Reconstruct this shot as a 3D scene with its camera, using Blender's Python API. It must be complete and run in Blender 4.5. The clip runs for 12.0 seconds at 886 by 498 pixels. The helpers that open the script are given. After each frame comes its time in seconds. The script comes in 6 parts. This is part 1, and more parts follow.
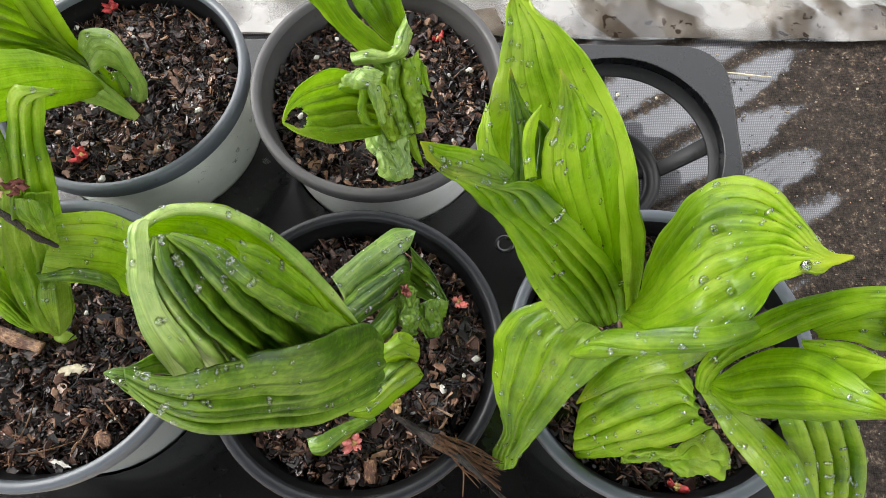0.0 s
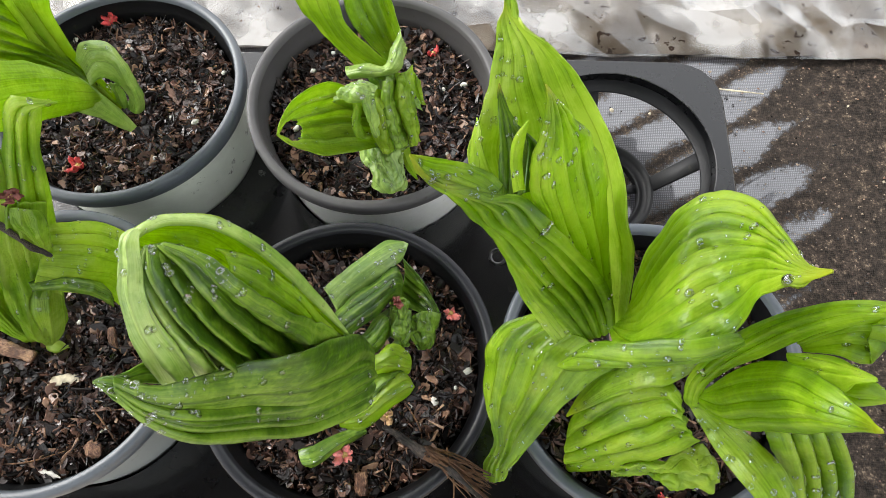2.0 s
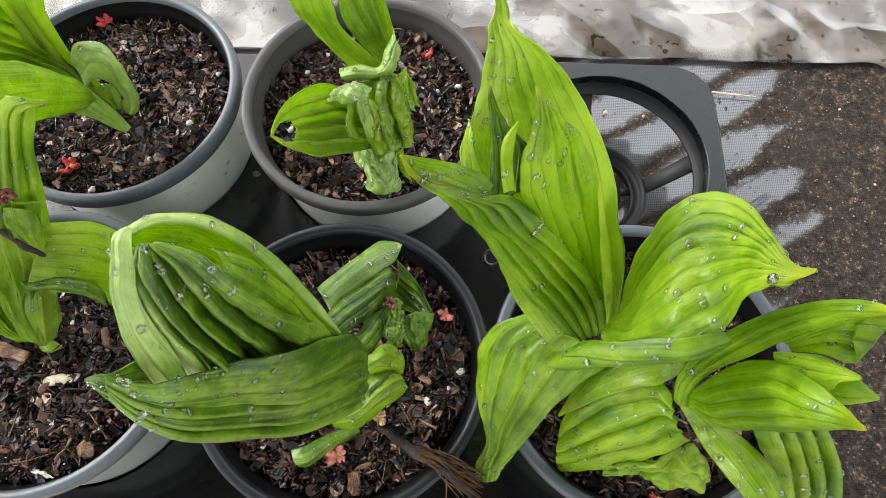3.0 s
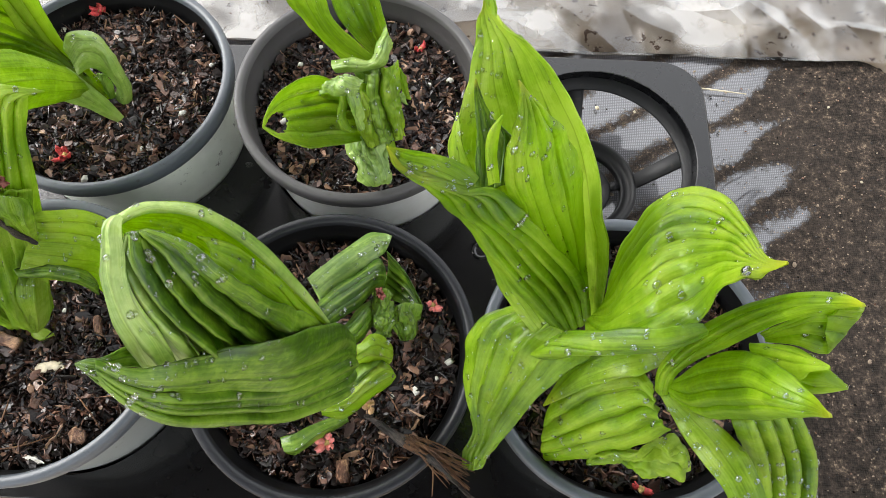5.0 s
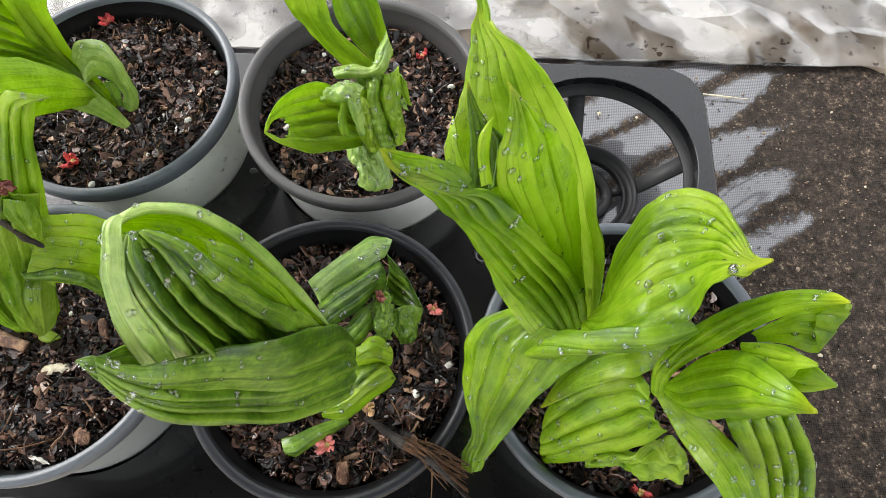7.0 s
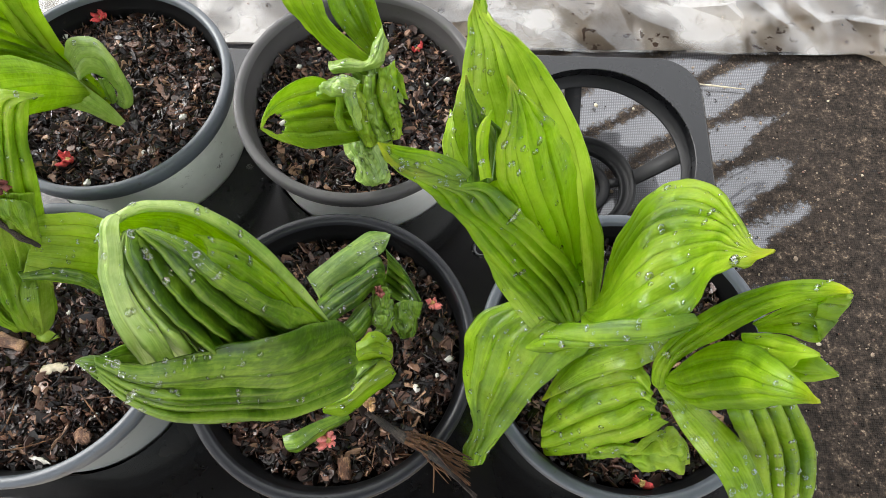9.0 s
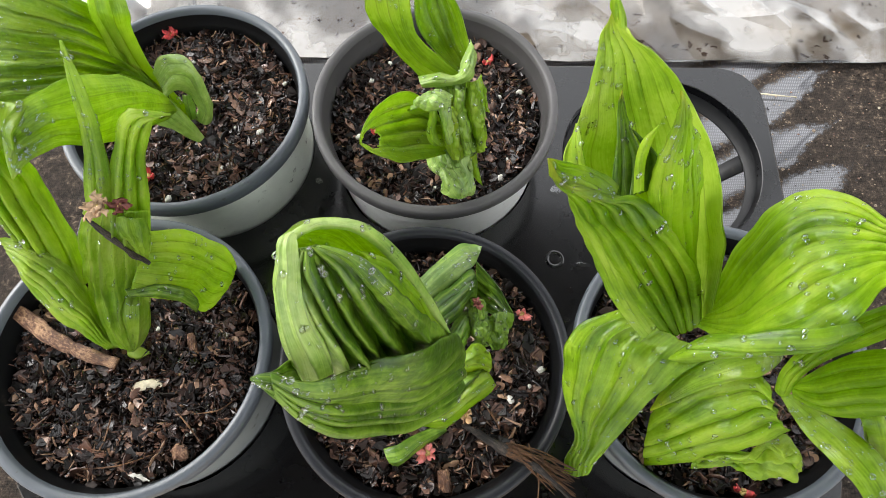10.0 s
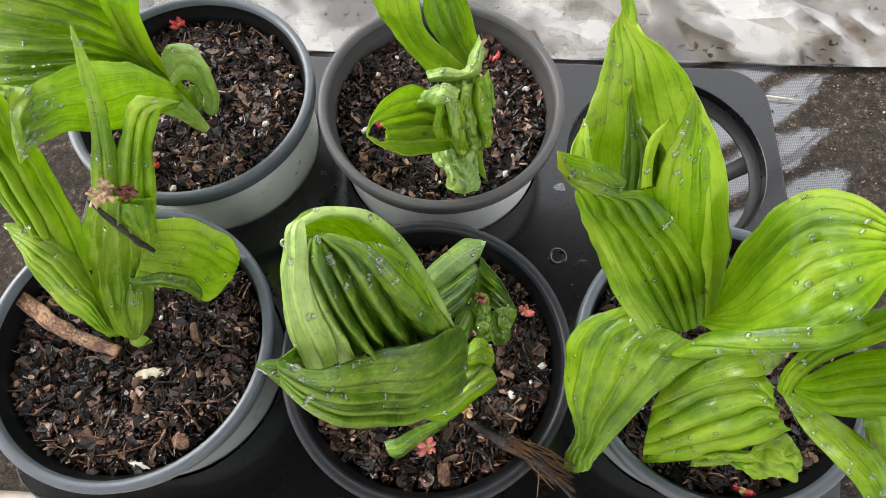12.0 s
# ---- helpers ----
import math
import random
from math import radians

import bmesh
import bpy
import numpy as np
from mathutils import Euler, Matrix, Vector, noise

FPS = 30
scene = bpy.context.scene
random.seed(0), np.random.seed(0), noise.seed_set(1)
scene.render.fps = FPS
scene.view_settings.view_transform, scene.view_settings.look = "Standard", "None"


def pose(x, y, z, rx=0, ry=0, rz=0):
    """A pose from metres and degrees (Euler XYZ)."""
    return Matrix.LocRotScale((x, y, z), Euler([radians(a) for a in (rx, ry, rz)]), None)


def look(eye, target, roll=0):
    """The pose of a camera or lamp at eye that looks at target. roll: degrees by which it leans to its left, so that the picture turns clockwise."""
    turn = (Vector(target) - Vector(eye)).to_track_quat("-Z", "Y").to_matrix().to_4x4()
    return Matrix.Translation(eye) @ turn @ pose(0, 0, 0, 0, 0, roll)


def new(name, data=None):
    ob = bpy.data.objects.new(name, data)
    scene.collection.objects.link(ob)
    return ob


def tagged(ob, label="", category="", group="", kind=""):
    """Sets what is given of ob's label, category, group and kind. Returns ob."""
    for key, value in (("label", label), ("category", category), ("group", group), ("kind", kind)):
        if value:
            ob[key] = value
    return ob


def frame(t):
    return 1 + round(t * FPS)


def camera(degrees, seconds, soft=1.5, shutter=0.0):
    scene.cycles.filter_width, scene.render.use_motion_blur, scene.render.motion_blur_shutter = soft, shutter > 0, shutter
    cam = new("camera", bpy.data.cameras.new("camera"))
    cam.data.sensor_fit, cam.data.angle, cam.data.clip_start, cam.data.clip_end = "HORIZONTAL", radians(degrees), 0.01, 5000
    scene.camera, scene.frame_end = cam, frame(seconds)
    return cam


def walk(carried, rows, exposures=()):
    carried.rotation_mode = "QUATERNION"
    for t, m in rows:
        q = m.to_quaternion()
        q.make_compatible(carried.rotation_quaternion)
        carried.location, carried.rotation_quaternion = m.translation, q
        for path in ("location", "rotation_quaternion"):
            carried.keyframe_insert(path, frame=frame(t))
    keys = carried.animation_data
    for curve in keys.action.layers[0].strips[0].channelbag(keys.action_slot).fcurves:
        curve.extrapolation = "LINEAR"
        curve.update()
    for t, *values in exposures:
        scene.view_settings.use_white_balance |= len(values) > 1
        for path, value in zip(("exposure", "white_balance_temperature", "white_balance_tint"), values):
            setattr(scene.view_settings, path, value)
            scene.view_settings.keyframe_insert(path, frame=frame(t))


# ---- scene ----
cam = camera(72.09, 12.0, 0.8)
# seconds, eye in metres, turn in degrees
PATH = [
    (0.0, 0.0519, -0.0573, 0.4183, 19.92, 1.03, 1.89),
    (0.5, 0.0515, -0.0567, 0.4174, 19.88, 1.00, 1.92),
    (1.0, 0.0515, -0.0578, 0.4166, 20.19, 0.76, 2.02),
    (1.5, 0.0540, -0.0588, 0.4196, 20.78, 0.79, 2.17),
    (2.0, 0.0546, -0.0582, 0.4200, 21.14, 0.69, 2.20),
    (2.5, 0.0568, -0.0593, 0.4214, 21.48, 0.55, 2.33),
    (3.0, 0.0563, -0.0594, 0.4211, 21.36, 0.35, 2.17),
    (5.0, 0.0594, -0.0616, 0.4243, 20.79, -0.27, 2.53),
    (5.5, 0.0619, -0.0627, 0.4221, 20.97, -0.10, 2.56),
    (6.0, 0.0629, -0.0642, 0.4256, 21.39, 0.24, 2.70),
    (6.5, 0.0636, -0.0650, 0.4267, 21.61, 0.40, 2.79),
    (7.0, 0.0643, -0.0648, 0.4261, 21.59, 0.53, 2.78),
    (9.0, 0.0634, -0.0643, 0.4255, 20.98, 0.54, 1.98),
    (9.5, 0.0465, -0.0627, 0.4259, 21.41, 0.77, 1.22),
    (10.0, 0.0142, -0.0649, 0.4283, 21.82, 0.58, 1.19),
    (10.5, -0.0036, -0.0692, 0.4279, 22.17, 0.22, 1.82),
    (11.0, 0.0007, -0.0688, 0.4284, 22.25, 0.07, 2.26),
    (11.5, 0.0079, -0.0683, 0.4294, 22.17, 0.16, 2.47),
    (12.0, 0.0120, -0.0673, 0.4278, 21.71, 0.15, 2.20),
]
walk(cam, [(t, pose(x, y, z, rx, ry, rz)) for t, x, y, z, rx, ry, rz in PATH])

# ---- light ----
EXPO, SKY_GAIN = 0.68, 5.6
scene.view_settings.exposure = EXPO
world = bpy.data.worlds.new("overcast_sky")
scene.world = world
world.use_nodes = True
wn = world.node_tree.nodes
wl = world.node_tree.links
sky = wn.new("ShaderNodeTexSky")
sky.sky_type = "NISHITA"
sky.sun_disc = False
sky.sun_elevation = radians(36.5)
sky.sun_rotation = radians(294.5)
sky.air_density = 1.0
sky.dust_density = 4.0
soften = wn.new("ShaderNodeHueSaturation")
soften.inputs["Saturation"].default_value = 0.22
wl.new(sky.outputs[0], soften.inputs["Color"])
# cloud evens out the sky
even = wn.new("ShaderNodeGamma")
even.inputs["Gamma"].default_value = 0.45
wl.new(soften.outputs[0], even.inputs["Color"])
gain = wn.new("ShaderNodeMix")
gain.data_type, gain.blend_type = "RGBA", "MULTIPLY"
gain.inputs[0].default_value = 1.0
gain.inputs[7].default_value = (SKY_GAIN, SKY_GAIN, SKY_GAIN, 1)
wl.new(even.outputs[0], gain.inputs[6])
wl.new(gain.outputs[2], wn["Background"].inputs[0])
wn["Background"].inputs[1].default_value = 0.15

sun_data = bpy.data.lights.new("sun", "SUN")
sun_data.energy = 2.0
sun_data.angle = radians(24)
sun_data.color = (1.0, 0.98, 0.95)
sun = new("sun", sun_data)
sun.matrix_world = look((-1.45, 0.66, 1.18), (0, 0, 0))


# ---- materials ----
def nodes_of(name):
    m = bpy.data.materials.new(name)
    m.use_nodes = True
    t = m.node_tree
    return m, t.nodes, t.links, t.nodes["Principled BSDF"]


def noise_tex(n, l, scale, detail=4.0, rough=0.6, source="Object", stretch=None):
    co = n.new("ShaderNodeTexCoord")
    tex = n.new("ShaderNodeTexNoise")
    tex.inputs["Scale"].default_value = scale
    tex.inputs["Detail"].default_value = detail
    tex.inputs["Roughness"].default_value = rough
    if stretch:
        mp = n.new("ShaderNodeMapping")
        mp.inputs["Scale"].default_value = stretch[0]
        mp.inputs["Rotation"].default_value = stretch[1]
        l.new(co.outputs[source], mp.inputs[0])
        l.new(mp.outputs[0], tex.inputs["Vector"])
    else:
        l.new(co.outputs[source], tex.inputs["Vector"])
    return tex.outputs["Fac"]


def ramp(n, l, fac, *stops):
    r = n.new("ShaderNodeValToRGB")
    e = r.color_ramp.elements
    while len(e) < len(stops):
        e.new(0.5)
    for k, (p, c) in zip(e, stops):
        k.position = p
        k.color = (*c, 1) if len(c) == 3 else c
    l.new(fac, r.inputs[0])
    return r.outputs[0]


def mix(n, l, fac, a, b, mode="MIX"):
    m = n.new("ShaderNodeMix")
    m.data_type = "RGBA"
    m.blend_type = mode
    for key, v in ((0, fac), (6, a), (7, b)):
        if isinstance(v, (int, float)):
            m.inputs[key].default_value = v
        elif isinstance(v, tuple):
            m.inputs[key].default_value = (*v, 1)
        else:
            l.new(v, m.inputs[key])
    return m.outputs[2]


def math_node(n, l, op, a, b=0.0):
    m = n.new("ShaderNodeMath")
    m.operation = op
    for key, v in ((0, a), (1, b)):
        if isinstance(v, (int, float)):
            m.inputs[key].default_value = v
        else:
            l.new(v, m.inputs[key])
    return m.outputs[0]


def bump(n, l, height, strength, distance, after=None):
    b = n.new("ShaderNodeBump")
    b.inputs["Strength"].default_value = strength
    b.inputs["Distance"].default_value = distance
    l.new(height, b.inputs["Height"])
    if after:
        l.new(after, b.inputs["Normal"])
    return b.outputs[0]


def plastic(name, colour, dirt, roughness=0.35, dirt_amount=0.5, gloss=0.5):
    """Moulded pot plastic: scuffs, water marks and soil splashes."""
    m, n, l, p = nodes_of(name)
    big = noise_tex(n, l, 22, 5, 0.65)
    fine = noise_tex(n, l, 160, 3, 0.7)
    base = mix(n, l, ramp(n, l, big, (0.35, (0, 0, 0)), (0.7, (1, 1, 1))), colour, tuple(min(1, c * 1.25) for c in colour))
    spots = ramp(n, l, noise_tex(n, l, 95, 6, 0.75), (0.61, (0, 0, 0)), (0.69, (dirt_amount,) * 3))
    l.new(mix(n, l, spots, base, dirt), p.inputs["Base Color"])
    l.new(math_node(n, l, "ADD", math_node(n, l, "MULTIPLY", big, 0.3), roughness - 0.15), p.inputs["Roughness"])
    p.inputs["Specular IOR Level"].default_value = gloss
    l.new(bump(n, l, fine, 0.12, 0.0006), p.inputs["Normal"])
    return m


def leaf_material(name, dark, mid, light, glow, shine=0.3, gloss=0.5, through_share=0.56):
    """Leaf blade: the first texture coordinate counts the ribs across, so that veins follow the pleats; light and shade
    of the pleats are painted in too.
    """
    m, n, l, p = nodes_of(name)
    co = n.new("ShaderNodeTexCoord")
    sep = n.new("ShaderNodeSeparateXYZ")
    l.new(co.outputs["UV"], sep.inputs[0])
    k = sep.outputs["X"]
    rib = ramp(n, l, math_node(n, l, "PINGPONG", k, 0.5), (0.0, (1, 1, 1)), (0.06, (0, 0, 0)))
    fine_vein = ramp(n, l, math_node(n, l, "PINGPONG", math_node(n, l, "MULTIPLY", k, 7.0), 0.5), (0.05, (0, 0, 0)), (0.45, (1, 1, 1)))
    mp = n.new("ShaderNodeMapping")
    mp.inputs["Scale"].default_value = (5.5, 0.35, 1)
    l.new(co.outputs["UV"], mp.inputs[0])
    streak = n.new("ShaderNodeTexNoise")
    streak.inputs["Scale"].default_value = 2.0
    streak.inputs["Detail"].default_value = 4
    streak.inputs["Roughness"].default_value = 0.65
    l.new(mp.outputs[0], streak.inputs["Vector"])
    blotch = noise_tex(n, l, 42, 5, 0.65)
    fine = noise_tex(n, l, 520, 3, 0.65)
    blister = noise_tex(n, l, 190, 2, 0.5)
    tone = math_node(n, l, "ADD", math_node(n, l, "MULTIPLY", blotch, 0.66), math_node(n, l, "MULTIPLY", streak.outputs["Fac"], 0.34))
    spots = ramp(n, l, noise_tex(n, l, 330, 2, 0.5), (0.52, (0, 0, 0)), (0.66, (1, 1, 1)))
    tone = math_node(n, l, "ADD", tone, math_node(n, l, "MULTIPLY", spots, 0.05))
    info = n.new("ShaderNodeObjectInfo")
    tone = math_node(n, l, "ADD", tone, math_node(n, l, "MULTIPLY", math_node(n, l, "SUBTRACT", info.outputs["Random"], 0.5), 0.10))
    tone = math_node(n, l, "ADD", tone, math_node(n, l, "MULTIPLY", math_node(n, l, "SUBTRACT", fine_vein, 0.5), 0.010))
    col = ramp(n, l, tone, (0.40, dark), (0.50, mid), (0.60, light))
    # lit pleat crests, painted as a lighter green
    ridge_light = ramp(n, l, math_node(n, l, "PINGPONG", k, 0.5), (0.36, (0, 0, 0)), (0.47, (1, 1, 1)))
    col = mix(n, l, math_node(n, l, "MULTIPLY", ridge_light, 0.30), col, tuple(0.6 * a + 0.4 * b for a, b in zip(light, (0.5, 0.62, 0.10))))
    # shade in the pleat creases, painted as a darker green
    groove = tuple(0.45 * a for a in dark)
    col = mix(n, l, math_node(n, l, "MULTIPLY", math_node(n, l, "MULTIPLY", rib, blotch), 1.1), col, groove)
    specks = ramp(n, l, noise_tex(n, l, 120, 2, 0.5), (0.77, (0, 0, 0)), (0.80, (0.85, 0.85, 0.85)))
    col = mix(n, l, specks, col, (0.05, 0.055, 0.012))
    tip = n.new("ShaderNodeUVMap")
    tip.uv_map = "Tip"
    tips = n.new("ShaderNodeSeparateXYZ")
    l.new(tip.outputs[0], tips.inputs[0])
    col = mix(n, l, ramp(n, l, math_node(n, l, "ADD", tips.outputs["X"], math_node(n, l, "MULTIPLY", math_node(n, l, "SUBTRACT", blotch, 0.5), 0.25)), (0.80, (0, 0, 0)), (1.0, (0.8, 0.8, 0.8))), col, (0.58, 0.58, 0.03))
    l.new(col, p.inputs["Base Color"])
    l.new(math_node(n, l, "ADD", math_node(n, l, "MULTIPLY", blister, 0.4), shine - 0.06), p.inputs["Roughness"])
    p.inputs["Specular IOR Level"].default_value = gloss
    p.inputs["Coat Weight"].default_value = 0.35
    p.inputs["Coat Roughness"].default_value = 0.18
    nrm = bump(n, l, fine_vein, 0.14, 0.0003)
    nrm = bump(n, l, streak.outputs["Fac"], 0.12, 0.0012, nrm)
    nrm = bump(n, l, blister, 0.5, 0.0016, nrm)
    nrm = bump(n, l, fine, 0.4, 0.0004, nrm)
    l.new(nrm, p.inputs["Normal"])
    tr = n.new("ShaderNodeBsdfTranslucent")
    l.new(mix(n, l, 0.7, col, glow), tr.inputs["Color"])
    l.new(nrm, tr.inputs["Normal"])
    ms = n.new("ShaderNodeMixShader")
    ms.inputs[0].default_value = through_share
    l.new(p.outputs[0], ms.inputs[1])
    l.new(tr.outputs[0], ms.inputs[2])
    l.new(ms.outputs[0], n["Material Output"].inputs["Surface"])
    return m


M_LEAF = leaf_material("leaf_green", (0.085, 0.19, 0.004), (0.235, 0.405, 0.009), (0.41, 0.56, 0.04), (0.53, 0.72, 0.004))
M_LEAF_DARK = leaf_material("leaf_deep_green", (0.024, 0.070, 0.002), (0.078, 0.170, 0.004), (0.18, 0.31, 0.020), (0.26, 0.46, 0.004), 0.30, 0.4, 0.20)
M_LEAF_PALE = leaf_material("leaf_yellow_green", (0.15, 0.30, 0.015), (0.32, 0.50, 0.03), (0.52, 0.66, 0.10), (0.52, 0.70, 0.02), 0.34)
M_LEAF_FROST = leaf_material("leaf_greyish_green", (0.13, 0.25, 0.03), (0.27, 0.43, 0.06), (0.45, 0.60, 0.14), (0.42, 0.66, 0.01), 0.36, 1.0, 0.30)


def soil_material():
    m, n, l, p = nodes_of("wet_potting_mix")
    a = noise_tex(n, l, 240, 6, 0.7)
    b = noise_tex(n, l, 55, 4, 0.6)
    col = ramp(n, l, a, (0.38, (0.002, 0.0015, 0.001)), (0.56, (0.007, 0.0045, 0.0034)), (0.72, (0.03, 0.018, 0.012)))
    l.new(mix(n, l, ramp(n, l, b, (0.4, (0, 0, 0)), (0.7, (0.6, 0.6, 0.6))), col, (0.02, 0.012, 0.008)), p.inputs["Base Color"])
    p.inputs["Roughness"].default_value = 0.6
    p.inputs["Specular IOR Level"].default_value = 0.06
    l.new(bump(n, l, a, 1.0, 0.004), p.inputs["Normal"])
    return m


def chip_material():
    """Bark and leaf-mould chips, each its own shade, damp."""
    m, n, l, p = nodes_of("bark_chips")
    geo = n.new("ShaderNodeNewGeometry")
    rnd = geo.outputs["Random Per Island"]
    col = ramp(n, l, rnd, (0.0, (0.003, 0.002, 0.0018)), (0.46, (0.009, 0.0042, 0.0032)), (0.72, (0.055, 0.026, 0.018)), (0.90, (0.20, 0.105, 0.072)), (1.0, (0.48, 0.30, 0.19)))
    grain = noise_tex(n, l, 500, 4, 0.7)
    col = mix(n, l, 0.55, col, ramp(n, l, grain, (0.3, (0.25, 0.22, 0.2)), (0.7, (1, 1, 1))), "MULTIPLY")
    l.new(col, p.inputs["Base Color"])
    wetness = math_node(n, l, "FRACT", math_node(n, l, "MULTIPLY", rnd, 37.0))
    l.new(math_node(n, l, "ADD", math_node(n, l, "MULTIPLY", grain, 0.2), math_node(n, l, "MULTIPLY", wetness, 0.5)), p.inputs["Roughness"])
    p.inputs["Specular IOR Level"].default_value = 0.45
    l.new(bump(n, l, grain, 0.5, 0.0006), p.inputs["Normal"])
    return m


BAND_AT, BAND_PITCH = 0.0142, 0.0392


def fabric_material():
    """Black woven ground cloth, wet, with streaks of washed-in soil and a silted outer strip."""
    m, n, l, p = nodes_of("woven_ground_cloth")
    co = n.new("ShaderNodeTexCoord")
    waves = []
    for axis in ("X", "Y"):
        w = n.new("ShaderNodeTexWave")
        w.bands_direction = axis
        w.inputs["Scale"].default_value = 210
        w.inputs["Distortion"].default_value = 0.8
        w.inputs["Detail Scale"].default_value = 2
        l.new(co.outputs["Object"], w.inputs["Vector"])
        waves.append(w.outputs["Fac"])
    weave = math_node(n, l, "MULTIPLY", waves[0], waves[1])
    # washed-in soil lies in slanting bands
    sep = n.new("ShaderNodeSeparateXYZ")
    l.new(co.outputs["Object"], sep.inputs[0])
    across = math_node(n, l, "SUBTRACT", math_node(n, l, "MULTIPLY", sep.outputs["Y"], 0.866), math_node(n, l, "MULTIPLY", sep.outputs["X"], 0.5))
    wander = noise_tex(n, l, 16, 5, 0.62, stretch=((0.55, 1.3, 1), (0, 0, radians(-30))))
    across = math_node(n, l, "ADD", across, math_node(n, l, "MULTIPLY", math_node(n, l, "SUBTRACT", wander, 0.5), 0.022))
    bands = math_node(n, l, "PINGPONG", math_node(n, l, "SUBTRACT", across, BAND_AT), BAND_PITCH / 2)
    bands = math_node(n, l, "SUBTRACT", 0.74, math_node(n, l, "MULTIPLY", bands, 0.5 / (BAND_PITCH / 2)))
    wide = noise_tex(n, l, 7, 4, 0.6)
    silt = n.new("ShaderNodeMapRange")
    silt.interpolation_type = "SMOOTHSTEP"
    silt.inputs["From Min"].default_value = 0.285
    silt.inputs["From Max"].default_value = 0.365
    l.new(math_node(n, l, "ADD", math_node(n, l, "ADD", math_node(n, l, "MAXIMUM", sep.outputs["X"], math_node(n, l, "MULTIPLY", sep.outputs["X"], -1.25)), math_node(n, l, "MULTIPLY", math_node(n, l, "MAXIMUM", math_node(n, l, "SUBTRACT", 0.14, sep.outputs["Y"]), 0.0), 0.7)), math_node(n, l, "MULTIPLY", math_node(n, l, "SUBTRACT", wide, 0.5), 0.10)), silt.inputs[0])
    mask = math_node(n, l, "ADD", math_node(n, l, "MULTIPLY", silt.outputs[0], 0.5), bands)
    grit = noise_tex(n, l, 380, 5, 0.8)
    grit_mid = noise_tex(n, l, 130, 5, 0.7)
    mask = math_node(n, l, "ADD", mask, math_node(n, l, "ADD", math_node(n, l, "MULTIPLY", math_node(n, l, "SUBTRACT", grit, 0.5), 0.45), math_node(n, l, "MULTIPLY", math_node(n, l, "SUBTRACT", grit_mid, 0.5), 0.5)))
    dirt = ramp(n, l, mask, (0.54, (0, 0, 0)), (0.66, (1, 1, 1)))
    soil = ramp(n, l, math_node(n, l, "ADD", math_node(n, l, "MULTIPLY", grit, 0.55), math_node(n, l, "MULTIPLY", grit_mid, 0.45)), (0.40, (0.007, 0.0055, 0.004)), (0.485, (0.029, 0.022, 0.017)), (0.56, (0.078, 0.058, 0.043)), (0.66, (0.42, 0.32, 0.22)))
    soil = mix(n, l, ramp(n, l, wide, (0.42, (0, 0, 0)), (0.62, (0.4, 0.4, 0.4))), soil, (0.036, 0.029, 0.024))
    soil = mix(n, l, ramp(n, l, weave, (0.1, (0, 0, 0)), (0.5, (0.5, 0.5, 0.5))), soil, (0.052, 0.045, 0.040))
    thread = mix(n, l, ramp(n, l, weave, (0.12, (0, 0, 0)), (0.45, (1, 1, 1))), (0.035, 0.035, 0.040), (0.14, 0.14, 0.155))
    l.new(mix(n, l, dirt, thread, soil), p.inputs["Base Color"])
    l.new(mix(n, l, dirt, (0.5, 0.5, 0.5), (0.92, 0.92, 0.92)), p.inputs["Roughness"])
    l.new(mix(n, l, dirt, (0.7, 0.7, 0.7), (0.16, 0.16, 0.16)), p.inputs["Specular IOR Level"])
    # a film of water stands on the clean weave
    l.new(math_node(n, l, "SUBTRACT", 1.0, dirt), p.inputs["Coat Weight"])
    p.inputs["Coat IOR"].default_value = 1.9
    p.inputs["Coat Roughness"].default_value = 0.07
    nrm = bump(n, l, weave, 0.35, 0.0004)
    nrm = bump(n, l, math_node(n, l, "MULTIPLY", grit, dirt), 0.8, 0.0014, nrm)
    l.new(nrm, p.inputs["Normal"])
    return m


def concrete_material():
    m, n, l, p = nodes_of("stained_concrete")
    a = noise_tex(n, l, 14, 6, 0.65)
    b = noise_tex(n, l, 190, 4, 0.7)
    col = ramp(n, l, a, (0.32, (0.16, 0.105, 0.065)), (0.45, (0.36, 0.28, 0.20)), (0.55, (0.43, 0.36, 0.285)), (0.68, (0.55, 0.49, 0.41)))
    crumbs = noise_tex(n, l, 120, 2.5, 0.6)
    col = mix(n, l, ramp(n, l, crumbs, (0.62, (0, 0, 0)), (0.66, (1, 1, 1))), col, (0.085, 0.045, 0.022))
    col = mix(n, l, ramp(n, l, b, (0.62, (0, 0, 0)), (0.72, (0.7, 0.7, 0.7))), col, (0.55, 0.50, 0.44))
    l.new(col, p.inputs["Base Color"])
    p.inputs["Roughness"].default_value = 0.75
    l.new(bump(n, l, b, 0.3, 0.001), p.inputs["Normal"])
    return m


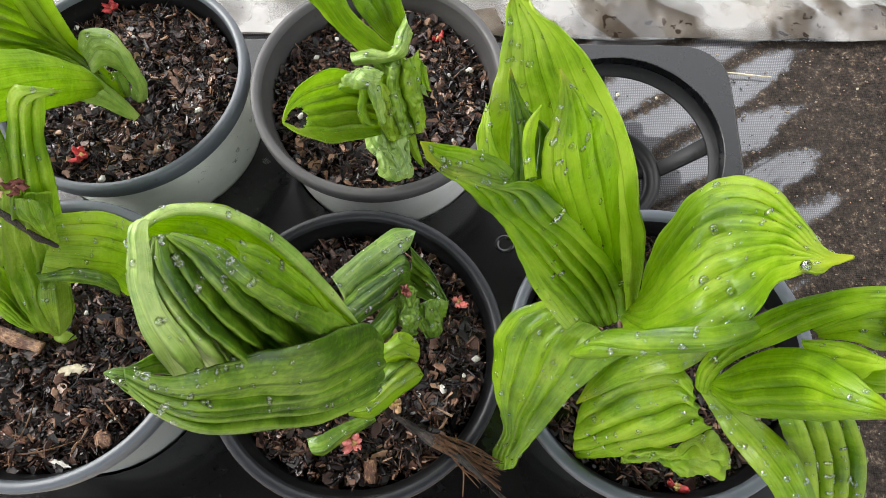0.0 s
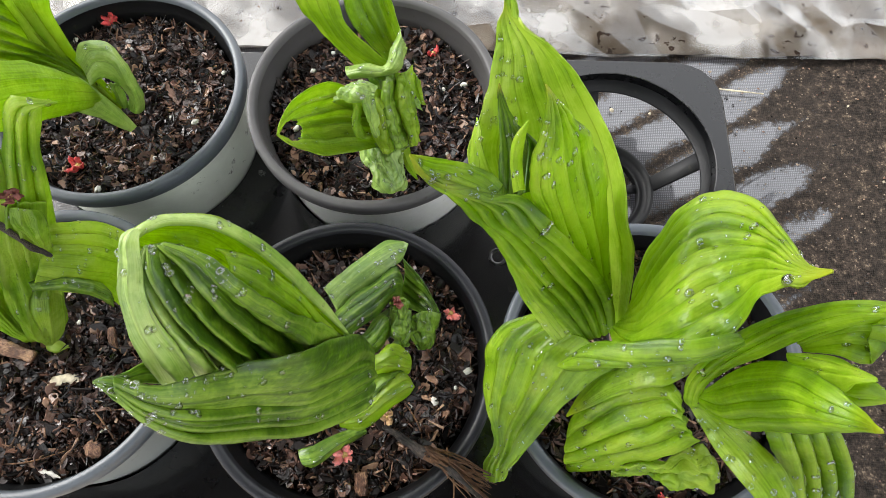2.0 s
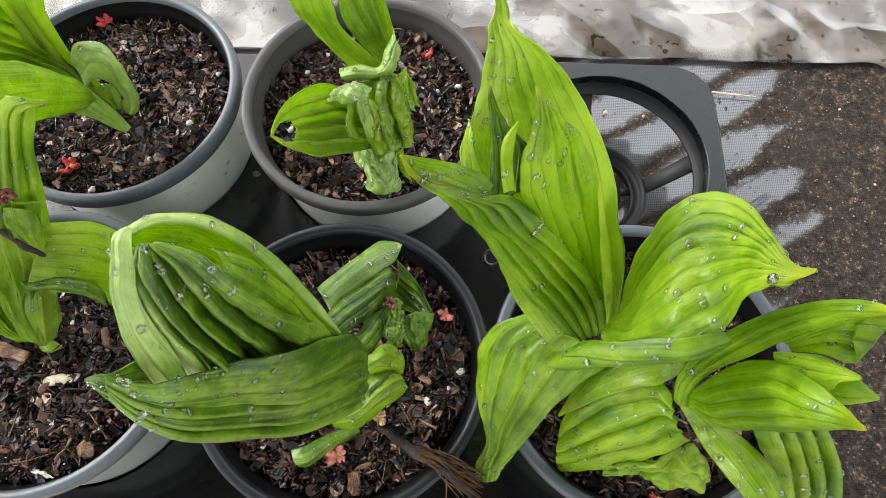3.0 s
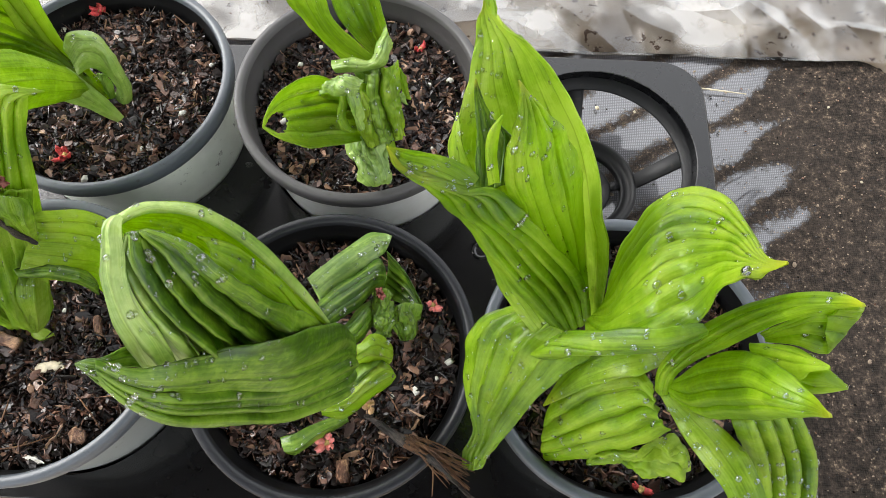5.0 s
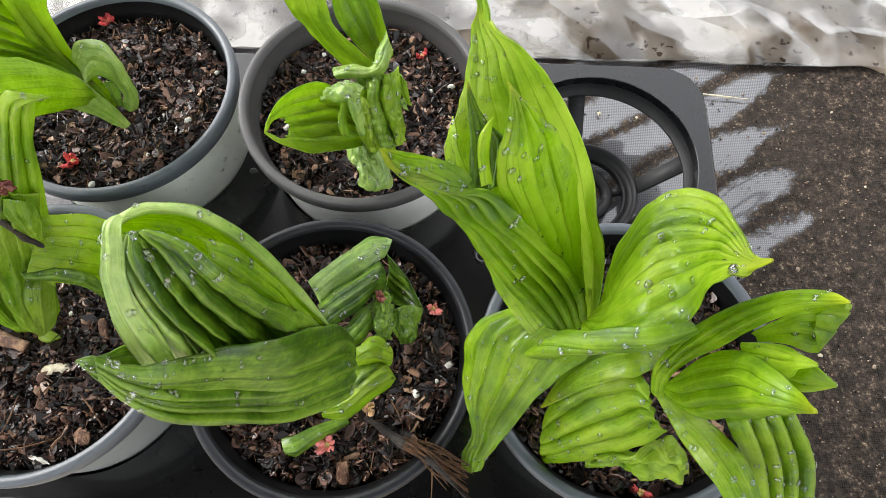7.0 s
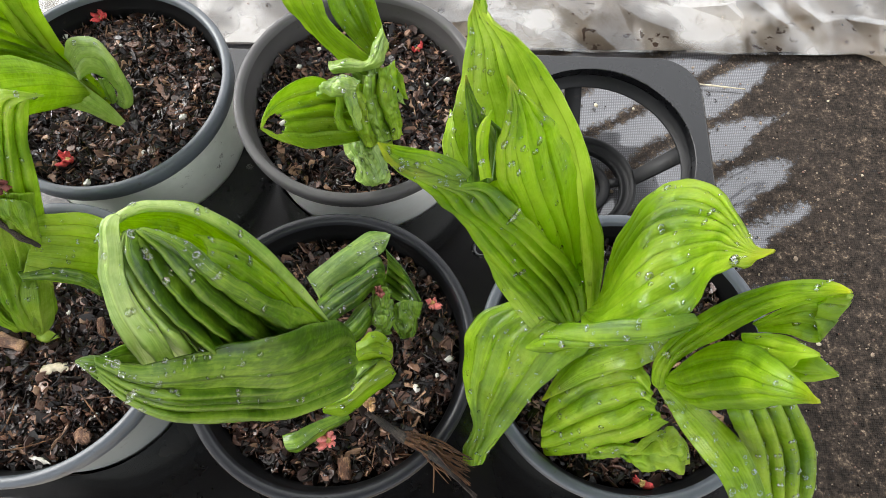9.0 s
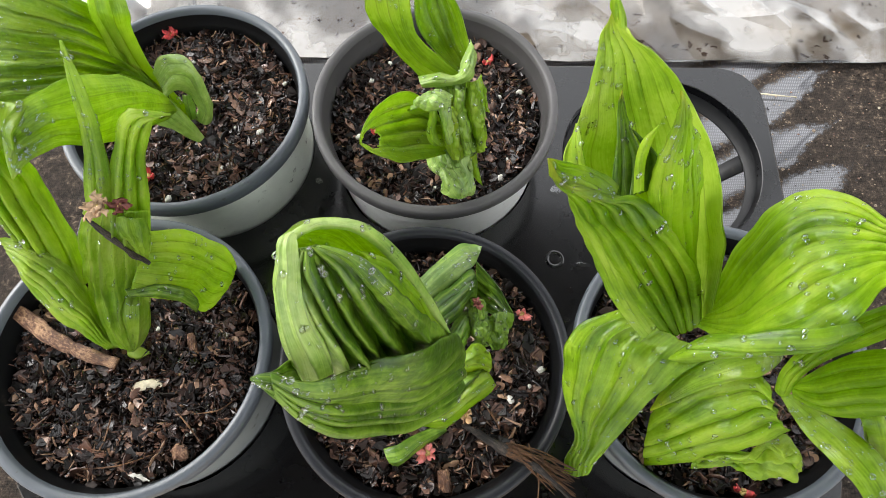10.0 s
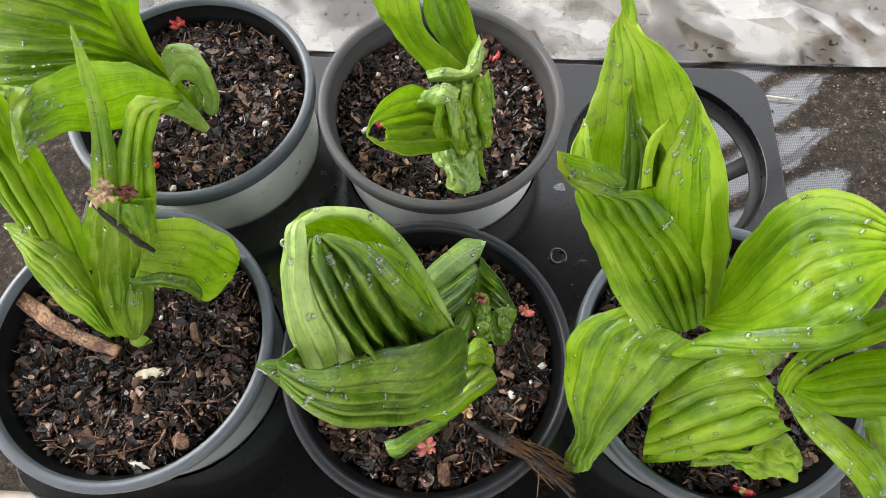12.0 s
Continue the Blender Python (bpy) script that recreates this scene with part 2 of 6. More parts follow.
def film_material():
    """Thin clear plastic sheeting: see-through, a little milky, glossier on its steep creases."""
    m, n, l, p = nodes_of("clear_plastic_sheet")
    p.inputs["Base Color"].default_value = (0.80, 0.77, 0.73, 1)
    p.inputs["Roughness"].default_value = 0.3
    clear = n.new("ShaderNodeBsdfTransparent")
    milky = n.new("ShaderNodeMixShader")
    l.new(ramp(n, l, noise_tex(n, l, 13, 4, 0.6), (0.46, (0.0, 0.0, 0.0)), (0.60, (0.42, 0.41, 0.40))), milky.inputs[0])
    l.new(clear.outputs[0], milky.inputs[1])
    l.new(p.outputs[0], milky.inputs[2])
    glint = n.new("ShaderNodeBsdfGlossy")
    glint.inputs["Roughness"].default_value = 0.2
    nrm = bump(n, l, noise_tex(n, l, 70, 3, 0.5), 0.25, 0.002)
    edge = n.new("ShaderNodeFresnel")
    edge.inputs["IOR"].default_value = 1.5
    l.new(nrm, edge.inputs["Normal"])
    ms = n.new("ShaderNodeMixShader")
    l.new(math_node(n, l, "ADD", math_node(n, l, "MULTIPLY", edge.outputs[0], 2.2), 0.02), ms.inputs[0])
    l.new(milky.outputs[0], ms.inputs[1])
    l.new(glint.outputs[0], ms.inputs[2])
    l.new(ms.outputs[0], n["Material Output"].inputs["Surface"])
    l.new(nrm, p.inputs["Normal"])
    l.new(nrm, glint.inputs["Normal"])
    return m


def plain(name, colour, roughness=0.6, grain=300, var=0.4):
    m, n, l, p = nodes_of(name)
    a = noise_tex(n, l, grain, 4, 0.65)
    l.new(ramp(n, l, a, (0.3, tuple(c * (1 - var) for c in colour)), (0.7, tuple(min(1, c * (1 + var)) for c in colour))), p.inputs["Base Color"])
    p.inputs["Roughness"].default_value = roughness
    l.new(bump(n, l, a, 0.35, 0.0005), p.inputs["Normal"])
    return m


def wood_material(name, dark, light):
    """Bark and stems: grain runs along the second texture coordinate."""
    m, n, l, p = nodes_of(name)
    co = n.new("ShaderNodeTexCoord")
    mp = n.new("ShaderNodeMapping")
    mp.inputs["Scale"].default_value = (9, 55, 1)
    l.new(co.outputs["UV"], mp.inputs[0])
    grain = n.new("ShaderNodeTexNoise")
    grain.inputs["Scale"].default_value = 1.0
    grain.inputs["Detail"].default_value = 6
    grain.inputs["Roughness"].default_value = 0.7
    grain.inputs["Distortion"].default_value = 0.6
    l.new(mp.outputs[0], grain.inputs["Vector"])
    blot = noise_tex(n, l, 110, 4, 0.7)
    tone = math_node(n, l, "ADD", math_node(n, l, "MULTIPLY", grain.outputs["Fac"], 0.55), math_node(n, l, "MULTIPLY", blot, 0.45))
    l.new(ramp(n, l, tone, (0.36, tuple(0.3 * c for c in dark)), (0.48, dark), (0.62, light)), p.inputs["Base Color"])
    p.inputs["Roughness"].default_value = 0.55
    nrm = bump(n, l, grain.outputs["Fac"], 0.9, 0.0016)
    l.new(bump(n, l, blot, 0.5, 0.001, nrm), p.inputs["Normal"])
    return m


def water_material():
    """A bead of clear water."""
    m, n, l, p = nodes_of("water")
    clear = n.new("ShaderNodeBsdfTransparent")
    clear.inputs["Color"].default_value = (0.97, 0.98, 0.97, 1)
    shine = n.new("ShaderNodeBsdfGlossy")
    shine.inputs["Roughness"].default_value = 0.06
    rim = n.new("ShaderNodeFresnel")
    rim.inputs["IOR"].default_value = 1.6
    ms = n.new("ShaderNodeMixShader")
    l.new(math_node(n, l, "ADD", math_node(n, l, "MULTIPLY", rim.outputs[0], 0.8), 0.06), ms.inputs[0])
    l.new(clear.outputs[0], ms.inputs[1])
    l.new(shine.outputs[0], ms.inputs[2])
    l.new(ms.outputs[0], n["Material Output"].inputs["Surface"])
    n.remove(p)
    return m


M_UNSEEN_ROOF = plain("dark_unseen_roof", (0.022, 0.022, 0.022), 0.9, 6, 0.15)
SOIL_DIRT = (0.03, 0.02, 0.013)
M_RIM_BLUE = plastic("grey_pot_rim", (0.072, 0.083, 0.096), SOIL_DIRT, 0.40)
M_RIM_BROWN = plastic("taupe_pot_rim", (0.07, 0.067, 0.068), SOIL_DIRT, 0.5)
M_RIM_DARK = plastic("charcoal_pot_rim", (0.012, 0.013, 0.016), (0.04, 0.034, 0.03), 0.38, 0.5, 0.35)
M_BODY_GREY = plastic("grey_pot_wall", (0.70, 0.73, 0.67), SOIL_DIRT, 0.5, 0.8)
M_BODY_MUD = plastic("muddy_grey_pot_wall", (0.20, 0.215, 0.205), SOIL_DIRT, 0.5, 0.9)
M_BODY_WHITE = plastic("white_pot_wall", (0.84, 0.84, 0.80), SOIL_DIRT, 0.5)
M_BODY_DARK = plastic("charcoal_pot_wall", (0.05, 0.052, 0.058), (0.1, 0.09, 0.08), 0.45)
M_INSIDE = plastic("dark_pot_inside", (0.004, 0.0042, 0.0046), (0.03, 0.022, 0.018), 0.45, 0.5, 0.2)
M_TRAY = plastic("black_tray_plastic", (0.0026, 0.0028, 0.0034), (0.022, 0.02, 0.018), 0.26, 0.3, 0.4)
M_TRAY.node_tree.nodes["Principled BSDF"].inputs["Coat Weight"].default_value = 0.5
M_TRAY.node_tree.nodes["Principled BSDF"].inputs["Coat IOR"].default_value = 1.6
M_TRAY.node_tree.nodes["Principled BSDF"].inputs["Coat Roughness"].default_value = 0.12
M_CELL = plastic("matte_tray_plastic", (0.010, 0.0104, 0.0115), (0.035, 0.03, 0.025), 0.55, 0.5, 0.35)
M_SOIL = soil_material()
M_CHIP = chip_material()
M_CLOTH = fabric_material()
M_CONCRETE = concrete_material()
M_FILM = film_material()
M_WATER = water_material()
M_PERLITE = plain("white_perlite", (0.66, 0.64, 0.58), 0.8, 400, 0.2)
M_RED = plain("red_petal", (0.50, 0.05, 0.05), 0.5, 350, 0.5)
M_MAROON = plain("maroon_dry_petal", (0.17, 0.045, 0.035), 0.6, 350, 0.5)
M_PINK = plain("pink_petal", (0.72, 0.22, 0.20), 0.5, 350, 0.4)
M_STAMEN = plain("yellow_stamen", (0.50, 0.36, 0.12), 0.6, 350, 0.4)
M_PAPER = plain("papery_petal", (0.52, 0.35, 0.21), 0.7, 260, 0.4)
M_INSIDE_TAUPE = plastic("taupe_pot_inside", (0.055, 0.052, 0.052), SOIL_DIRT, 0.5, 0.5, 0.3)
M_DRY = plain("dry_petal", (0.42, 0.26, 0.13), 0.7, 300, 0.5)
M_GRAVEL = plain("tan_gravel", (0.26, 0.20, 0.14), 0.7, 300, 0.4)
M_STRAW = plain("pale_dry_leaf", (0.52, 0.46, 0.33), 0.7, 300, 0.3)
M_WOOD = wood_material("reddish_bark_wood", (0.13, 0.055, 0.028), (0.56, 0.33, 0.18))
M_TWIG = wood_material("black_rotten_stem", (0.014, 0.010, 0.008), (0.12, 0.09, 0.07))
M_FIBRE = wood_material("brown_fibre", (0.13, 0.055, 0.020), (0.42, 0.21, 0.085))


# ---- builders ----
def part(name, bm, material, parent=None, label="", smooth=True):
    me = bpy.data.meshes.new(name)
    bm.to_mesh(me)
    bm.free()
    if smooth:
        for f in me.polygons:
            f.use_smooth = True
    if material:
        me.materials.append(material)
    ob = new(name, me)
    if parent:
        ob.parent = parent
    if label:
        ob["label"] = label
    return ob


def thing(name, at, label, category, group="", kind=""):
    e = new(name)
    e.location = at
    e.empty_display_size = 0.02
    return tagged(e, label, category, group, kind)


def lathe(profile, steps=72, wobble=0.0):
    """Turn a profile of (radius, height) round the z axis."""
    bm = bmesh.new()
    rings = []
    for r, z in profile:
        ring = []
        for i in range(steps):
            a = 2 * math.pi * i / steps
            k = 1 + wobble * math.sin(2 * a + 0.7)
            ring.append(bm.verts.new((r * k * math.cos(a), r * k * math.sin(a), z)))
        rings.append(ring)
    for a, b in zip(rings, rings[1:]):
        for i in range(steps):
            j = (i + 1) % steps
            bm.faces.new((a[i], a[j], b[j], b[i]))
    return bm


def block(bm, x0, y0, z0, x1, y1, z1):
    r = bmesh.ops.create_cube(bm, size=1)
    for v in r["verts"]:
        v.co = ((x0 + x1) / 2 + v.co.x * (x1 - x0), (y0 + y1) / 2 + v.co.y * (y1 - y0), (z0 + z1) / 2 + v.co.z * (z1 - z0))


def catmull(p, t):
    """A point at t (0 to 1) on the smooth curve through the rows p."""
    n = len(p) - 1
    k = min(int(t * n), n - 1)
    u = t * n - k
    a, b, c, d = p[max(k - 1, 0)], p[k], p[k + 1], p[min(k + 2, n)]
    return b + 0.5 * u * ((c - a) + u * (2 * a - 5 * b + 4 * c - d + u * (3 * (b - c) + d - a)))


def leaf(plant, name, stations, ribs=5, depth=0.002, ruffle=0.0, hole=0, material=None, wander=0.2):
    """A pleated leaf blade lofted along a spine. Station: middle of the blade, half its width as a vector, and how far the midrib is pushed out;
    or one edge, the midrib and the other edge; or the tip alone."""
    if isinstance(stations[0][0], tuple):
        rows = [np.array(r if len(r) == 3 else r * 3, float) for r in stations]
        st = np.array([[*(e + g) / 2, *(g - e) / 2 + 1e-5, 0] for e, _, g in rows])
        bow = np.array([m - (e + g) / 2 for e, m, g in rows])
    else:
        st, bow = np.array(stations, float), None
    seed = random.random() * 50
    nv, nu = max(56, 12 * (len(stations) - 1)), max(32, 14 * ribs)
    bm = bmesh.new()
    uv = bm.loops.layers.uv.new("UVMap")
    tip = bm.loops.layers.uv.new("Tip")
    length = np.linalg.norm(np.diff(st[:, :3], axis=0), axis=1).sum()
    along = np.gradient(st[:, :3], axis=0)
    facing = np.cross(st[:, 3:6], along)
    facing /= np.linalg.norm(facing, axis=1)[:, None] + 1e-12
    if bow is None:
        bow = facing * st[:, 6:7]
    pointed = np.linalg.norm(st[-1, 3:6]) < 0.001 and len(stations) > 4
    grid, marks = [], []
    for j in range(nv + 1):
        v = j / nv
        s = catmull(st, v)
        c, a, arch = s[:3], s[3:6], catmull(bow, v)
        w = np.linalg.norm(a)
        nrm = catmull(facing, v)
        nrm = nrm / (np.linalg.norm(nrm) + 1e-9)
        fade = min(1.0, w / 0.008) * min(1.0, 0.35 + 3 * v) * min(1.0, 0.3 + 5 * (1 - v))
        row, ks = [], []
        for i in range(nu + 1):
            q = 2 * i / nu - 1
            edge = 1 + 0.05 * noise.noise((seed + (3 if q > 0 else 0), v * length * 90, 0.3))
            # uneven pleats: wandering, each with its own height
            k = ribs * (q + 1) / 2 + wander * noise.noise((seed, q * 1.7, v * 2.2))
            tall = 0.75 + 0.9 * noise.noise((seed + 9, math.floor(k) * 3.1, v * 1.6))
            h = 1.3 * depth * fade * tall * (abs(math.sin(math.pi * k)) ** 0.5 - 0.7) * (1.15 - 0.5 * abs(q))
            h += 0.0005 * fade * noise.noise((seed + 4, k * 1.4, v * length * 60))
            h += 0.0014 * fade * abs(q) ** 3 * noise.noise((seed, v * length * 110, 5 + q))
            p = c + a * q * edge + arch * (1 - q * q)
            big = noise.noise_vector((p[0] * 60 + seed, p[1] * 60, p[2] * 60))
            p = p + nrm * h + np.array(big) * 0.0007 * fade
            if ruffle:
                p = p + np.array(noise.noise_vector((p[0] * 75 + seed, p[1] * 75, p[2] * 75))) * ruffle * 1.3 * fade
                p = p + np.array(noise.noise_vector((p[0] * 190, p[1] * 190 + seed, p[2] * 190))) * ruffle * 0.45 * fade
                crease = abs(noise.noise((p[0] * 130, p[1] * 130, p[2] * 130 + seed))) + 0.5 * abs(noise.noise((p[0] * 300 + seed, p[1] * 300, p[2] * 300)))
                p = p + nrm * ruffle * (0.9 - 2.2 * crease) * 0.6 * min(1.0, w / 0.004)
            row.append(bm.verts.new(p))
            ks.append(k + 20)
        grid.append(row)
        marks.append(ks)
    for j in range(nv):
        for i in range(nu):
            if hole and ((j + 0.5) / nv - 0.76) ** 2 / 0.030 + ((i + 0.5) / nu - 0.58) ** 2 / 0.075 < 1 + 0.25 * noise.noise((j * 0.4, i * 0.4, 1)):
                continue
            f = bm.faces.new((grid[j][i], grid[j][i + 1], grid[j + 1][i + 1], grid[j + 1][i]))
            for loop, (jj, ii) in zip(f.loops, ((j, i), (j, i + 1), (j + 1, i + 1), (j + 1, i))):
                loop[uv].uv = (marks[jj][ii], jj / nv * length / 0.012)
                loop[tip].uv = (jj / nv if pointed and plant in (plant_e, plant_f) else 0, 0)
    for d in [v for v in bm.verts if not v.link_faces]:
        bm.verts.remove(d)
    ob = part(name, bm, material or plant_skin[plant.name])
    if name in ("pleat", "leaf_fold", "leaf_edge", "withered_edge") and plant.name in blade_of:
        # folds and edges belong to their leaf
        ob.parent = blade_of[plant.name]
    else:
        ob.parent = plant
        ob.matrix_parent_inverse = Matrix.Translation(-plant.location)
        blade_of[plant.name] = ob
    sol = ob.modifiers.new("thickness", "SOLIDIFY")
    sol.thickness = 0.0006
    sol.offset = 0
    me = ob.data
    for _ in range(int(50 + 15000 * length * np.linalg.norm(st[:, 3:6], axis=1).max() * 6)):
        f = me.polygons[random.randrange(len(me.polygons))]
        if abs(f.normal.z) > 0.35 and random.random() < f.area / 4e-7:
            up = f.normal if f.normal.z > 0 else -f.normal
            wet.setdefault(plant.name, []).append((f.center.copy(), up.copy()))
    return ob


wet, plant_skin, blade_of = {}, {}, {}

# ---- ground, cloth, walls ----
def sheet(x0, y0, x1, y1, nx, ny, height):
    bm = bmesh.new()
    g = [[bm.verts.new((x0 + (x1 - x0) * i / nx, y0 + (y1 - y0) * j / ny, height(x0 + (x1 - x0) * i / nx, y0 + (y1 - y0) * j / ny))) for i in range(nx + 1)] for j in range(ny + 1)]
    for j in range(ny):
        for i in range(nx):
            bm.faces.new((g[j][i], g[j][i + 1], g[j + 1][i + 1], g[j + 1][i]))
    return bm


ground = part("ground", sheet(-40, -40, 40, 40, 8, 8, lambda x, y: -0.006), M_CONCRETE)
tagged(ground, "stained pale tan concrete ground under plastic sheeting", "ground", kind="structure")


def rounded(x, y, x0, y0, x1, y1, r):
    """Pull a point of a rectangle's grid inside its rounded corners."""
    cx, cy = min(max(x, x0 + r), x1 - r), min(max(y, y0 + r), y1 - r)
    d = math.hypot(x - cx, y - cy)
    k = min(1, r / d) if d > 1e-9 else 1
    return cx + (x - cx) * k, cy + (y - cy) * k


CLOTH = (-0.43, -0.078, 0.428, 0.287)
bm = sheet(*CLOTH, 150, 76, lambda x, y: 0)
for v in bm.verts:
    x, y = rounded(v.co.x, v.co.y, *CLOTH, 0.03)
    along = (x * 0.85 + y * 0.53) * 10
    across = (-x * 0.53 + y * 0.85) * 70
    z = 0.0009 * noise.noise((along, across, 0)) + 0.0006 * noise.noise((x * 40, y * 40, 3))
    edge = 0.002 * noise.noise((x * 25, y * 25, 7))
    v.co = (x + edge, y + edge, z - 0.002)
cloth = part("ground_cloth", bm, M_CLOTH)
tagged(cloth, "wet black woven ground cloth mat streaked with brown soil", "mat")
m = cloth.modifiers.new("thickness", "SOLIDIFY")
m.thickness, m.offset = 0.0012, -1


def slack(x, y):
    """How far the film stands off the ground: almost flat in places, bunched up in others."""
    return min(1.0, max(0.08, 0.38 + 1.3 * noise.noise((x * 6.5 + 3.1, y * 6.5, 4)) + (0.38 if x > 0.17 else 0.0)))


rng = random.Random(12)
bm = sheet(-0.52, 0.281, 0.74, 0.53, 58, 11, lambda x, y: 0.0035)
for v in bm.verts:
    if v.co.y < 0.2815:
        v.co.y += 0.006 * noise.noise((v.co.x * 14, 0, 2)) + 0.003 * noise.noise((v.co.x * 60, 0, 2))
    else:
        v.co.x += rng.uniform(-0.0095, 0.0095)
        v.co.y += rng.uniform(-0.0090, 0.0090)
        v.co.z += 0.0006 + slack(v.co.x, v.co.y) * (rng.uniform(0, 0.013) + 0.010 * max(0.0, noise.noise((v.co.x * 22, v.co.y * 22, 7))))
bmesh.ops.triangulate(bm, faces=bm.faces[:], quad_method="ALTERNATE")
# flat panes between straight creases, each pane a little slack
for e in bm.edges:
    e.smooth = e.calc_face_angle(0.0) < 0.30
bmesh.ops.subdivide_edges(bm, edges=bm.edges[:], cuts=3, use_grid_fill=True, smooth=0.12)
for v in bm.verts:
    if v.co.y > 0.288:
        v.co.z += 0.0012 * slack(v.co.x, v.co.y) * noise.noise((v.co.x * 75, v.co.y * 75, 2))
for e in bm.edges:
    e.smooth = e.calc_face_angle(0.0) < 0.20
plastic_sheet = part("plastic_sheet", bm, M_FILM)
tagged(plastic_sheet, "crumpled clear plastic sheeting lying on the ground", "plastic sheet")

# unseen dark panel on posts, open all round, added to darken overhead reflections
bm = bmesh.new()
block(bm, -2.1, -1.3, 2.2, 1.3, 1.16, 2.26)
unseen_roof = part("ceiling", bm, M_UNSEEN_ROOF, smooth=False)
tagged(unseen_roof, "unseen dark panel on posts, added to block overhead sky light", "ceiling", kind="structure")
for x, y in ((-2.05, -1.25), (1.25, -1.25), (-2.05, 1.11), (1.25, 1.11)):
    bm = bmesh.new()
    block(bm, x - 0.02, y - 0.02, -0.006, x + 0.02, y + 0.02, 2.2)
    tagged(part("column", bm, M_UNSEEN_ROOF, smooth=False), "plain unseen post carrying the added dark panel", "post", kind="structure")


# ---- tray ----
TX0, TY0, TX1, TY1 = -0.2352, -0.0806, 0.2345, 0.2291
TRAY_Z, HOLE = 0.060, 0.068
CELLS = [(-0.1550, -0.0005), (0.0003, -0.0020), (0.1530, 0.0010), (-0.1525, 0.1545), (0.0012, 0.1550), (0.1567, 0.1508)]
tray = thing("carrying_tray", (0, 0, 0), "black plastic six-cell pot carrying tray with one empty cell", "tray")


def tray_edge(cx, cy, a, bx0, by0, bx1, by1):
    """Where a ray from a cell's middle leaves that cell's share of the plate."""
    dx, dy = math.cos(a), math.sin(a)
    ts = []
    if abs(dx) > 1e-9:
        ts.append(((bx1 if dx > 0 else bx0) - cx) / dx)
    if abs(dy) > 1e-9:
        ts.append(((by1 if dy > 0 else by0) - cy) / dy)
    t = min(ts)
    return cx + dx * t, cy + dy * t


def build_plate():
    bm = bmesh.new()
    steps = 96
    xs = (TX0, (CELLS[0][0] + CELLS[1][0]) / 2, (CELLS[1][0] + CELLS[2][0]) / 2, TX1)
    ys = (TY0, (CELLS[0][1] + CELLS[3][1]) / 2, TY1)
    for n, (cx, cy) in enumerate(CELLS):
        i, j = n % 3, n // 3
        box = (xs[i], ys[j], xs[i + 1], ys[j + 1])
        angles = [2 * math.pi * k / steps for k in range(steps)]
        corner = [math.atan2(y - cy, x - cx) % (2 * math.pi) for x in (box[0], box[2]) for y in (box[1], box[3])]
        angles = sorted(angles + corner)
        rings = [[], [], [], []]
        for a in angles:
            ox, oy = tray_edge(cx, cy, a, *box)
            ox, oy = rounded(ox, oy, TX0, TY0, TX1, TY1, 0.03)
            ca, sa = math.cos(a), math.sin(a)
            rings[0].append(bm.verts.new((ox, oy, TRAY_Z)))
            rings[1].append(bm.verts.new((cx + ca * (HOLE + 0.0004), cy + sa * (HOLE + 0.0004), TRAY_Z)))
            rings[2].append(bm.verts.new((cx + ca * HOLE, cy + sa * HOLE, TRAY_Z - 0.0005)))
            rings[3].append(bm.verts.new((cx + ca * (HOLE - 0.001), cy + sa * (HOLE - 0.001), TRAY_Z - 0.008)))
        m = len(angles)
        for r0, r1 in zip(rings, rings[1:]):
            for k in range(m):
                q = (k + 1) % m
                bm.faces.new((r0[k], r0[q], r1[q], r1[k]))
    bmesh.ops.remove_doubles(bm, verts=bm.verts, dist=1e-5)
    return bm


part("top_plate", build_plate(), M_TRAY, tray, "glossy black plate with water drips", smooth=False)

bm = bmesh.new()
rings = []
for inset, z in ((0.0, TRAY_Z), (-0.0012, TRAY_Z - 0.0006), (-0.002, TRAY_Z - 0.003), (-0.0035, TRAY_Z - 0.011), (-0.0025, TRAY_Z - 0.0112), (-0.001, TRAY_Z - 0.003)):
    ring = []
    for k in range(160):
        a = 2 * math.pi * k / 160
        x, y = tray_edge(0, 0.077, a, TX0, TY0, TX1, TY1)
        x, y = rounded(x, y, TX0, TY0, TX1, TY1, 0.03)
        d = Vector((x, y - 0.077)).normalized()
        ring.append(bm.verts.new((x - d.x * inset, y - d.y * inset, z)))
    rings.append(ring)
for r0, r1 in zip(rings, rings[1:]):
    for k in range(160):
        q = (k + 1) % 160
        bm.faces.new((r0[k], r0[q], r1[q], r1[k]))
part("lip", bm, M_TRAY, tray)

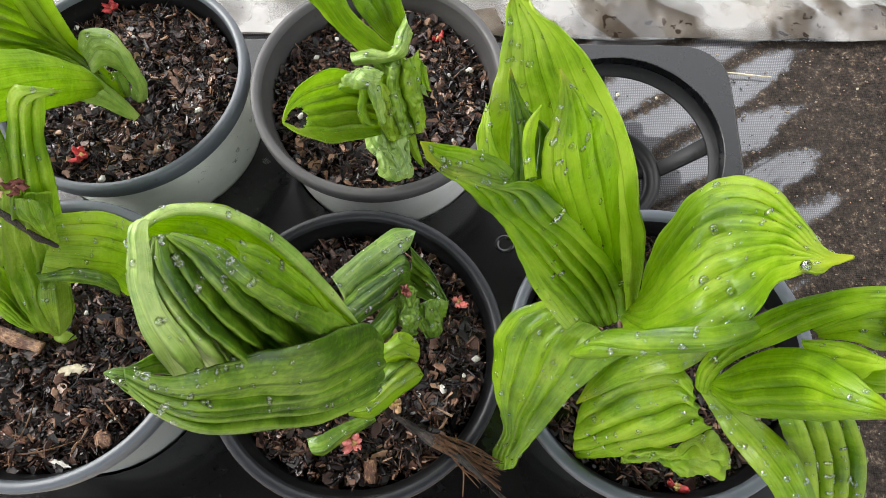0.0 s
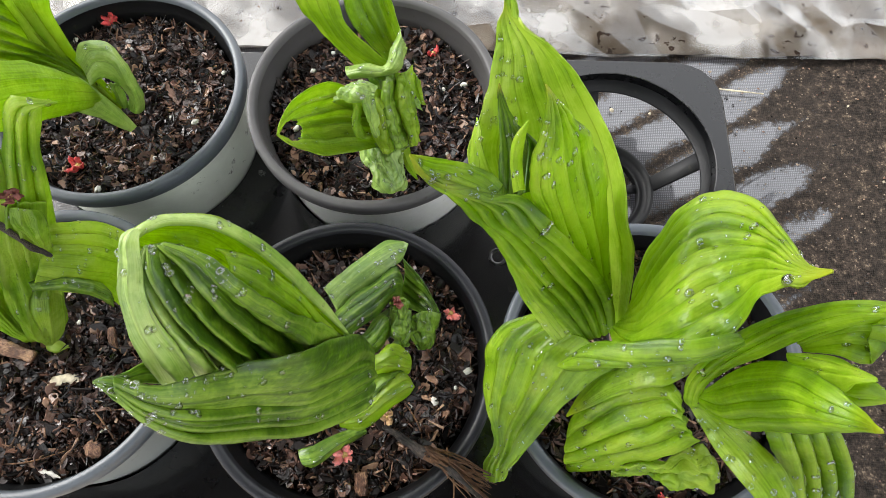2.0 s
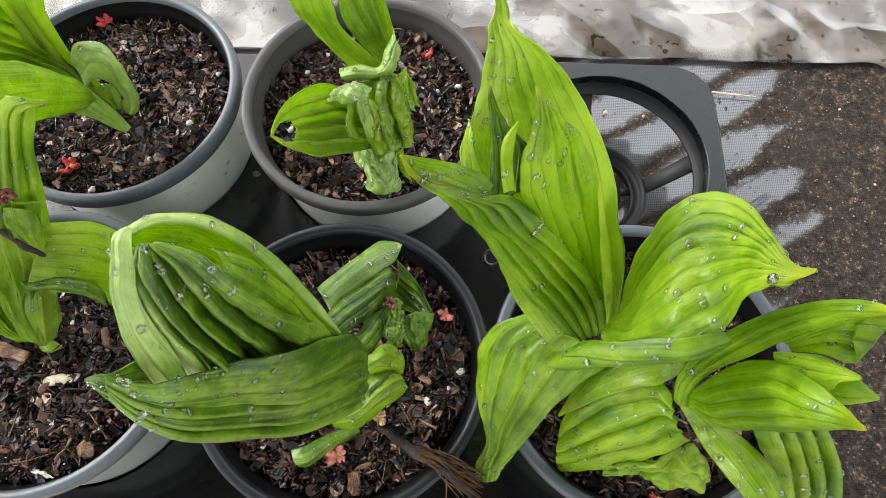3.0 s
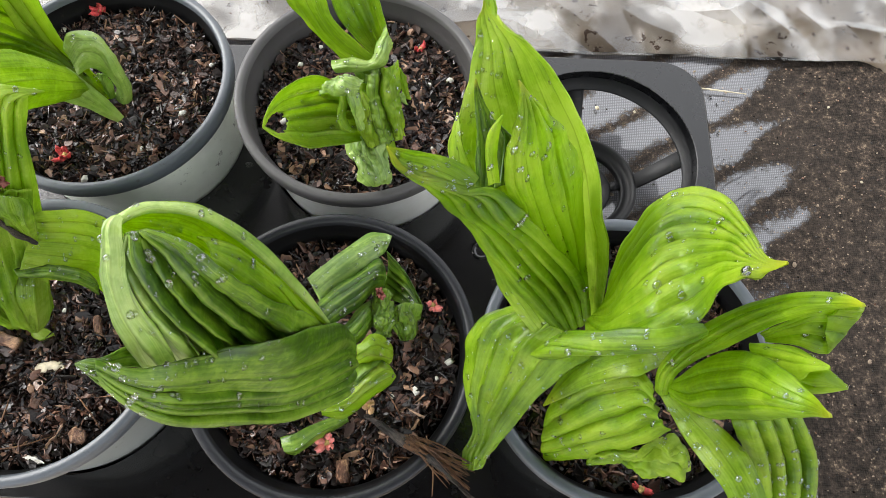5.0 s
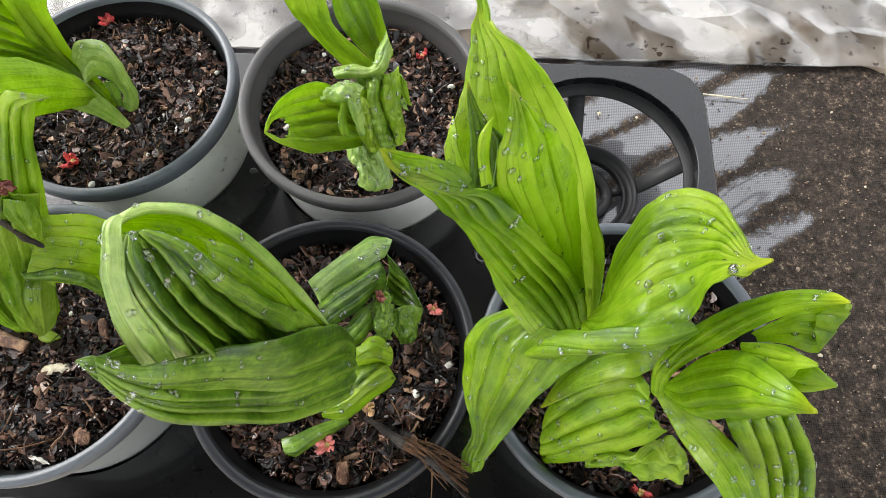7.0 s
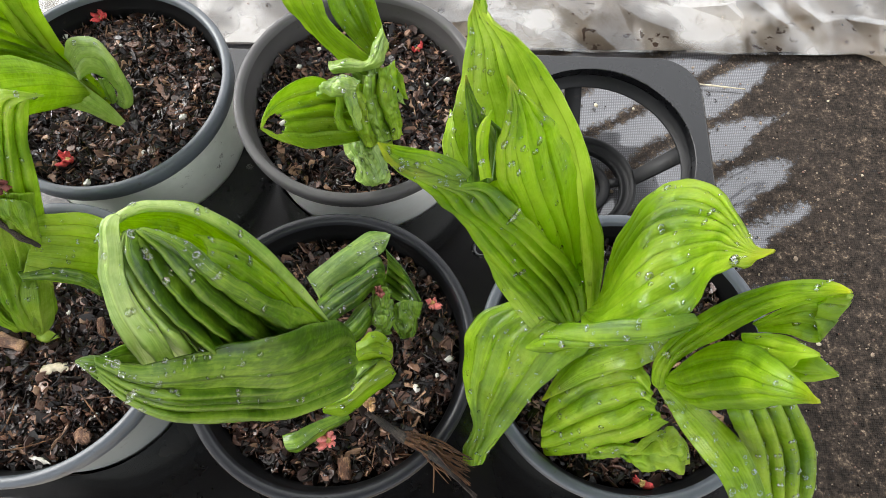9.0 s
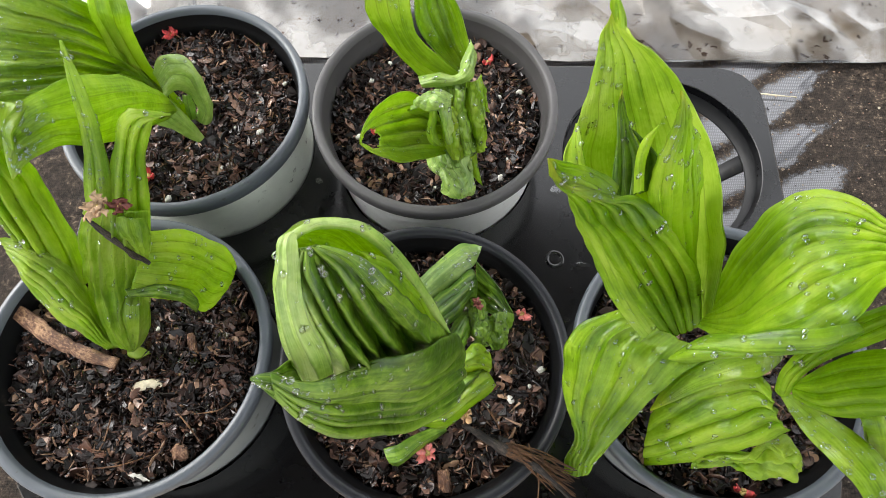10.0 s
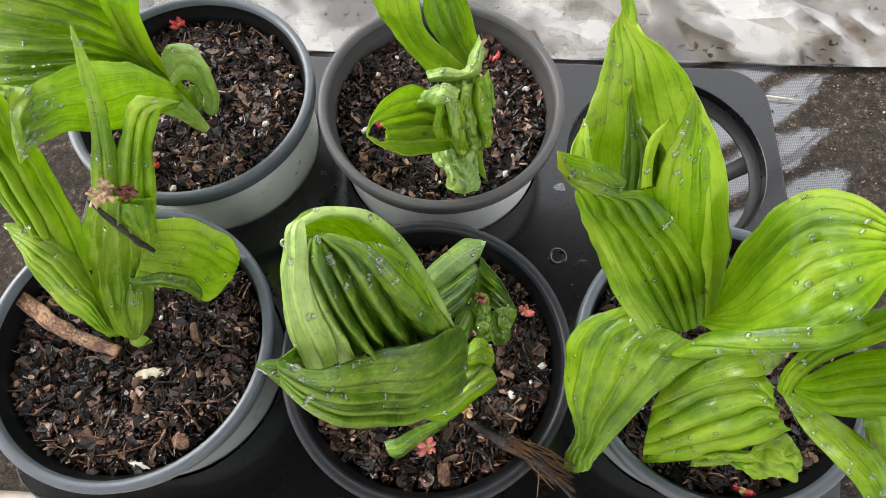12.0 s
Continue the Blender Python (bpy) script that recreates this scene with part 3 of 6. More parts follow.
for cx, cy in CELLS:
    bm = lathe([(HOLE - 0.001, TRAY_Z - 0.006), (HOLE - 0.0018, TRAY_Z - 0.014), (HOLE - 0.0042, TRAY_Z - 0.0150), (HOLE - 0.0046, TRAY_Z - 0.0162), (HOLE - 0.003, TRAY_Z - 0.018), (HOLE + 0.001, TRAY_Z - 0.0175)])
    ob = part("cell_ledge", bm, M_CELL, tray)
    ob.location = (cx, cy, 0)
    bm = lathe([(0.0410, 0.004), (0.0410, 0.013), (0.0385, 0.0135), (0.0375, 0.010), (0.0335, 0.0075), (0.0320, 0.0095), (0.0305, 0.0070), (0.0305, 0.003)])
    ob = part("cell_base", bm, M_CELL, tray, "ribbed ring at the cell's foot")
    ob.location = (cx, cy, 0)
    bm = lathe([(0.0230, 0.003), (0.0230, 0.0070), (0.0205, 0.0085), (0.0180, 0.0070), (0.0155, 0.006), (0.0155, 0.003)])
    for k in range(4):
        r = bmesh.ops.create_cube(bm, size=1)
        m = Matrix.Rotation(radians(8 + 90 * k), 4, "Z") @ Matrix.Translation((0.0268, 0, 0.0055)) @ Matrix.Diagonal((0.0078, 0.006, 0.003, 1))
        bmesh.ops.transform(bm, matrix=m, verts=r["verts"])
    ob = part("cell_hub", bm, M_CELL, tray)
    ob.location = (cx, cy, 0)
    for k in range(4):
        a = radians(8 + 90 * k)
        bm = bmesh.new()
        w = 0.0065
        top = [(HOLE - 0.003, s * w, TRAY_Z - 0.0155 - t) for t in (0, 0.004) for s in (-1, 1)]
        low = [(0.040, s * w * 0.9, 0.0125 - t) for t in (0, 0.004) for s in (-1, 1)]
        vs = [bm.verts.new(p) for p in top + low]
        for f in ((0, 1, 5, 4), (2, 6, 7, 3), (0, 4, 6, 2), (1, 3, 7, 5), (0, 2, 3, 1), (4, 5, 7, 6)):
            bm.faces.new([vs[i] for i in f])
        bmesh.ops.recalc_face_normals(bm, faces=bm.faces)
        bmesh.ops.bevel(bm, geom=bm.edges[:], offset=0.0006, segments=1, affect="EDGES")
        ob = part("spoke", bm, M_CELL, tray)
        ob.matrix_local = Matrix.Translation((cx, cy, 0)) @ Matrix.Rotation(a, 4, "Z")

# moulded dimples between the cells
for x, y in ((0.0796, 0.0765), (-0.078, 0.0765)):
    bm = lathe([(0.0062, 0.0), (0.0055, 0.0009), (0.0042, 0.0007), (0.0034, -0.0004), (0.0012, -0.001), (0.0002, -0.001)], 28)
    ob = part("dimple", bm, M_TRAY, tray)
    ob.location = (x, y, TRAY_Z + 0.0003)


# ---- pots ----
RIM_Z, RIM_R = 0.1185, 0.075
POTS = {
    "A": (-0.152, 0.155, M_RIM_BLUE, M_BODY_GREY, "grey plastic flowerpot with a pale dirty wall set in the tray", 0.103),
    "B": (0.0015, 0.1555, M_RIM_BROWN, M_BODY_WHITE, "taupe-rimmed flowerpot with a white wall set in the tray", 0.100),
    "C": (-0.1555, 0.0, M_RIM_BLUE, M_BODY_MUD, "blue-grey plastic flowerpot filled with bark mix in the tray", 0.104),
    "D": (0.0005, -0.002, M_RIM_DARK, M_BODY_DARK, "charcoal black plastic flowerpot set in the tray", 0.102),
    "E": (0.152, 0.002, M_RIM_BLUE, M_BODY_MUD, "grey plastic flowerpot holding a large leafy plant", 0.101),
}
for key, (px, py, rim_m, wall_m, label, soil_z) in POTS.items():
    pot = thing("flowerpot", (px, py, 0), label, "flowerpot", "pots in the tray")
    part("rim", lathe([(0.0690, RIM_Z - 0.0035), (0.0698, RIM_Z - 0.001), (0.0706, RIM_Z), (0.0738, RIM_Z + 0.0002), (0.0747, RIM_Z - 0.0006), (0.0752, RIM_Z - 0.003), (0.0749, RIM_Z - 0.0092), (0.0742, RIM_Z - 0.0102), (0.0700, RIM_Z - 0.0101)], 112, 0.002), rim_m, pot)
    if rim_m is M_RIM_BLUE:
        # near-black ring added for the line of shade under the collar
        part("groove", lathe([(0.0724, RIM_Z - 0.0101), (0.0722, RIM_Z - 0.0122), (0.0712, RIM_Z - 0.0130), (0.0700, RIM_Z - 0.0130)], 112, 0.002), M_INSIDE, pot, "dark ring standing in for shade below the collar")
    part("wall", lathe([(0.0702, RIM_Z - 0.0100), (0.0698, RIM_Z - 0.0115), (0.0704, RIM_Z - 0.0132), (0.0698, RIM_Z - 0.016), (0.0665, 0.056), (0.062, 0.020), (0.060, 0.0175), (0.052, 0.0168), (0.0, 0.0168)], 112, 0.002), wall_m, pot)
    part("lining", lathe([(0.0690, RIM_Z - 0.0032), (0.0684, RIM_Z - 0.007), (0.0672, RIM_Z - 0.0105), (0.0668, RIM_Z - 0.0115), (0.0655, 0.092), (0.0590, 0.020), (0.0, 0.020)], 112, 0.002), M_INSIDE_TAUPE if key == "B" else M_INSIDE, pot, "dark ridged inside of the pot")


def ground_at(px, py, z, x, y):
    """Height of a pot's soil at a place."""
    d = math.hypot(x - px, y - py) / 0.066
    return z + 0.0035 * noise.noise((x * 45, y * 45, z * 100)) + 0.0016 * noise.noise((x * 140, y * 140, 2)) + 0.001 * (1 - d * d)


soil_of = {}
for key, (px, py, _, _, _, sz) in POTS.items():
    soil = soil_of[key] = thing("potting_mix", (px, py, 0.02), "dark damp bark potting mix with chips in a pot", "soil", "soil in the pots", "stuff")
    bm = bmesh.new()
    rings = []
    for j in range(34):
        r = 0.0664 * j / 33 + 0.0001
        rings.append([bm.verts.new((px + r * math.cos(2 * math.pi * i / 90), py + r * math.sin(2 * math.pi * i / 90), ground_at(px, py, sz, px + r * math.cos(2 * math.pi * i / 90), py + r * math.sin(2 * math.pi * i / 90)) - (0.0025 if j > 31 else 0))) for i in range(90)])
    for r0, r1 in zip(rings, rings[1:]):
        for k in range(90):
            q = (k + 1) % 90
            bm.faces.new((r0[k], r1[k], r1[q], r0[q]))
    ob = part("soil", bm, M_SOIL, soil)
    ob.matrix_parent_inverse = Matrix.Translation(-soil.location)
    # loose chips and shreds of bark, uncounted
    verts, faces = [], []
    rng = random.Random(ord(key))
    for n in range(4800):
        r, a = 0.0645 * math.sqrt(rng.random()), rng.random() * 2 * math.pi
        x, y = px + r * math.cos(a), py + r * math.sin(a)
        z = ground_at(px, py, sz, x, y) + rng.uniform(0.0, 0.0022)
        kind = rng.random()
        ends = 6
        if kind < 0.32:
            lx, ly, lz = rng.uniform(0.002, 0.0085), rng.uniform(0.00018, 0.00048), rng.uniform(0.0002, 0.0004)
        elif kind < 0.58:
            lx, ly, lz = rng.uniform(0.0006, 0.0019), rng.uniform(0.0004, 0.0011), rng.uniform(0.0002, 0.0006)
        elif kind < 0.82:
            lx, ly, lz = rng.uniform(0.0016, 0.0042), rng.uniform(0.0006, 0.0016), rng.uniform(0.0002, 0.0005)
        else:
            lx, ly, lz, ends = rng.uniform(0.0026, 0.0062), rng.uniform(0.0016, 0.0038), rng.uniform(0.0002, 0.0005), 9
        lx, ly = min(lx, 0.068 - r + 0.002), min(ly, 0.068 - r + 0.002)
        turn = Euler((rng.gauss(0, 0.55), rng.gauss(0, 0.5), rng.random() * 6.3)).to_matrix()
        base = len(verts)
        ring = [(math.cos(2 * math.pi * i / ends) * rng.uniform(0.6, 1.15), math.sin(2 * math.pi * i / ends) * rng.uniform(0.55, 1.2)) for i in range(ends)]
        for up in (-1, 1):
            for u, v in ring:
                q = turn @ Vector((u * lx, v * ly, up * lz * rng.uniform(0.5, 1.4) + 0.25 * lx * u * u * rng.uniform(-0.5, 0.6)))
                verts.append((x + q.x, y + q.y, z + q.z))
        faces.append(tuple(base + ends + i for i in range(ends)))
        for i in range(ends):
            faces.append((base + i, base + (i + 1) % ends, base + ends + (i + 1) % ends, base + ends + i))
    me = bpy.data.meshes.new("chips")
    me.from_pydata(verts, [], faces)
    me.materials.append(M_CHIP)
    ob = new("bark_chips", me)
    ob.parent = soil
    ob.matrix_parent_inverse = Matrix.Translation(-soil.location)
    ob["kind"] = "stuff"


# larger flakes of bark, told apart one by one
def flake_material():
    m, n, l, p = nodes_of("bark_flake")
    info = n.new("ShaderNodeObjectInfo")
    grain = noise_tex(n, l, 420, 4, 0.7)
    col = ramp(n, l, info.outputs["Random"], (0.0, (0.012, 0.006, 0.005)), (0.4, (0.035, 0.017, 0.013)), (0.75, (0.10, 0.052, 0.038)), (1.0, (0.24, 0.14, 0.095)))
    l.new(mix(n, l, 0.6, col, ramp(n, l, grain, (0.3, (0.25, 0.22, 0.2)), (0.7, (1, 1, 1))), "MULTIPLY"), p.inputs["Base Color"])
    l.new(math_node(n, l, "ADD", math_node(n, l, "MULTIPLY", grain, 0.3), math_node(n, l, "MULTIPLY", math_node(n, l, "FRACT", math_node(n, l, "MULTIPLY", info.outputs["Random"], 23.0)), 0.3)), p.inputs["Roughness"])
    l.new(bump(n, l, grain, 0.6, 0.0008), p.inputs["Normal"])
    return m


def flake_mesh(rng):
    """A thin, bent, ragged plate of bark, one unit long from middle to end."""
    ends = 9
    wide, bend = rng.uniform(0.35, 0.75), rng.uniform(-0.25, 0.3)
    ring = [(math.cos(2 * math.pi * i / ends) * rng.uniform(0.7, 1.1), wide * math.sin(2 * math.pi * i / ends) * rng.uniform(0.6, 1.2)) for i in range(ends)]
    verts = [(u, v, up * 0.06 + bend * u * u) for up in (-1, 1) for u, v in ring]
    faces = [tuple(range(ends - 1, -1, -1)), tuple(range(ends, 2 * ends))]
    faces += [(i, (i + 1) % ends, ends + (i + 1) % ends, ends + i) for i in range(ends)]
    me = bpy.data.meshes.new("bark_flake")
    me.from_pydata(verts, [], faces)
    me.materials.append(M_FLAKE)
    return me


M_FLAKE = flake_material()
rng = random.Random(64)
flakes = [flake_mesh(rng) for _ in range(8)]
for key, (px, py, _, _, _, sz) in POTS.items():
    for n in range({"A": 44, "C": 40}.get(key, 30)):
        r, a = 0.058 * math.sqrt(rng.random()), rng.random() * 2 * math.pi
        x, y, size = px + r * math.cos(a), py + r * math.sin(a), rng.uniform(0.0024, 0.0056)
        ob = new("bark_flake", rng.choice(flakes))
        ob.parent = soil_of[key]
        ob.matrix_local = Matrix.Translation((x - px, y - py, ground_at(px, py, sz, x, y) + 0.0022 - 0.02)) @ Euler((rng.gauss(0, 0.35), rng.gauss(0, 0.3), rng.random() * 6.3)).to_matrix().to_4x4() @ Matrix.Scale(size, 4)


# ---- plants ----
def plant(key, at, label, skin):
    p = thing("orchid_plant", at, label, "plant", "potted plants")
    plant_skin[p.name] = skin
    return p


plant_e = plant("E", (0.118, 0.004, 0.10), "tall bright green plant with broad pleated leaves, wet", M_LEAF)
plant_f = plant("F", (0.150, -0.028, 0.10), "bright green shoot with curled and crumpled leaves, wet", M_LEAF)
plant_d = plant("D", (0.020, 0.000, 0.10), "deep green plant with a folded pleated hood leaf", M_LEAF_DARK)
plant_b = plant("B", (0.028, 0.140, 0.10), "small bright green plant with crumpled torn leaves", M_LEAF)
plant_a = plant("A", (-0.145, 0.135, 0.10), "leaning bright green plant with broad arching leaves", M_LEAF)
plant_c = plant("C", (-0.150, 0.010, 0.10), "yellow-green shoot with pleated spears and a withered flower", M_LEAF_PALE)

leaf(plant_e, "leaf", [
    ((0.1046, 0.0046, 0.1703), (0.1173, 0.0059, 0.1626), (0.1232, 0.0049, 0.1767)),
    ((0.0867, 0.0232, 0.1822), (0.1104, 0.0258, 0.1773), (0.1222, 0.0216, 0.1971)),
    ((0.0667, 0.0404, 0.2009), (0.1021, 0.0454, 0.1928), (0.1163, 0.0300, 0.2169)),
    ((0.0574, 0.0564, 0.2184), (0.0923, 0.0585, 0.2124), (0.1099, 0.0465, 0.2313)),
    ((0.0602, 0.0666, 0.2286), (0.0870, 0.0680, 0.2281), (0.1031, 0.0596, 0.2399)),
    ((0.0629, 0.0735, 0.2372), (0.0803, 0.0747, 0.2415), (0.0954, 0.0680, 0.2481)),
    ((0.0647, 0.0811, 0.2457), (0.0759, 0.0809, 0.2510), (0.0855, 0.0741, 0.2568)),
    ((0.0656, 0.0870, 0.2532), (0.0704, 0.0861, 0.2578), (0.0745, 0.0787, 0.2636)),
    ((0.0672, 0.0885, 0.2605), (0.0683, 0.0882, 0.2622), (0.0700, 0.0845, 0.2642)),
    ((0.0673, 0.0887, 0.2677),),
], ribs=7, depth=0.0013, material=M_LEAF_PALE)
leaf(plant_e, "leaf_edge", [
    ((0.0683, 0.0895, 0.2628), (0.0691, 0.0847, 0.2634), (0.0714, 0.0819, 0.2640)),
    ((0.0663, 0.0903, 0.2666), (0.0683, 0.0874, 0.2671), (0.0703, 0.0859, 0.2674)),
    ((0.0664, 0.0919, 0.2724),),
], ribs=2)
leaf(plant_e, "leaf_edge", [
    ((0.0575, 0.0538, 0.2207), (0.0616, 0.0498, 0.2213), (0.0666, 0.0470, 0.2224)),
    ((0.0579, 0.0607, 0.2259), (0.0595, 0.0572, 0.2277), (0.0621, 0.0543, 0.2297)),
    ((0.0594, 0.0649, 0.2300), (0.0599, 0.0625, 0.2311), (0.0608, 0.0609, 0.2325)),
    ((0.0600, 0.0659, 0.2316),),
], ribs=2)
leaf(plant_e, "leaf", [
    ((0.1012, 0.0114, 0.1892), (0.1136, 0.0120, 0.1809), (0.1177, 0.0132, 0.1816)),
    ((0.0853, 0.0202, 0.2265), (0.0988, 0.0221, 0.2179), (0.1133, 0.0306, 0.1983)),
    ((0.0777, 0.0243, 0.2513), (0.0885, 0.0259, 0.2469), (0.1087, 0.0415, 0.2173)),
    ((0.0756, 0.0265, 0.2640), (0.0839, 0.0297, 0.2607), (0.1036, 0.0466, 0.2341)),
    ((0.0759, 0.0299, 0.2721), (0.0821, 0.0331, 0.2698), (0.0965, 0.0467, 0.2505)),
    ((0.0767, 0.0340, 0.2802), (0.0797, 0.0356, 0.2786), (0.0864, 0.0426, 0.2693)),
    ((0.0764, 0.0365, 0.2860), (0.0780, 0.0371, 0.2846), (0.0804, 0.0388, 0.2812)),
    ((0.0758, 0.0384, 0.2891),),
], ribs=5, depth=0.0022)
leaf(plant_e, "young_leaf", [
    ((0.0670, 0.0284, 0.2446), (0.0713, 0.0276, 0.2444), (0.0753, 0.0294, 0.2454)),
    ((0.0666, 0.0365, 0.2531), (0.0711, 0.0381, 0.2507), (0.0766, 0.0406, 0.2504)),
    ((0.0661, 0.0426, 0.2604), (0.0682, 0.0442, 0.2596), (0.0721, 0.0458, 0.2574)),
    ((0.0650, 0.0476, 0.2670), (0.0660, 0.0484, 0.2674), (0.0674, 0.0476, 0.2671)),
    ((0.0649, 0.0501, 0.2731),),
], ribs=3, material=M_LEAF_DARK)
leaf(plant_e, "young_leaf", [
    ((0.0744, 0.0266, 0.2506), (0.0790, 0.0303, 0.2459), (0.0808, 0.0296, 0.2506)),
    ((0.0753, 0.0374, 0.2538), (0.0794, 0.0403, 0.2503), (0.0812, 0.0350, 0.2530)),
    ((0.0747, 0.0425, 0.2560), (0.0774, 0.0425, 0.2545), (0.0792, 0.0397, 0.2549)),
    ((0.0717, 0.0455, 0.2588),),
], ribs=2, material=M_LEAF_DARK)
leaf(plant_e, "young_leaf", [
    ((0.0707, 0.0234, 0.2567), (0.0720, 0.0236, 0.2583), (0.0739, 0.0248, 0.2560)),
    ((0.0690, 0.0282, 0.2658), (0.0700, 0.0276, 0.2669), (0.0721, 0.0289, 0.2648)),
    ((0.0692, 0.0318, 0.2727), (0.0702, 0.0312, 0.2738), (0.0721, 0.0322, 0.2723)),
    ((0.0725, 0.0340, 0.2794),),
], ribs=2)
leaf(plant_e, "leaf", [
    ((0.0960, -0.0008, 0.1689), (0.1013, -0.0011, 0.1676), (0.1060, -0.0003, 0.1681)),
    ((0.0846, 0.0106, 0.1751), (0.0903, 0.0082, 0.1782), (0.0950, 0.0073, 0.1820)),
    ((0.0770, 0.0234, 0.1806), (0.0803, 0.0184, 0.1915), (0.0837, 0.0134, 0.2026)),
    ((0.0696, 0.0356, 0.1885), (0.0713, 0.0286, 0.2054), (0.0726, 0.0208, 0.2214)),
    ((0.0634, 0.0424, 0.2017), (0.0627, 0.0330, 0.2224), (0.0639, 0.0237, 0.2365)),
    ((0.0583, 0.0423, 0.2178), (0.0567, 0.0326, 0.2356), (0.0567, 0.0245, 0.2475)),
], ribs=4, depth=0.0012, material=M_LEAF_PALE)
leaf(plant_e, "leaf", [
    ((0.1068, -0.0006, 0.1694), (0.1139, 0.0012, 0.1705), (0.1195, 0.0033, 0.1758)),
    ((0.0908, 0.0066, 0.1879), (0.1056, 0.0101, 0.1862), (0.1155, 0.0117, 0.1899)),
    ((0.0790, 0.0117, 0.2072), (0.0927, 0.0123, 0.2101), (0.1058, 0.0133, 0.2132)),
    ((0.0680, 0.0180, 0.2249), (0.0807, 0.0166, 0.2294), (0.0921, 0.0146, 0.2344)),
    ((0.0592, 0.0226, 0.2384), (0.0703, 0.0185, 0.2437), (0.0826, 0.0184, 0.2458)),
    ((0.0507, 0.0219, 0.2554), (0.0648, 0.0218, 0.2513), (0.0736, 0.0235, 0.2523)),
    ((0.0451, 0.0227, 0.2646), (0.0538, 0.0221, 0.2598), (0.0618, 0.0221, 0.2558)),
    ((0.0422, 0.0228, 0.2717), (0.0450, 0.0222, 0.2677), (0.0487, 0.0215, 0.2636)),
    ((0.0408, 0.0238, 0.2769),),
], ribs=5, depth=0.0034, wander=0.1)
leaf(plant_e, "leaf_fold", [
    ((0.0647, 0.0222, 0.2537), (0.0662, 0.0252, 0.2528), (0.0676, 0.0287, 0.2513)),
    ((0.0567, 0.0224, 0.2587), (0.0600, 0.0282, 0.2554), (0.0633, 0.0324, 0.2527)),
    ((0.0487, 0.0225, 0.2653), (0.0521, 0.0288, 0.2613), (0.0558, 0.0328, 0.2573)),
    ((0.0440, 0.0225, 0.2704), (0.0459, 0.0262, 0.2681), (0.0490, 0.0292, 0.2655)),
    ((0.0408, 0.0238, 0.2769),),
], ribs=3, depth=0.0008)
leaf(plant_e, "leaf", [
    (0.1216, 0.0067, 0.1775, -0.0053, -0.0052, 0.0025, 0),
    (0.1167, 0.0041, 0.205, -0.0101, -0.0197, 0.02, -0.0039),
    (0.1202, 0.0053, 0.224, -0.0099, -0.027, 0.019, -0.0008),
    (0.1284, 0.0083, 0.237, -0.0079, -0.0295, 0.015, 0.0054),
    (0.1379, 0.0118, 0.242, -0.0072, -0.0289, 0.012, 0.0059),
    (0.1408, 0.0096, 0.255, -0.0087, -0.0197, 0.012, 0.0011),
    (0.14, -0.0015, 0.271, -0.0052, -0.0081, 0.006, 0.0015),
    (0.1391, -0.0075, 0.2805, -0.0016, -0.0024, 0.0015, 0),
    (0.1399, -0.0097, 0.288, -0.0002, -0.0003, 0.0002, 0),
], ribs=8, depth=0.0028)
leaf(plant_e, "leaf_fold", [
    (0.088, -0.021, 0.222, -0.0001, -0.0003, -0.0002, 0),
    (0.0954, -0.0196, 0.229, -0.0014, -0.0038, -0.003, 0.0038),
    (0.1063, -0.0197, 0.2405, 0.0005, -0.0024, -0.0045, 0.0038),
    (0.1196, -0.0204, 0.251, 0.0001, -0.0018, -0.005, 0.004),
    (0.1289, -0.0189, 0.253, 0.0005, -0.0017, -0.003, 0.0026),
    (0.1337, -0.0173, 0.252, 0.0012, -0.0008, -0.002, 0.0019),
], ribs=2)
leaf(plant_e, "leaf", [
    ((0.0937, 0.0138, 0.1638), (0.1001, 0.0039, 0.1726), (0.1212, -0.0074, 0.1737)),
    ((0.0923, 0.0162, 0.1507), (0.0947, 0.0016, 0.1657), (0.1197, -0.0120, 0.1702)),
    ((0.0785, 0.0130, 0.1403), (0.0888, -0.0042, 0.1629), (0.1133, -0.0153, 0.1671)),
    ((0.0706, 0.0031, 0.1338), (0.0851, -0.0130, 0.1559), (0.1058, -0.0213, 0.1628)),
    ((0.0684, -0.0097, 0.1279), (0.0812, -0.0227, 0.1470), (0.0971, -0.0299, 0.1530)),
    ((0.0710, -0.0239, 0.1233), (0.0784, -0.0319, 0.1366), (0.0909, -0.0382, 0.1418)),
    ((0.0754, -0.0382, 0.1205), (0.0786, -0.0425, 0.1270), (0.0840, -0.0465, 0.1348)),
    ((0.0707, -0.0485, 0.1157), (0.0754, -0.0504, 0.1217), (0.0803, -0.0525, 0.1289)),
    ((0.0696, -0.0548, 0.1111), (0.0741, -0.0564, 0.1173), (0.0788, -0.0555, 0.1260)),
], ribs=5, depth=0.0036, wander=0.1)
leaf(plant_f, "leaf", [
    (0.1098, -0.0396, 0.12, 0.0021, -0.0105, -0.015, 0.005),
    (0.1164, -0.0369, 0.134, 0.0049, -0.0133, -0.016, 0.0058),
    (0.1266, -0.0317, 0.15, 0.0039, -0.0155, -0.015, 0.006),
    (0.1366, -0.03, 0.16, 0.0042, -0.0155, -0.012, 0.0055),
    (0.1429, -0.029, 0.1715, 0.0044, -0.0125, -0.0065, 0.004),
    (0.1454, -0.032, 0.1775, 0.0031, -0.0074, -0.0025, 0.0023),
], ribs=4, depth=0.0045, ruffle=0.0006, wander=0.1)
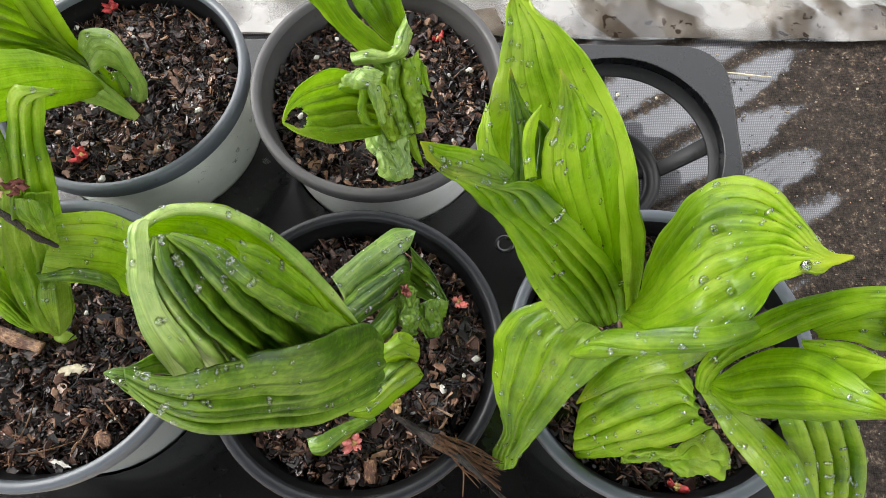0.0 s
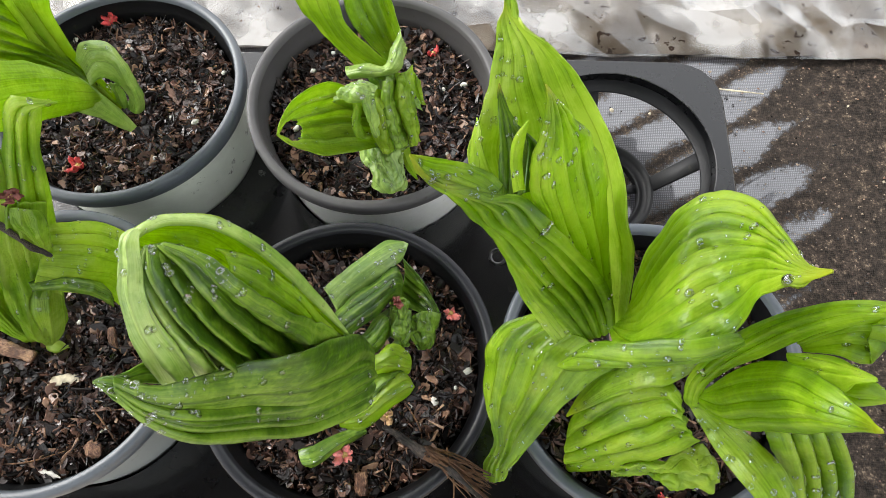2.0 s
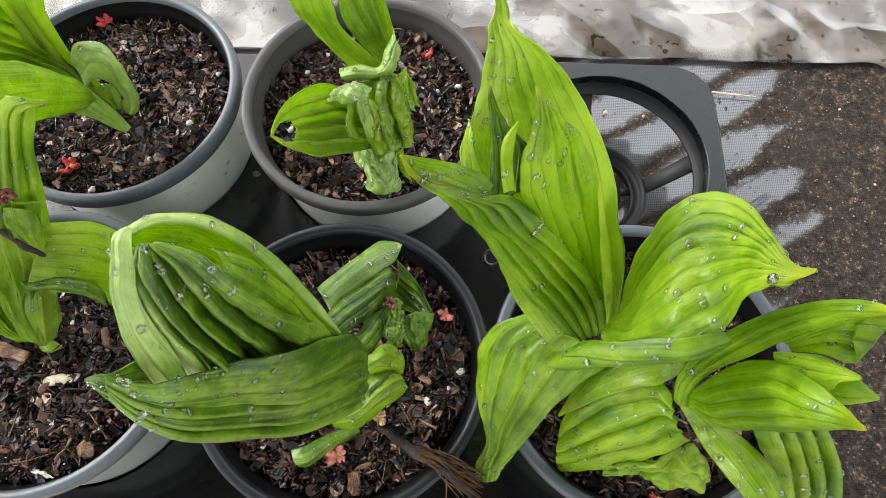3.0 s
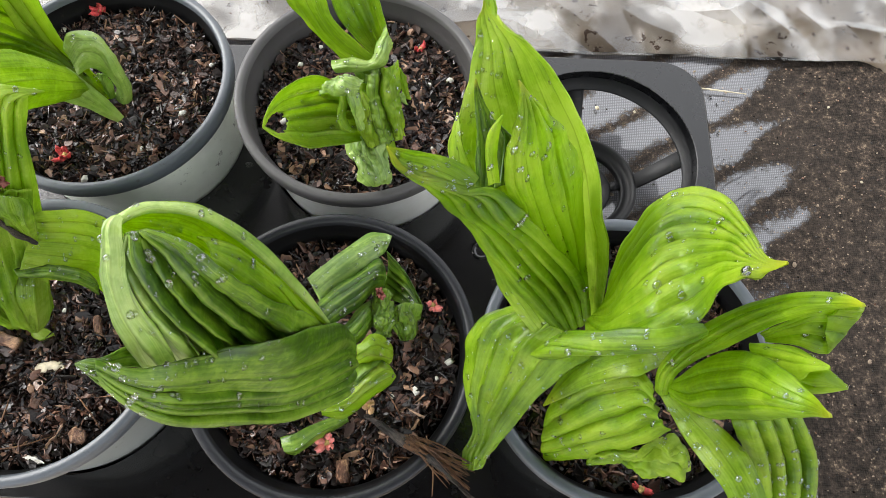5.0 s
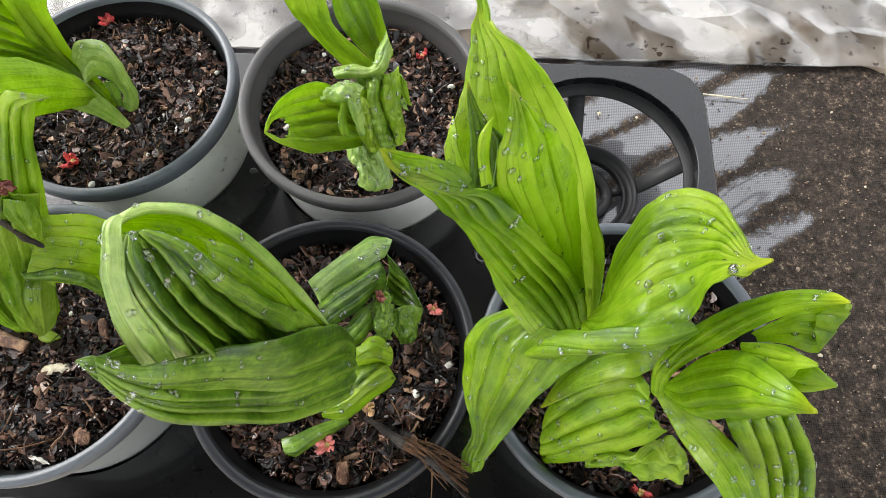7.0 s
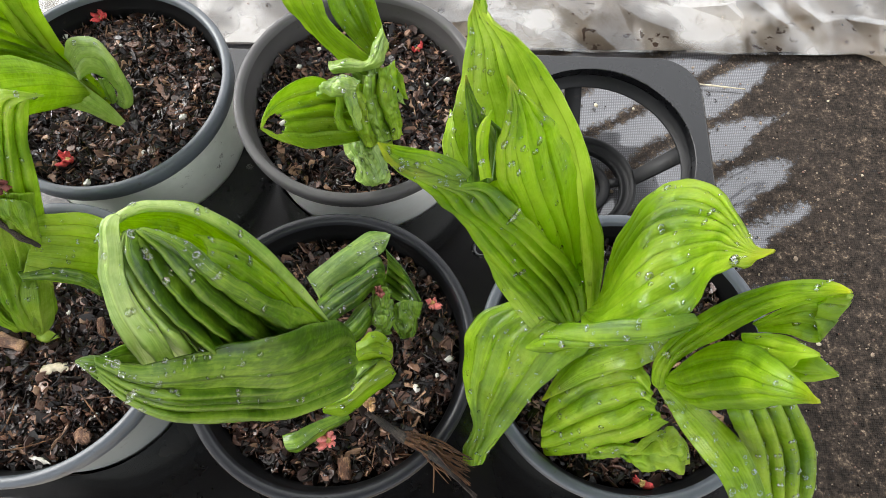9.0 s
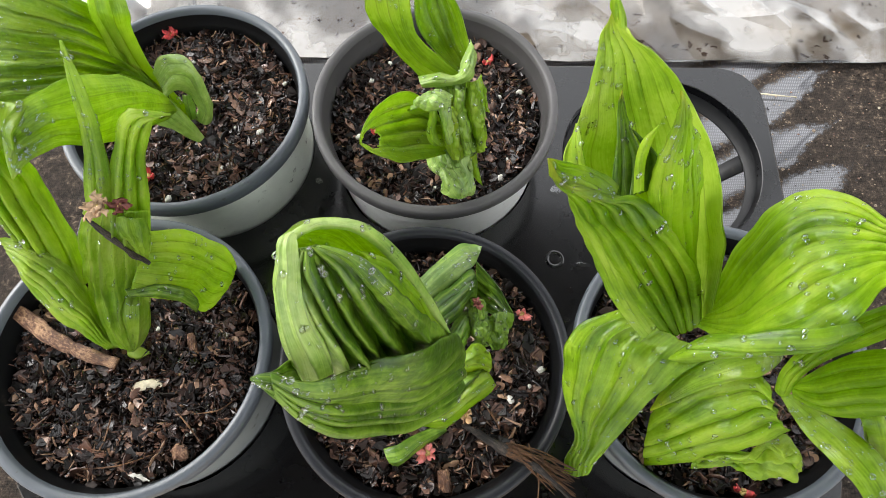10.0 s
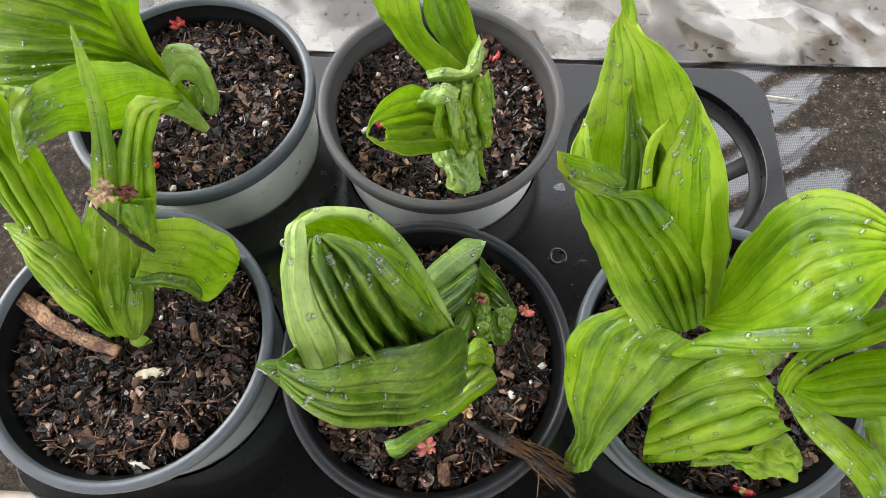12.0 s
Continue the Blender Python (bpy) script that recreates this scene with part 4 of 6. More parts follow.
leaf(plant_f, "leaf_fold", [
    (0.1525, -0.0074, 0.172, -0.0007, -0.0036, 0, -0.0012),
    (0.1395, -0.0105, 0.1795, -0.0015, -0.0085, 0.0035, -0.003),
    (0.1284, -0.0121, 0.173, -0.0004, -0.0081, 0.005, -0.003),
    (0.1178, -0.0166, 0.161, 0.0015, -0.0063, 0.005, -0.0026),
    (0.1041, -0.0286, 0.146, 0.0001, -0.0003, 0.0002, 0),
], ribs=2, depth=0.0006)
leaf(plant_f, "leaf_fold", [
    ((0.1259, -0.0443, 0.1242), (0.1263, -0.0471, 0.1295), (0.1282, -0.0509, 0.1212)),
    ((0.1351, -0.0433, 0.1347), (0.1347, -0.0474, 0.1405), (0.1406, -0.0497, 0.1287)),
    ((0.1449, -0.0436, 0.1441), (0.1438, -0.0486, 0.1475), (0.1499, -0.0521, 0.1358)),
    ((0.1529, -0.0414, 0.1512), (0.1536, -0.0473, 0.1527), (0.1617, -0.0534, 0.1372)),
    ((0.1585, -0.0403, 0.1547), (0.1606, -0.0470, 0.1531), (0.1674, -0.0525, 0.1408)),
    ((0.1651, -0.0455, 0.1498), (0.1664, -0.0482, 0.1486), (0.1685, -0.0516, 0.1428)),
], ribs=4, depth=0.004, ruffle=0.004)
leaf(plant_f, "leaf", [
    (0.1433, -0.0259, 0.185, 0.0021, -0.0012, -0, 0.0014),
    (0.1415, -0.02, 0.2005, 0.0022, -0.0016, 0.0025, 0.0021),
    (0.1467, -0.0137, 0.2185, 0.0024, -0.0038, 0.0015, 0.0027),
    (0.1505, -0.0123, 0.2455, 0.001, -0.0044, 0.0025, 0.003),
    (0.1524, -0.0138, 0.269, 0.0003, -0.003, 0.001, 0.0018),
    (0.1566, -0.0159, 0.28, 0.0005, -0.0017, 0, 0.0011),
    (0.1568, -0.0189, 0.287, 0.0001, -0.0004, 0, 0),
], ribs=3)
leaf(plant_f, "leaf", [
    (0.1568, -0.0163, 0.24, 0.0007, -0.0013, 0, -0.0006),
    (0.1595, -0.0177, 0.256, 0.0027, -0.0028, -0.006, -0.0029),
    (0.1641, -0.0192, 0.26, 0.0025, -0.0044, -0.01, -0.0045),
    (0.1636, -0.0208, 0.266, 0.004, -0.0031, -0.014, -0.006),
    (0.1643, -0.0202, 0.2665, 0.0028, -0.0028, -0.0115, -0.0049),
], ribs=4)
leaf(plant_f, "leaf", [
    (0.1453, -0.0265, 0.184, 0.0022, 0.0001, 0, -0.0006),
    (0.1545, -0.0348, 0.182, 0.0054, 0.0014, 0.002, -0.0015),
    (0.1608, -0.0469, 0.19, 0.0072, 0.002, 0.002, -0.002),
    (0.1659, -0.0581, 0.1935, 0.0062, 0.0017, 0.0015, -0.0017),
    (0.1705, -0.0704, 0.19, 0.0051, 0.0012, 0, -0.0014),
    (0.1745, -0.0819, 0.18, 0.0004, 0.0001, 0, 0),
], ribs=2, depth=0.0004)
leaf(plant_f, "leaf", [
    (0.1458, -0.0254, 0.1925, -0.0005, -0.0032, -0.0025, 0.0019),
    (0.15, -0.0279, 0.21, 0.0025, -0.0082, -0.01, 0.006),
    (0.1505, -0.0312, 0.24, 0.001, -0.0092, -0.005, 0.0046),
    (0.1482, -0.0367, 0.2635, 0.0006, -0.0058, -0.0015, 0.0043),
    (0.1499, -0.0404, 0.271, 0.0004, -0.0026, -0.001, 0.0013),
    (0.1487, -0.0437, 0.28, 0.0001, -0.0004, -0.0001, 0),
], ribs=4, depth=0.0016)
leaf(plant_f, "leaf", [
    (0.1523, -0.0216, 0.2425, -0.0007, -0.0033, 0.0025, 0.0021),
    (0.1563, -0.0262, 0.255, -0.0015, -0.0051, 0.003, 0.003),
    (0.1563, -0.0288, 0.2635, -0.0018, -0.0023, 0.0015, 0.0016),
    (0.1569, -0.0308, 0.27, -0.0002, -0.0003, 0.0002, 0),
], ribs=3)
leaf(plant_f, "leaf", [
    (0.1593, -0.0295, 0.249, 0.0014, -0.0022, -0.001, 0.0012),
    (0.1624, -0.0311, 0.256, 0.0025, -0.0024, -0.006, 0.003),
    (0.1658, -0.0342, 0.262, 0.0001, -0.0001, -0.0003, 0),
], ribs=2)
leaf(plant_f, "leaf", [
    (0.1849, -0.0222, 0.175, 0.0125, 0.0006, 0, -0.003),
    (0.1784, -0.0352, 0.1925, 0.0139, 0.0021, -0.0025, -0.0046),
    (0.1909, -0.0448, 0.175, 0.0157, 0.001, -0.005, -0.0025),
    (0.1969, -0.059, 0.1625, 0.0136, 0.0007, -0.0025, -0.0038),
    (0.2025, -0.0718, 0.1475, 0.0094, 0.0003, -0.0025, -0.0024),
    (0.2084, -0.0821, 0.135, 0.0004, 0, -0.0001, 0),
], ribs=5, depth=0.0034)
leaf(plant_f, "pleat", [
    (0.173, -0.0238, 0.182, 0.0037, 0.0002, 0, -0.0042),
    (0.1668, -0.0372, 0.1982, 0.004, 0.0006, -0.0008, -0.0048),
    (0.1779, -0.0459, 0.1825, 0.0045, 0.0003, -0.0015, -0.0055),
    (0.1855, -0.0595, 0.1682, 0.004, 0.0002, -0.0008, -0.0046),
    (0.194, -0.072, 0.1532, 0.0028, 0.0001, -0.0008, -0.0033),
], ribs=1, depth=0.0005)
leaf(plant_f, "pleat", [
    (0.1791, -0.0235, 0.182, 0.0029, 0.0001, 0, -0.0041),
    (0.1736, -0.0362, 0.197, 0.0033, 0.0005, -0.0006, -0.0047),
    (0.1855, -0.0454, 0.18, 0.0037, 0.0002, -0.0012, -0.0055),
    (0.1921, -0.0592, 0.167, 0.0032, 0.0002, -0.0006, -0.0046),
    (0.1986, -0.0718, 0.152, 0.0022, 0.0001, -0.0006, -0.0033),
], ribs=1, depth=0.0005)
leaf(plant_f, "pleat", [
    (0.1847, -0.0233, 0.182, 0.0032, 0.0002, 0, -0.0041),
    (0.1799, -0.0352, 0.1959, 0.0036, 0.0006, -0.0006, -0.0047),
    (0.1927, -0.0449, 0.1777, 0.0041, 0.0003, -0.0013, -0.0055),
    (0.1983, -0.0589, 0.1658, 0.0035, 0.0002, -0.0006, -0.0046),
    (0.2029, -0.0717, 0.1508, 0.0024, 0.0001, -0.0006, -0.0032),
], ribs=1, depth=0.0005)
leaf(plant_f, "pleat", [
    (0.1906, -0.023, 0.182, 0.0032, 0.0002, 0, -0.004),
    (0.1865, -0.0342, 0.1946, 0.0036, 0.0006, -0.0006, -0.0047),
    (0.2003, -0.0444, 0.1753, 0.0041, 0.0003, -0.0013, -0.0055),
    (0.2048, -0.0586, 0.1647, 0.0035, 0.0002, -0.0006, -0.0045),
    (0.2074, -0.0715, 0.1496, 0.0025, 0.0001, -0.0006, -0.0032),
], ribs=1, depth=0.0005)
leaf(plant_d, "leaf", [
    (0.0102, -0.007, 0.1825, -0.0035, -0.0007, -0.0025, 0.0033),
    (-0.0011, -0.0025, 0.204, -0.0061, -0.0054, -0.006, 0.0076),
    (-0.0096, 0.0021, 0.228, -0.0048, -0.0073, -0.01, 0.01),
    (-0.0198, 0.0055, 0.247, -0.0051, -0.0049, -0.011, 0.0098),
    (-0.0288, 0.0047, 0.258, -0.0032, -0.0038, -0.008, 0.0071),
    (-0.0326, 0.001, 0.2685, -0.0009, -0.0013, -0.0025, 0.0022),
], ribs=5, depth=0.0007, material=M_LEAF)
leaf(plant_d, "leaf_fold", [
    (-0.0299, 0.0026, 0.271, 0.0004, -0.0001, 0.0001, 0),
    (-0.0316, 0.0003, 0.272, 0.0021, -0.0005, 0.0005, -0.0013),
    (-0.0317, -0.0023, 0.272, 0.0032, -0.0008, 0.001, -0.002),
    (-0.032, -0.0067, 0.269, 0.0036, -0.0002, 0.001, -0.0022),
    (-0.032, -0.0126, 0.2645, 0.0049, -0.0011, 0.0015, -0.0031),
    (-0.0308, -0.0204, 0.257, 0.0055, -0.0009, 0.001, -0.0034),
    (-0.0291, -0.0257, 0.2485, 0.0065, -0.0001, 0.0015, -0.004),
    (-0.0287, -0.0313, 0.237, 0.0059, 0.0007, 0.001, -0.0036),
], ribs=3, depth=0.0026, material=M_LEAF_FROST)
leaf(plant_d, "leaf", [
    (-0.0283, -0.0002, 0.2665, 0.003, 0.0004, 0.0005, -0.0002),
    (-0.0248, -0.0034, 0.262, 0.0096, 0.002, 0.001, -0.0005),
    (-0.0199, -0.009, 0.257, 0.013, 0.0019, 0, -0.0007),
    (-0.015, -0.0138, 0.2435, 0.0147, 0.0051, -0.0055, -0.0009),
    (-0.0099, -0.0152, 0.22, 0.0177, 0.0093, -0.02, -0.0016),
    (-0.0074, -0.0174, 0.199, 0.0198, 0.0116, -0.028, -0.002),
], ribs=5, depth=0.003)
leaf(plant_d, "pleat", [
    (-0.0276, -0.0025, 0.2711, 0.0007, 0.0001, 0.0001, -0.0014),
    (-0.0296, -0.0068, 0.2662, 0.0019, 0.0004, 0.0002, -0.0037),
    (-0.028, -0.0122, 0.262, 0.002, 0.0003, 0, -0.0039),
    (-0.0252, -0.0195, 0.2532, 0.0018, 0.0007, -0.0008, -0.0041),
    (-0.0235, -0.0245, 0.2424, 0.0016, 0.0011, -0.0026, -0.0063),
    (-0.0234, -0.0287, 0.2286, 0.0015, 0.0012, -0.0034, -0.0075),
], ribs=1, depth=0.0006, ruffle=0.0011, material=M_LEAF_FROST)
leaf(plant_d, "pleat", [
    (-0.0263, -0.0023, 0.2714, 0.0009, 0.0001, 0.0001, -0.0023),
    (-0.026, -0.0061, 0.2666, 0.0021, 0.0004, 0.0002, -0.0055),
    (-0.0236, -0.0116, 0.262, 0.0021, 0.0003, 0, -0.0056),
    (-0.0208, -0.0179, 0.2514, 0.002, 0.0007, -0.0008, -0.006),
    (-0.0192, -0.0218, 0.236, 0.0019, 0.0011, -0.0026, -0.0088),
    (-0.0192, -0.0254, 0.22, 0.0016, 0.0012, -0.0031, -0.0095),
], ribs=1, depth=0.0008, ruffle=0.0014)
leaf(plant_d, "pleat", [
    (-0.0262, -0.0013, 0.2696, 0.0007, 0.0001, 0.0001, -0.0018),
    (-0.0234, -0.0046, 0.265, 0.0017, 0.0004, 0.0002, -0.0043),
    (-0.0199, -0.0102, 0.26, 0.0019, 0.0003, 0, -0.0047),
    (-0.0167, -0.0156, 0.2474, 0.0018, 0.0006, -0.0007, -0.0051),
    (-0.0148, -0.0183, 0.2272, 0.0018, 0.001, -0.0022, -0.0073),
    (-0.0146, -0.0215, 0.2087, 0.0018, 0.0011, -0.0028, -0.0085),
], ribs=1, depth=0.0008, ruffle=0.0020)
leaf(plant_d, "pleat", [
    (-0.0247, -0.0016, 0.2707, 0.0007, 0.0001, 0.0001, -0.0011),
    (-0.0192, -0.0042, 0.2664, 0.0022, 0.0004, 0.0002, -0.0036),
    (-0.0143, -0.0098, 0.261, 0.0024, 0.0004, 0, -0.004),
    (-0.0104, -0.0138, 0.2462, 0.0026, 0.0009, -0.001, -0.0048),
    (-0.0075, -0.0148, 0.2202, 0.0031, 0.0016, -0.0034, -0.0079),
    (-0.0066, -0.0171, 0.1985, 0.0033, 0.0019, -0.0045, -0.0095),
], ribs=1, depth=0.0008, ruffle=0.0014)
leaf(plant_d, "pleat", [
    (-0.0226, -0.0023, 0.2729, 0.0006, 0.0001, 0.0001, -0.0004),
    (-0.0144, -0.0042, 0.2688, 0.0021, 0.0004, 0.0002, -0.0016),
    (-0.0076, -0.0096, 0.263, 0.0031, 0.0005, 0, -0.0024),
    (-0.0022, -0.0118, 0.2454, 0.0039, 0.0013, -0.0014, -0.0033),
    (0.0037, -0.0101, 0.2114, 0.0056, 0.0027, -0.0054, -0.0062),
    (0.007, -0.0106, 0.1846, 0.0066, 0.0034, -0.0076, -0.008),
], ribs=2, depth=0.0016, ruffle=0.0014)
leaf(plant_d, "leaf_fold", [
    (-0.0129, -0.001, 0.2565, 0.0019, -0.0032, -0.0015, 0.0019),
    (-0.007, -0.0016, 0.2445, 0.0016, -0.0057, -0.0025, 0.003),
    (0.0006, -0.004, 0.2235, -0, -0.0046, -0.0045, 0.003),
    (0.0098, -0.0081, 0.194, -0.0009, -0.0006, -0.006, 0.0028),
], ribs=2, material=M_LEAF)
leaf(plant_d, "leaf_edge", [
    (-0.0337, -0.0016, 0.271, 0.0012, -0.0008, 0, 0.0015),
    (-0.0287, 0.0032, 0.271, 0.0001, -0.0009, -0.001, 0.0014),
    (-0.0238, 0.0066, 0.268, 0.0002, -0.0011, -0.001, 0.0016),
    (-0.0141, 0.0084, 0.261, -0.001, -0.0012, -0.001, 0.0019),
    (-0.0055, 0.0082, 0.2395, -0.0016, -0.001, -0.0015, 0.0025),
    (0.0043, 0.0022, 0.2115, -0.0014, -0.0007, -0.0015, 0.0022),
    (0.0142, -0.0068, 0.187, -0.0003, -0.0001, -0.0003, 0),
], ribs=1, depth=0.0002, material=M_LEAF_FROST)
leaf(plant_d, "leaf", [
    (0.018, -0.0137, 0.151, -0.0011, -0.0088, -0.011, -0.0017),
    (0.0136, -0.0161, 0.161, -0.0011, -0.0114, -0.024, -0.0032),
    (-0.0003, -0.0292, 0.191, -0.0051, -0.0106, -0.031, -0.004),
    (-0.0127, -0.0359, 0.216, -0.0026, -0.0104, -0.016, -0.0023),
    (-0.021, -0.0416, 0.2395, -0.0006, -0.008, -0.0075, -0.0013),
    (-0.0294, -0.0411, 0.2485, -0.0009, -0.0049, -0.0035, -0.0007),
    (-0.0368, -0.0376, 0.2545, 0.0006, -0.0031, -0.0015, -0.0004),
    (-0.0427, -0.0362, 0.255, 0.0001, -0.0004, -0.0002, 0),
], ribs=3, depth=0.0022, wander=0.06)
leaf(plant_d, "pleat", [
    (0.0187, -0.0086, 0.1584, -0.0005, -0.0036, -0.0046, -0.0016),
    (0.0143, -0.0094, 0.1752, -0.0006, -0.0046, -0.0108, -0.0032),
    (0.0024, -0.0233, 0.2075, -0.0027, -0.0044, -0.0155, -0.0045),
    (-0.0111, -0.0305, 0.225, -0.0014, -0.0048, -0.008, -0.0026),
    (-0.0203, -0.0373, 0.2446, -0.0003, -0.0036, -0.0034, -0.0014),
    (-0.0283, -0.0384, 0.2515, -0.0004, -0.002, -0.0015, -0.0007),
    (-0.0366, -0.036, 0.2563, 0.0002, -0.0011, -0.0005, -0.0003),
], ribs=1, depth=0.0006)
leaf(plant_d, "pleat", [
    (0.0181, -0.0136, 0.152, -0.0003, -0.0021, -0.0026, -0.0035),
    (0.0135, -0.0159, 0.1606, -0.0002, -0.0025, -0.0053, -0.006),
    (-0.0012, -0.0295, 0.187, -0.0008, -0.0018, -0.005, -0.0055),
    (-0.0129, -0.0373, 0.2141, -0.0004, -0.0017, -0.0026, -0.0032),
    (-0.0207, -0.0426, 0.2394, -0.0001, -0.0014, -0.0014, -0.002),
    (-0.0289, -0.0416, 0.2492, -0.0002, -0.001, -0.0007, -0.0012),
    (-0.0362, -0.0378, 0.2555, 0.0001, -0.0005, -0.0003, -0.0006),
], ribs=1, depth=0.0004)
leaf(plant_d, "pleat", [
    (0.0177, -0.0174, 0.1474, -0.0002, -0.002, -0.0024, -0.0035),
    (0.0131, -0.0208, 0.1507, -0.0002, -0.0024, -0.0046, -0.0057),
    (-0.0029, -0.0334, 0.1765, -0.0008, -0.0019, -0.005, -0.006),
    (-0.0137, -0.0408, 0.2088, -0.0004, -0.0017, -0.0024, -0.0033),
    (-0.0209, -0.0455, 0.2368, -0.0001, -0.0012, -0.0011, -0.0019),
    (-0.0293, -0.0435, 0.2479, -0.0001, -0.0007, -0.0005, -0.001),
    (-0.036, -0.0389, 0.2549, 0.0001, -0.0005, -0.0002, -0.0006),
], ribs=1, depth=0.0004)
leaf(plant_d, "pleat", [
    (0.0173, -0.0208, 0.1432, -0.0002, -0.0018, -0.0022, -0.0026),
    (0.0128, -0.0254, 0.1421, -0.0001, -0.0022, -0.0041, -0.0043),
    (-0.0044, -0.0377, 0.166, -0.0007, -0.0021, -0.005, -0.005),
    (-0.0145, -0.0445, 0.2036, -0.0004, -0.0018, -0.0026, -0.0029),
    (-0.0211, -0.0484, 0.2342, -0.0001, -0.0013, -0.0012, -0.0016),
    (-0.0296, -0.0453, 0.2466, -0.0002, -0.0009, -0.0006, -0.001),
    (-0.0357, -0.04, 0.2544, 0.0001, -0.0005, -0.0002, -0.0005),
], ribs=1, depth=0.0004)
leaf(plant_d, "leaf_fold", [
    (-0.0306, -0.0327, 0.236, 0.0004, -0.0009, 0, 0),
    (-0.0344, -0.0309, 0.2415, 0.0004, -0.0027, -0.0015, 0),
    (-0.0366, -0.034, 0.25, 0.0004, -0.0016, 0, 0),
    (-0.039, -0.0348, 0.253, 0.0001, -0.0004, 0, 0),
], ribs=2)
leaf(plant_d, "leaf", [
    ((-0.0068, 0.0242, 0.1518), (-0.0033, 0.0194, 0.1514), (0.0004, 0.0133, 0.1488)),
    ((-0.0026, 0.0324, 0.1453), (0.0004, 0.0274, 0.1449), (0.0039, 0.0224, 0.1410)),
    ((0.0072, 0.0450, 0.1383), (0.0103, 0.0381, 0.1409), (0.0137, 0.0325, 0.1366)),
    ((0.0172, 0.0562, 0.1318), (0.0196, 0.0479, 0.1361), (0.0228, 0.0422, 0.1335)),
    ((0.0248, 0.0579, 0.1286), (0.0262, 0.0532, 0.1306), (0.0264, 0.0486, 0.1286)),
    ((0.0291, 0.0554, 0.1317),),
], ribs=3, depth=0.0003, material=M_LEAF_FROST)
leaf(plant_d, "leaf", [
    ((-0.0002, 0.0121, 0.1530), (0.0028, 0.0058, 0.1565), (0.0055, 0.0001, 0.1510)),
    ((0.0045, 0.0219, 0.1443), (0.0071, 0.0131, 0.1504), (0.0095, 0.0069, 0.1461)),
    ((0.0137, 0.0319, 0.1382), (0.0158, 0.0218, 0.1461), (0.0175, 0.0157, 0.1400)),
    ((0.0228, 0.0422, 0.1335), (0.0242, 0.0325, 0.1368), (0.0232, 0.0264, 0.1303)),
    ((0.0260, 0.0400, 0.1287), (0.0268, 0.0346, 0.1263), (0.0258, 0.0286, 0.1236)),
], ribs=3, depth=0.0012)
leaf(plant_d, "leaf", [
    ((0.0265, 0.0493, 0.1268), (0.0262, 0.0429, 0.1112), (0.0237, 0.0308, 0.1164)),
    ((0.0322, 0.0440, 0.1225), (0.0329, 0.0387, 0.1049), (0.0292, 0.0277, 0.1109)),
    ((0.0390, 0.0353, 0.1208), (0.0397, 0.0319, 0.1065), (0.0364, 0.0245, 0.1096)),
    ((0.0459, 0.0240, 0.1179), (0.0450, 0.0226, 0.1152), (0.0429, 0.0203, 0.1120)),
], ribs=5, depth=0.0026)
leaf(plant_d, "leaf", [
    ((0.0308, 0.0202, 0.1219), (0.0369, 0.0195, 0.1294), (0.0459, 0.0237, 0.1178)),
    ((0.0300, 0.0149, 0.1155), (0.0372, 0.0123, 0.1262), (0.0448, 0.0167, 0.1105)),
    ((0.0350, 0.0073, 0.1060), (0.0393, 0.0056, 0.1115), (0.0435, 0.0102, 0.1054)),
], ribs=4, depth=0.003, ruffle=0.003)
leaf(plant_d, "leaf", [
    ((0.0102, 0.0030, 0.1443), (0.0130, -0.0014, 0.1473), (0.0153, -0.0043, 0.1412)),
    ((0.0159, 0.0140, 0.1375), (0.0181, 0.0066, 0.1444), (0.0201, 0.0013, 0.1371)),
    ((0.0216, 0.0219, 0.1302), (0.0226, 0.0147, 0.1361), (0.0232, 0.0084, 0.1315)),
], ribs=3, depth=0.001, ruffle=0.0008)
leaf(plant_d, "leaf", [
    ((0.0210, 0.0266, 0.1265), (0.0250, 0.0255, 0.1355), (0.0307, 0.0285, 0.1216)),
    ((0.0217, 0.0162, 0.1314), (0.0258, 0.0137, 0.1410), (0.0315, 0.0202, 0.1239)),
    ((0.0230, 0.0076, 0.1312), (0.0265, 0.0054, 0.1407), (0.0326, 0.0118, 0.1220)),
    ((0.0266, 0.0018, 0.1286), (0.0292, 0.0016, 0.1322), (0.0332, 0.0056, 0.1231)),
], ribs=4, depth=0.003, ruffle=0.005)
leaf(plant_d, "leaf", [
    ((0.0162, -0.0124, 0.1360), (0.0186, -0.0105, 0.1433), (0.0179, -0.0048, 0.1442)),
    ((0.0244, -0.0105, 0.1336), (0.0259, -0.0066, 0.1452), (0.0251, 0.0013, 0.1422)),
    ((0.0316, -0.0101, 0.1270), (0.0318, -0.0070, 0.1353), (0.0296, 0.0012, 0.1355)),
    ((0.0338, -0.0066, 0.1268), (0.0339, -0.0049, 0.1293), (0.0331, -0.0020, 0.1288)),
], ribs=3, depth=0.002, ruffle=0.0012, material=M_LEAF)
leaf(plant_d, "leaf", [
    ((0.0141, -0.0263, 0.1247), (0.0165, -0.0221, 0.1333), (0.0167, -0.0134, 0.1372)),
    ((0.0221, -0.0197, 0.1278), (0.0238, -0.0156, 0.1363), (0.0256, -0.0100, 0.1355)),
    ((0.0297, -0.0117, 0.1262), (0.0300, -0.0102, 0.1304), (0.0311, -0.0081, 0.1296)),
], ribs=3, depth=0.002, ruffle=0.001)
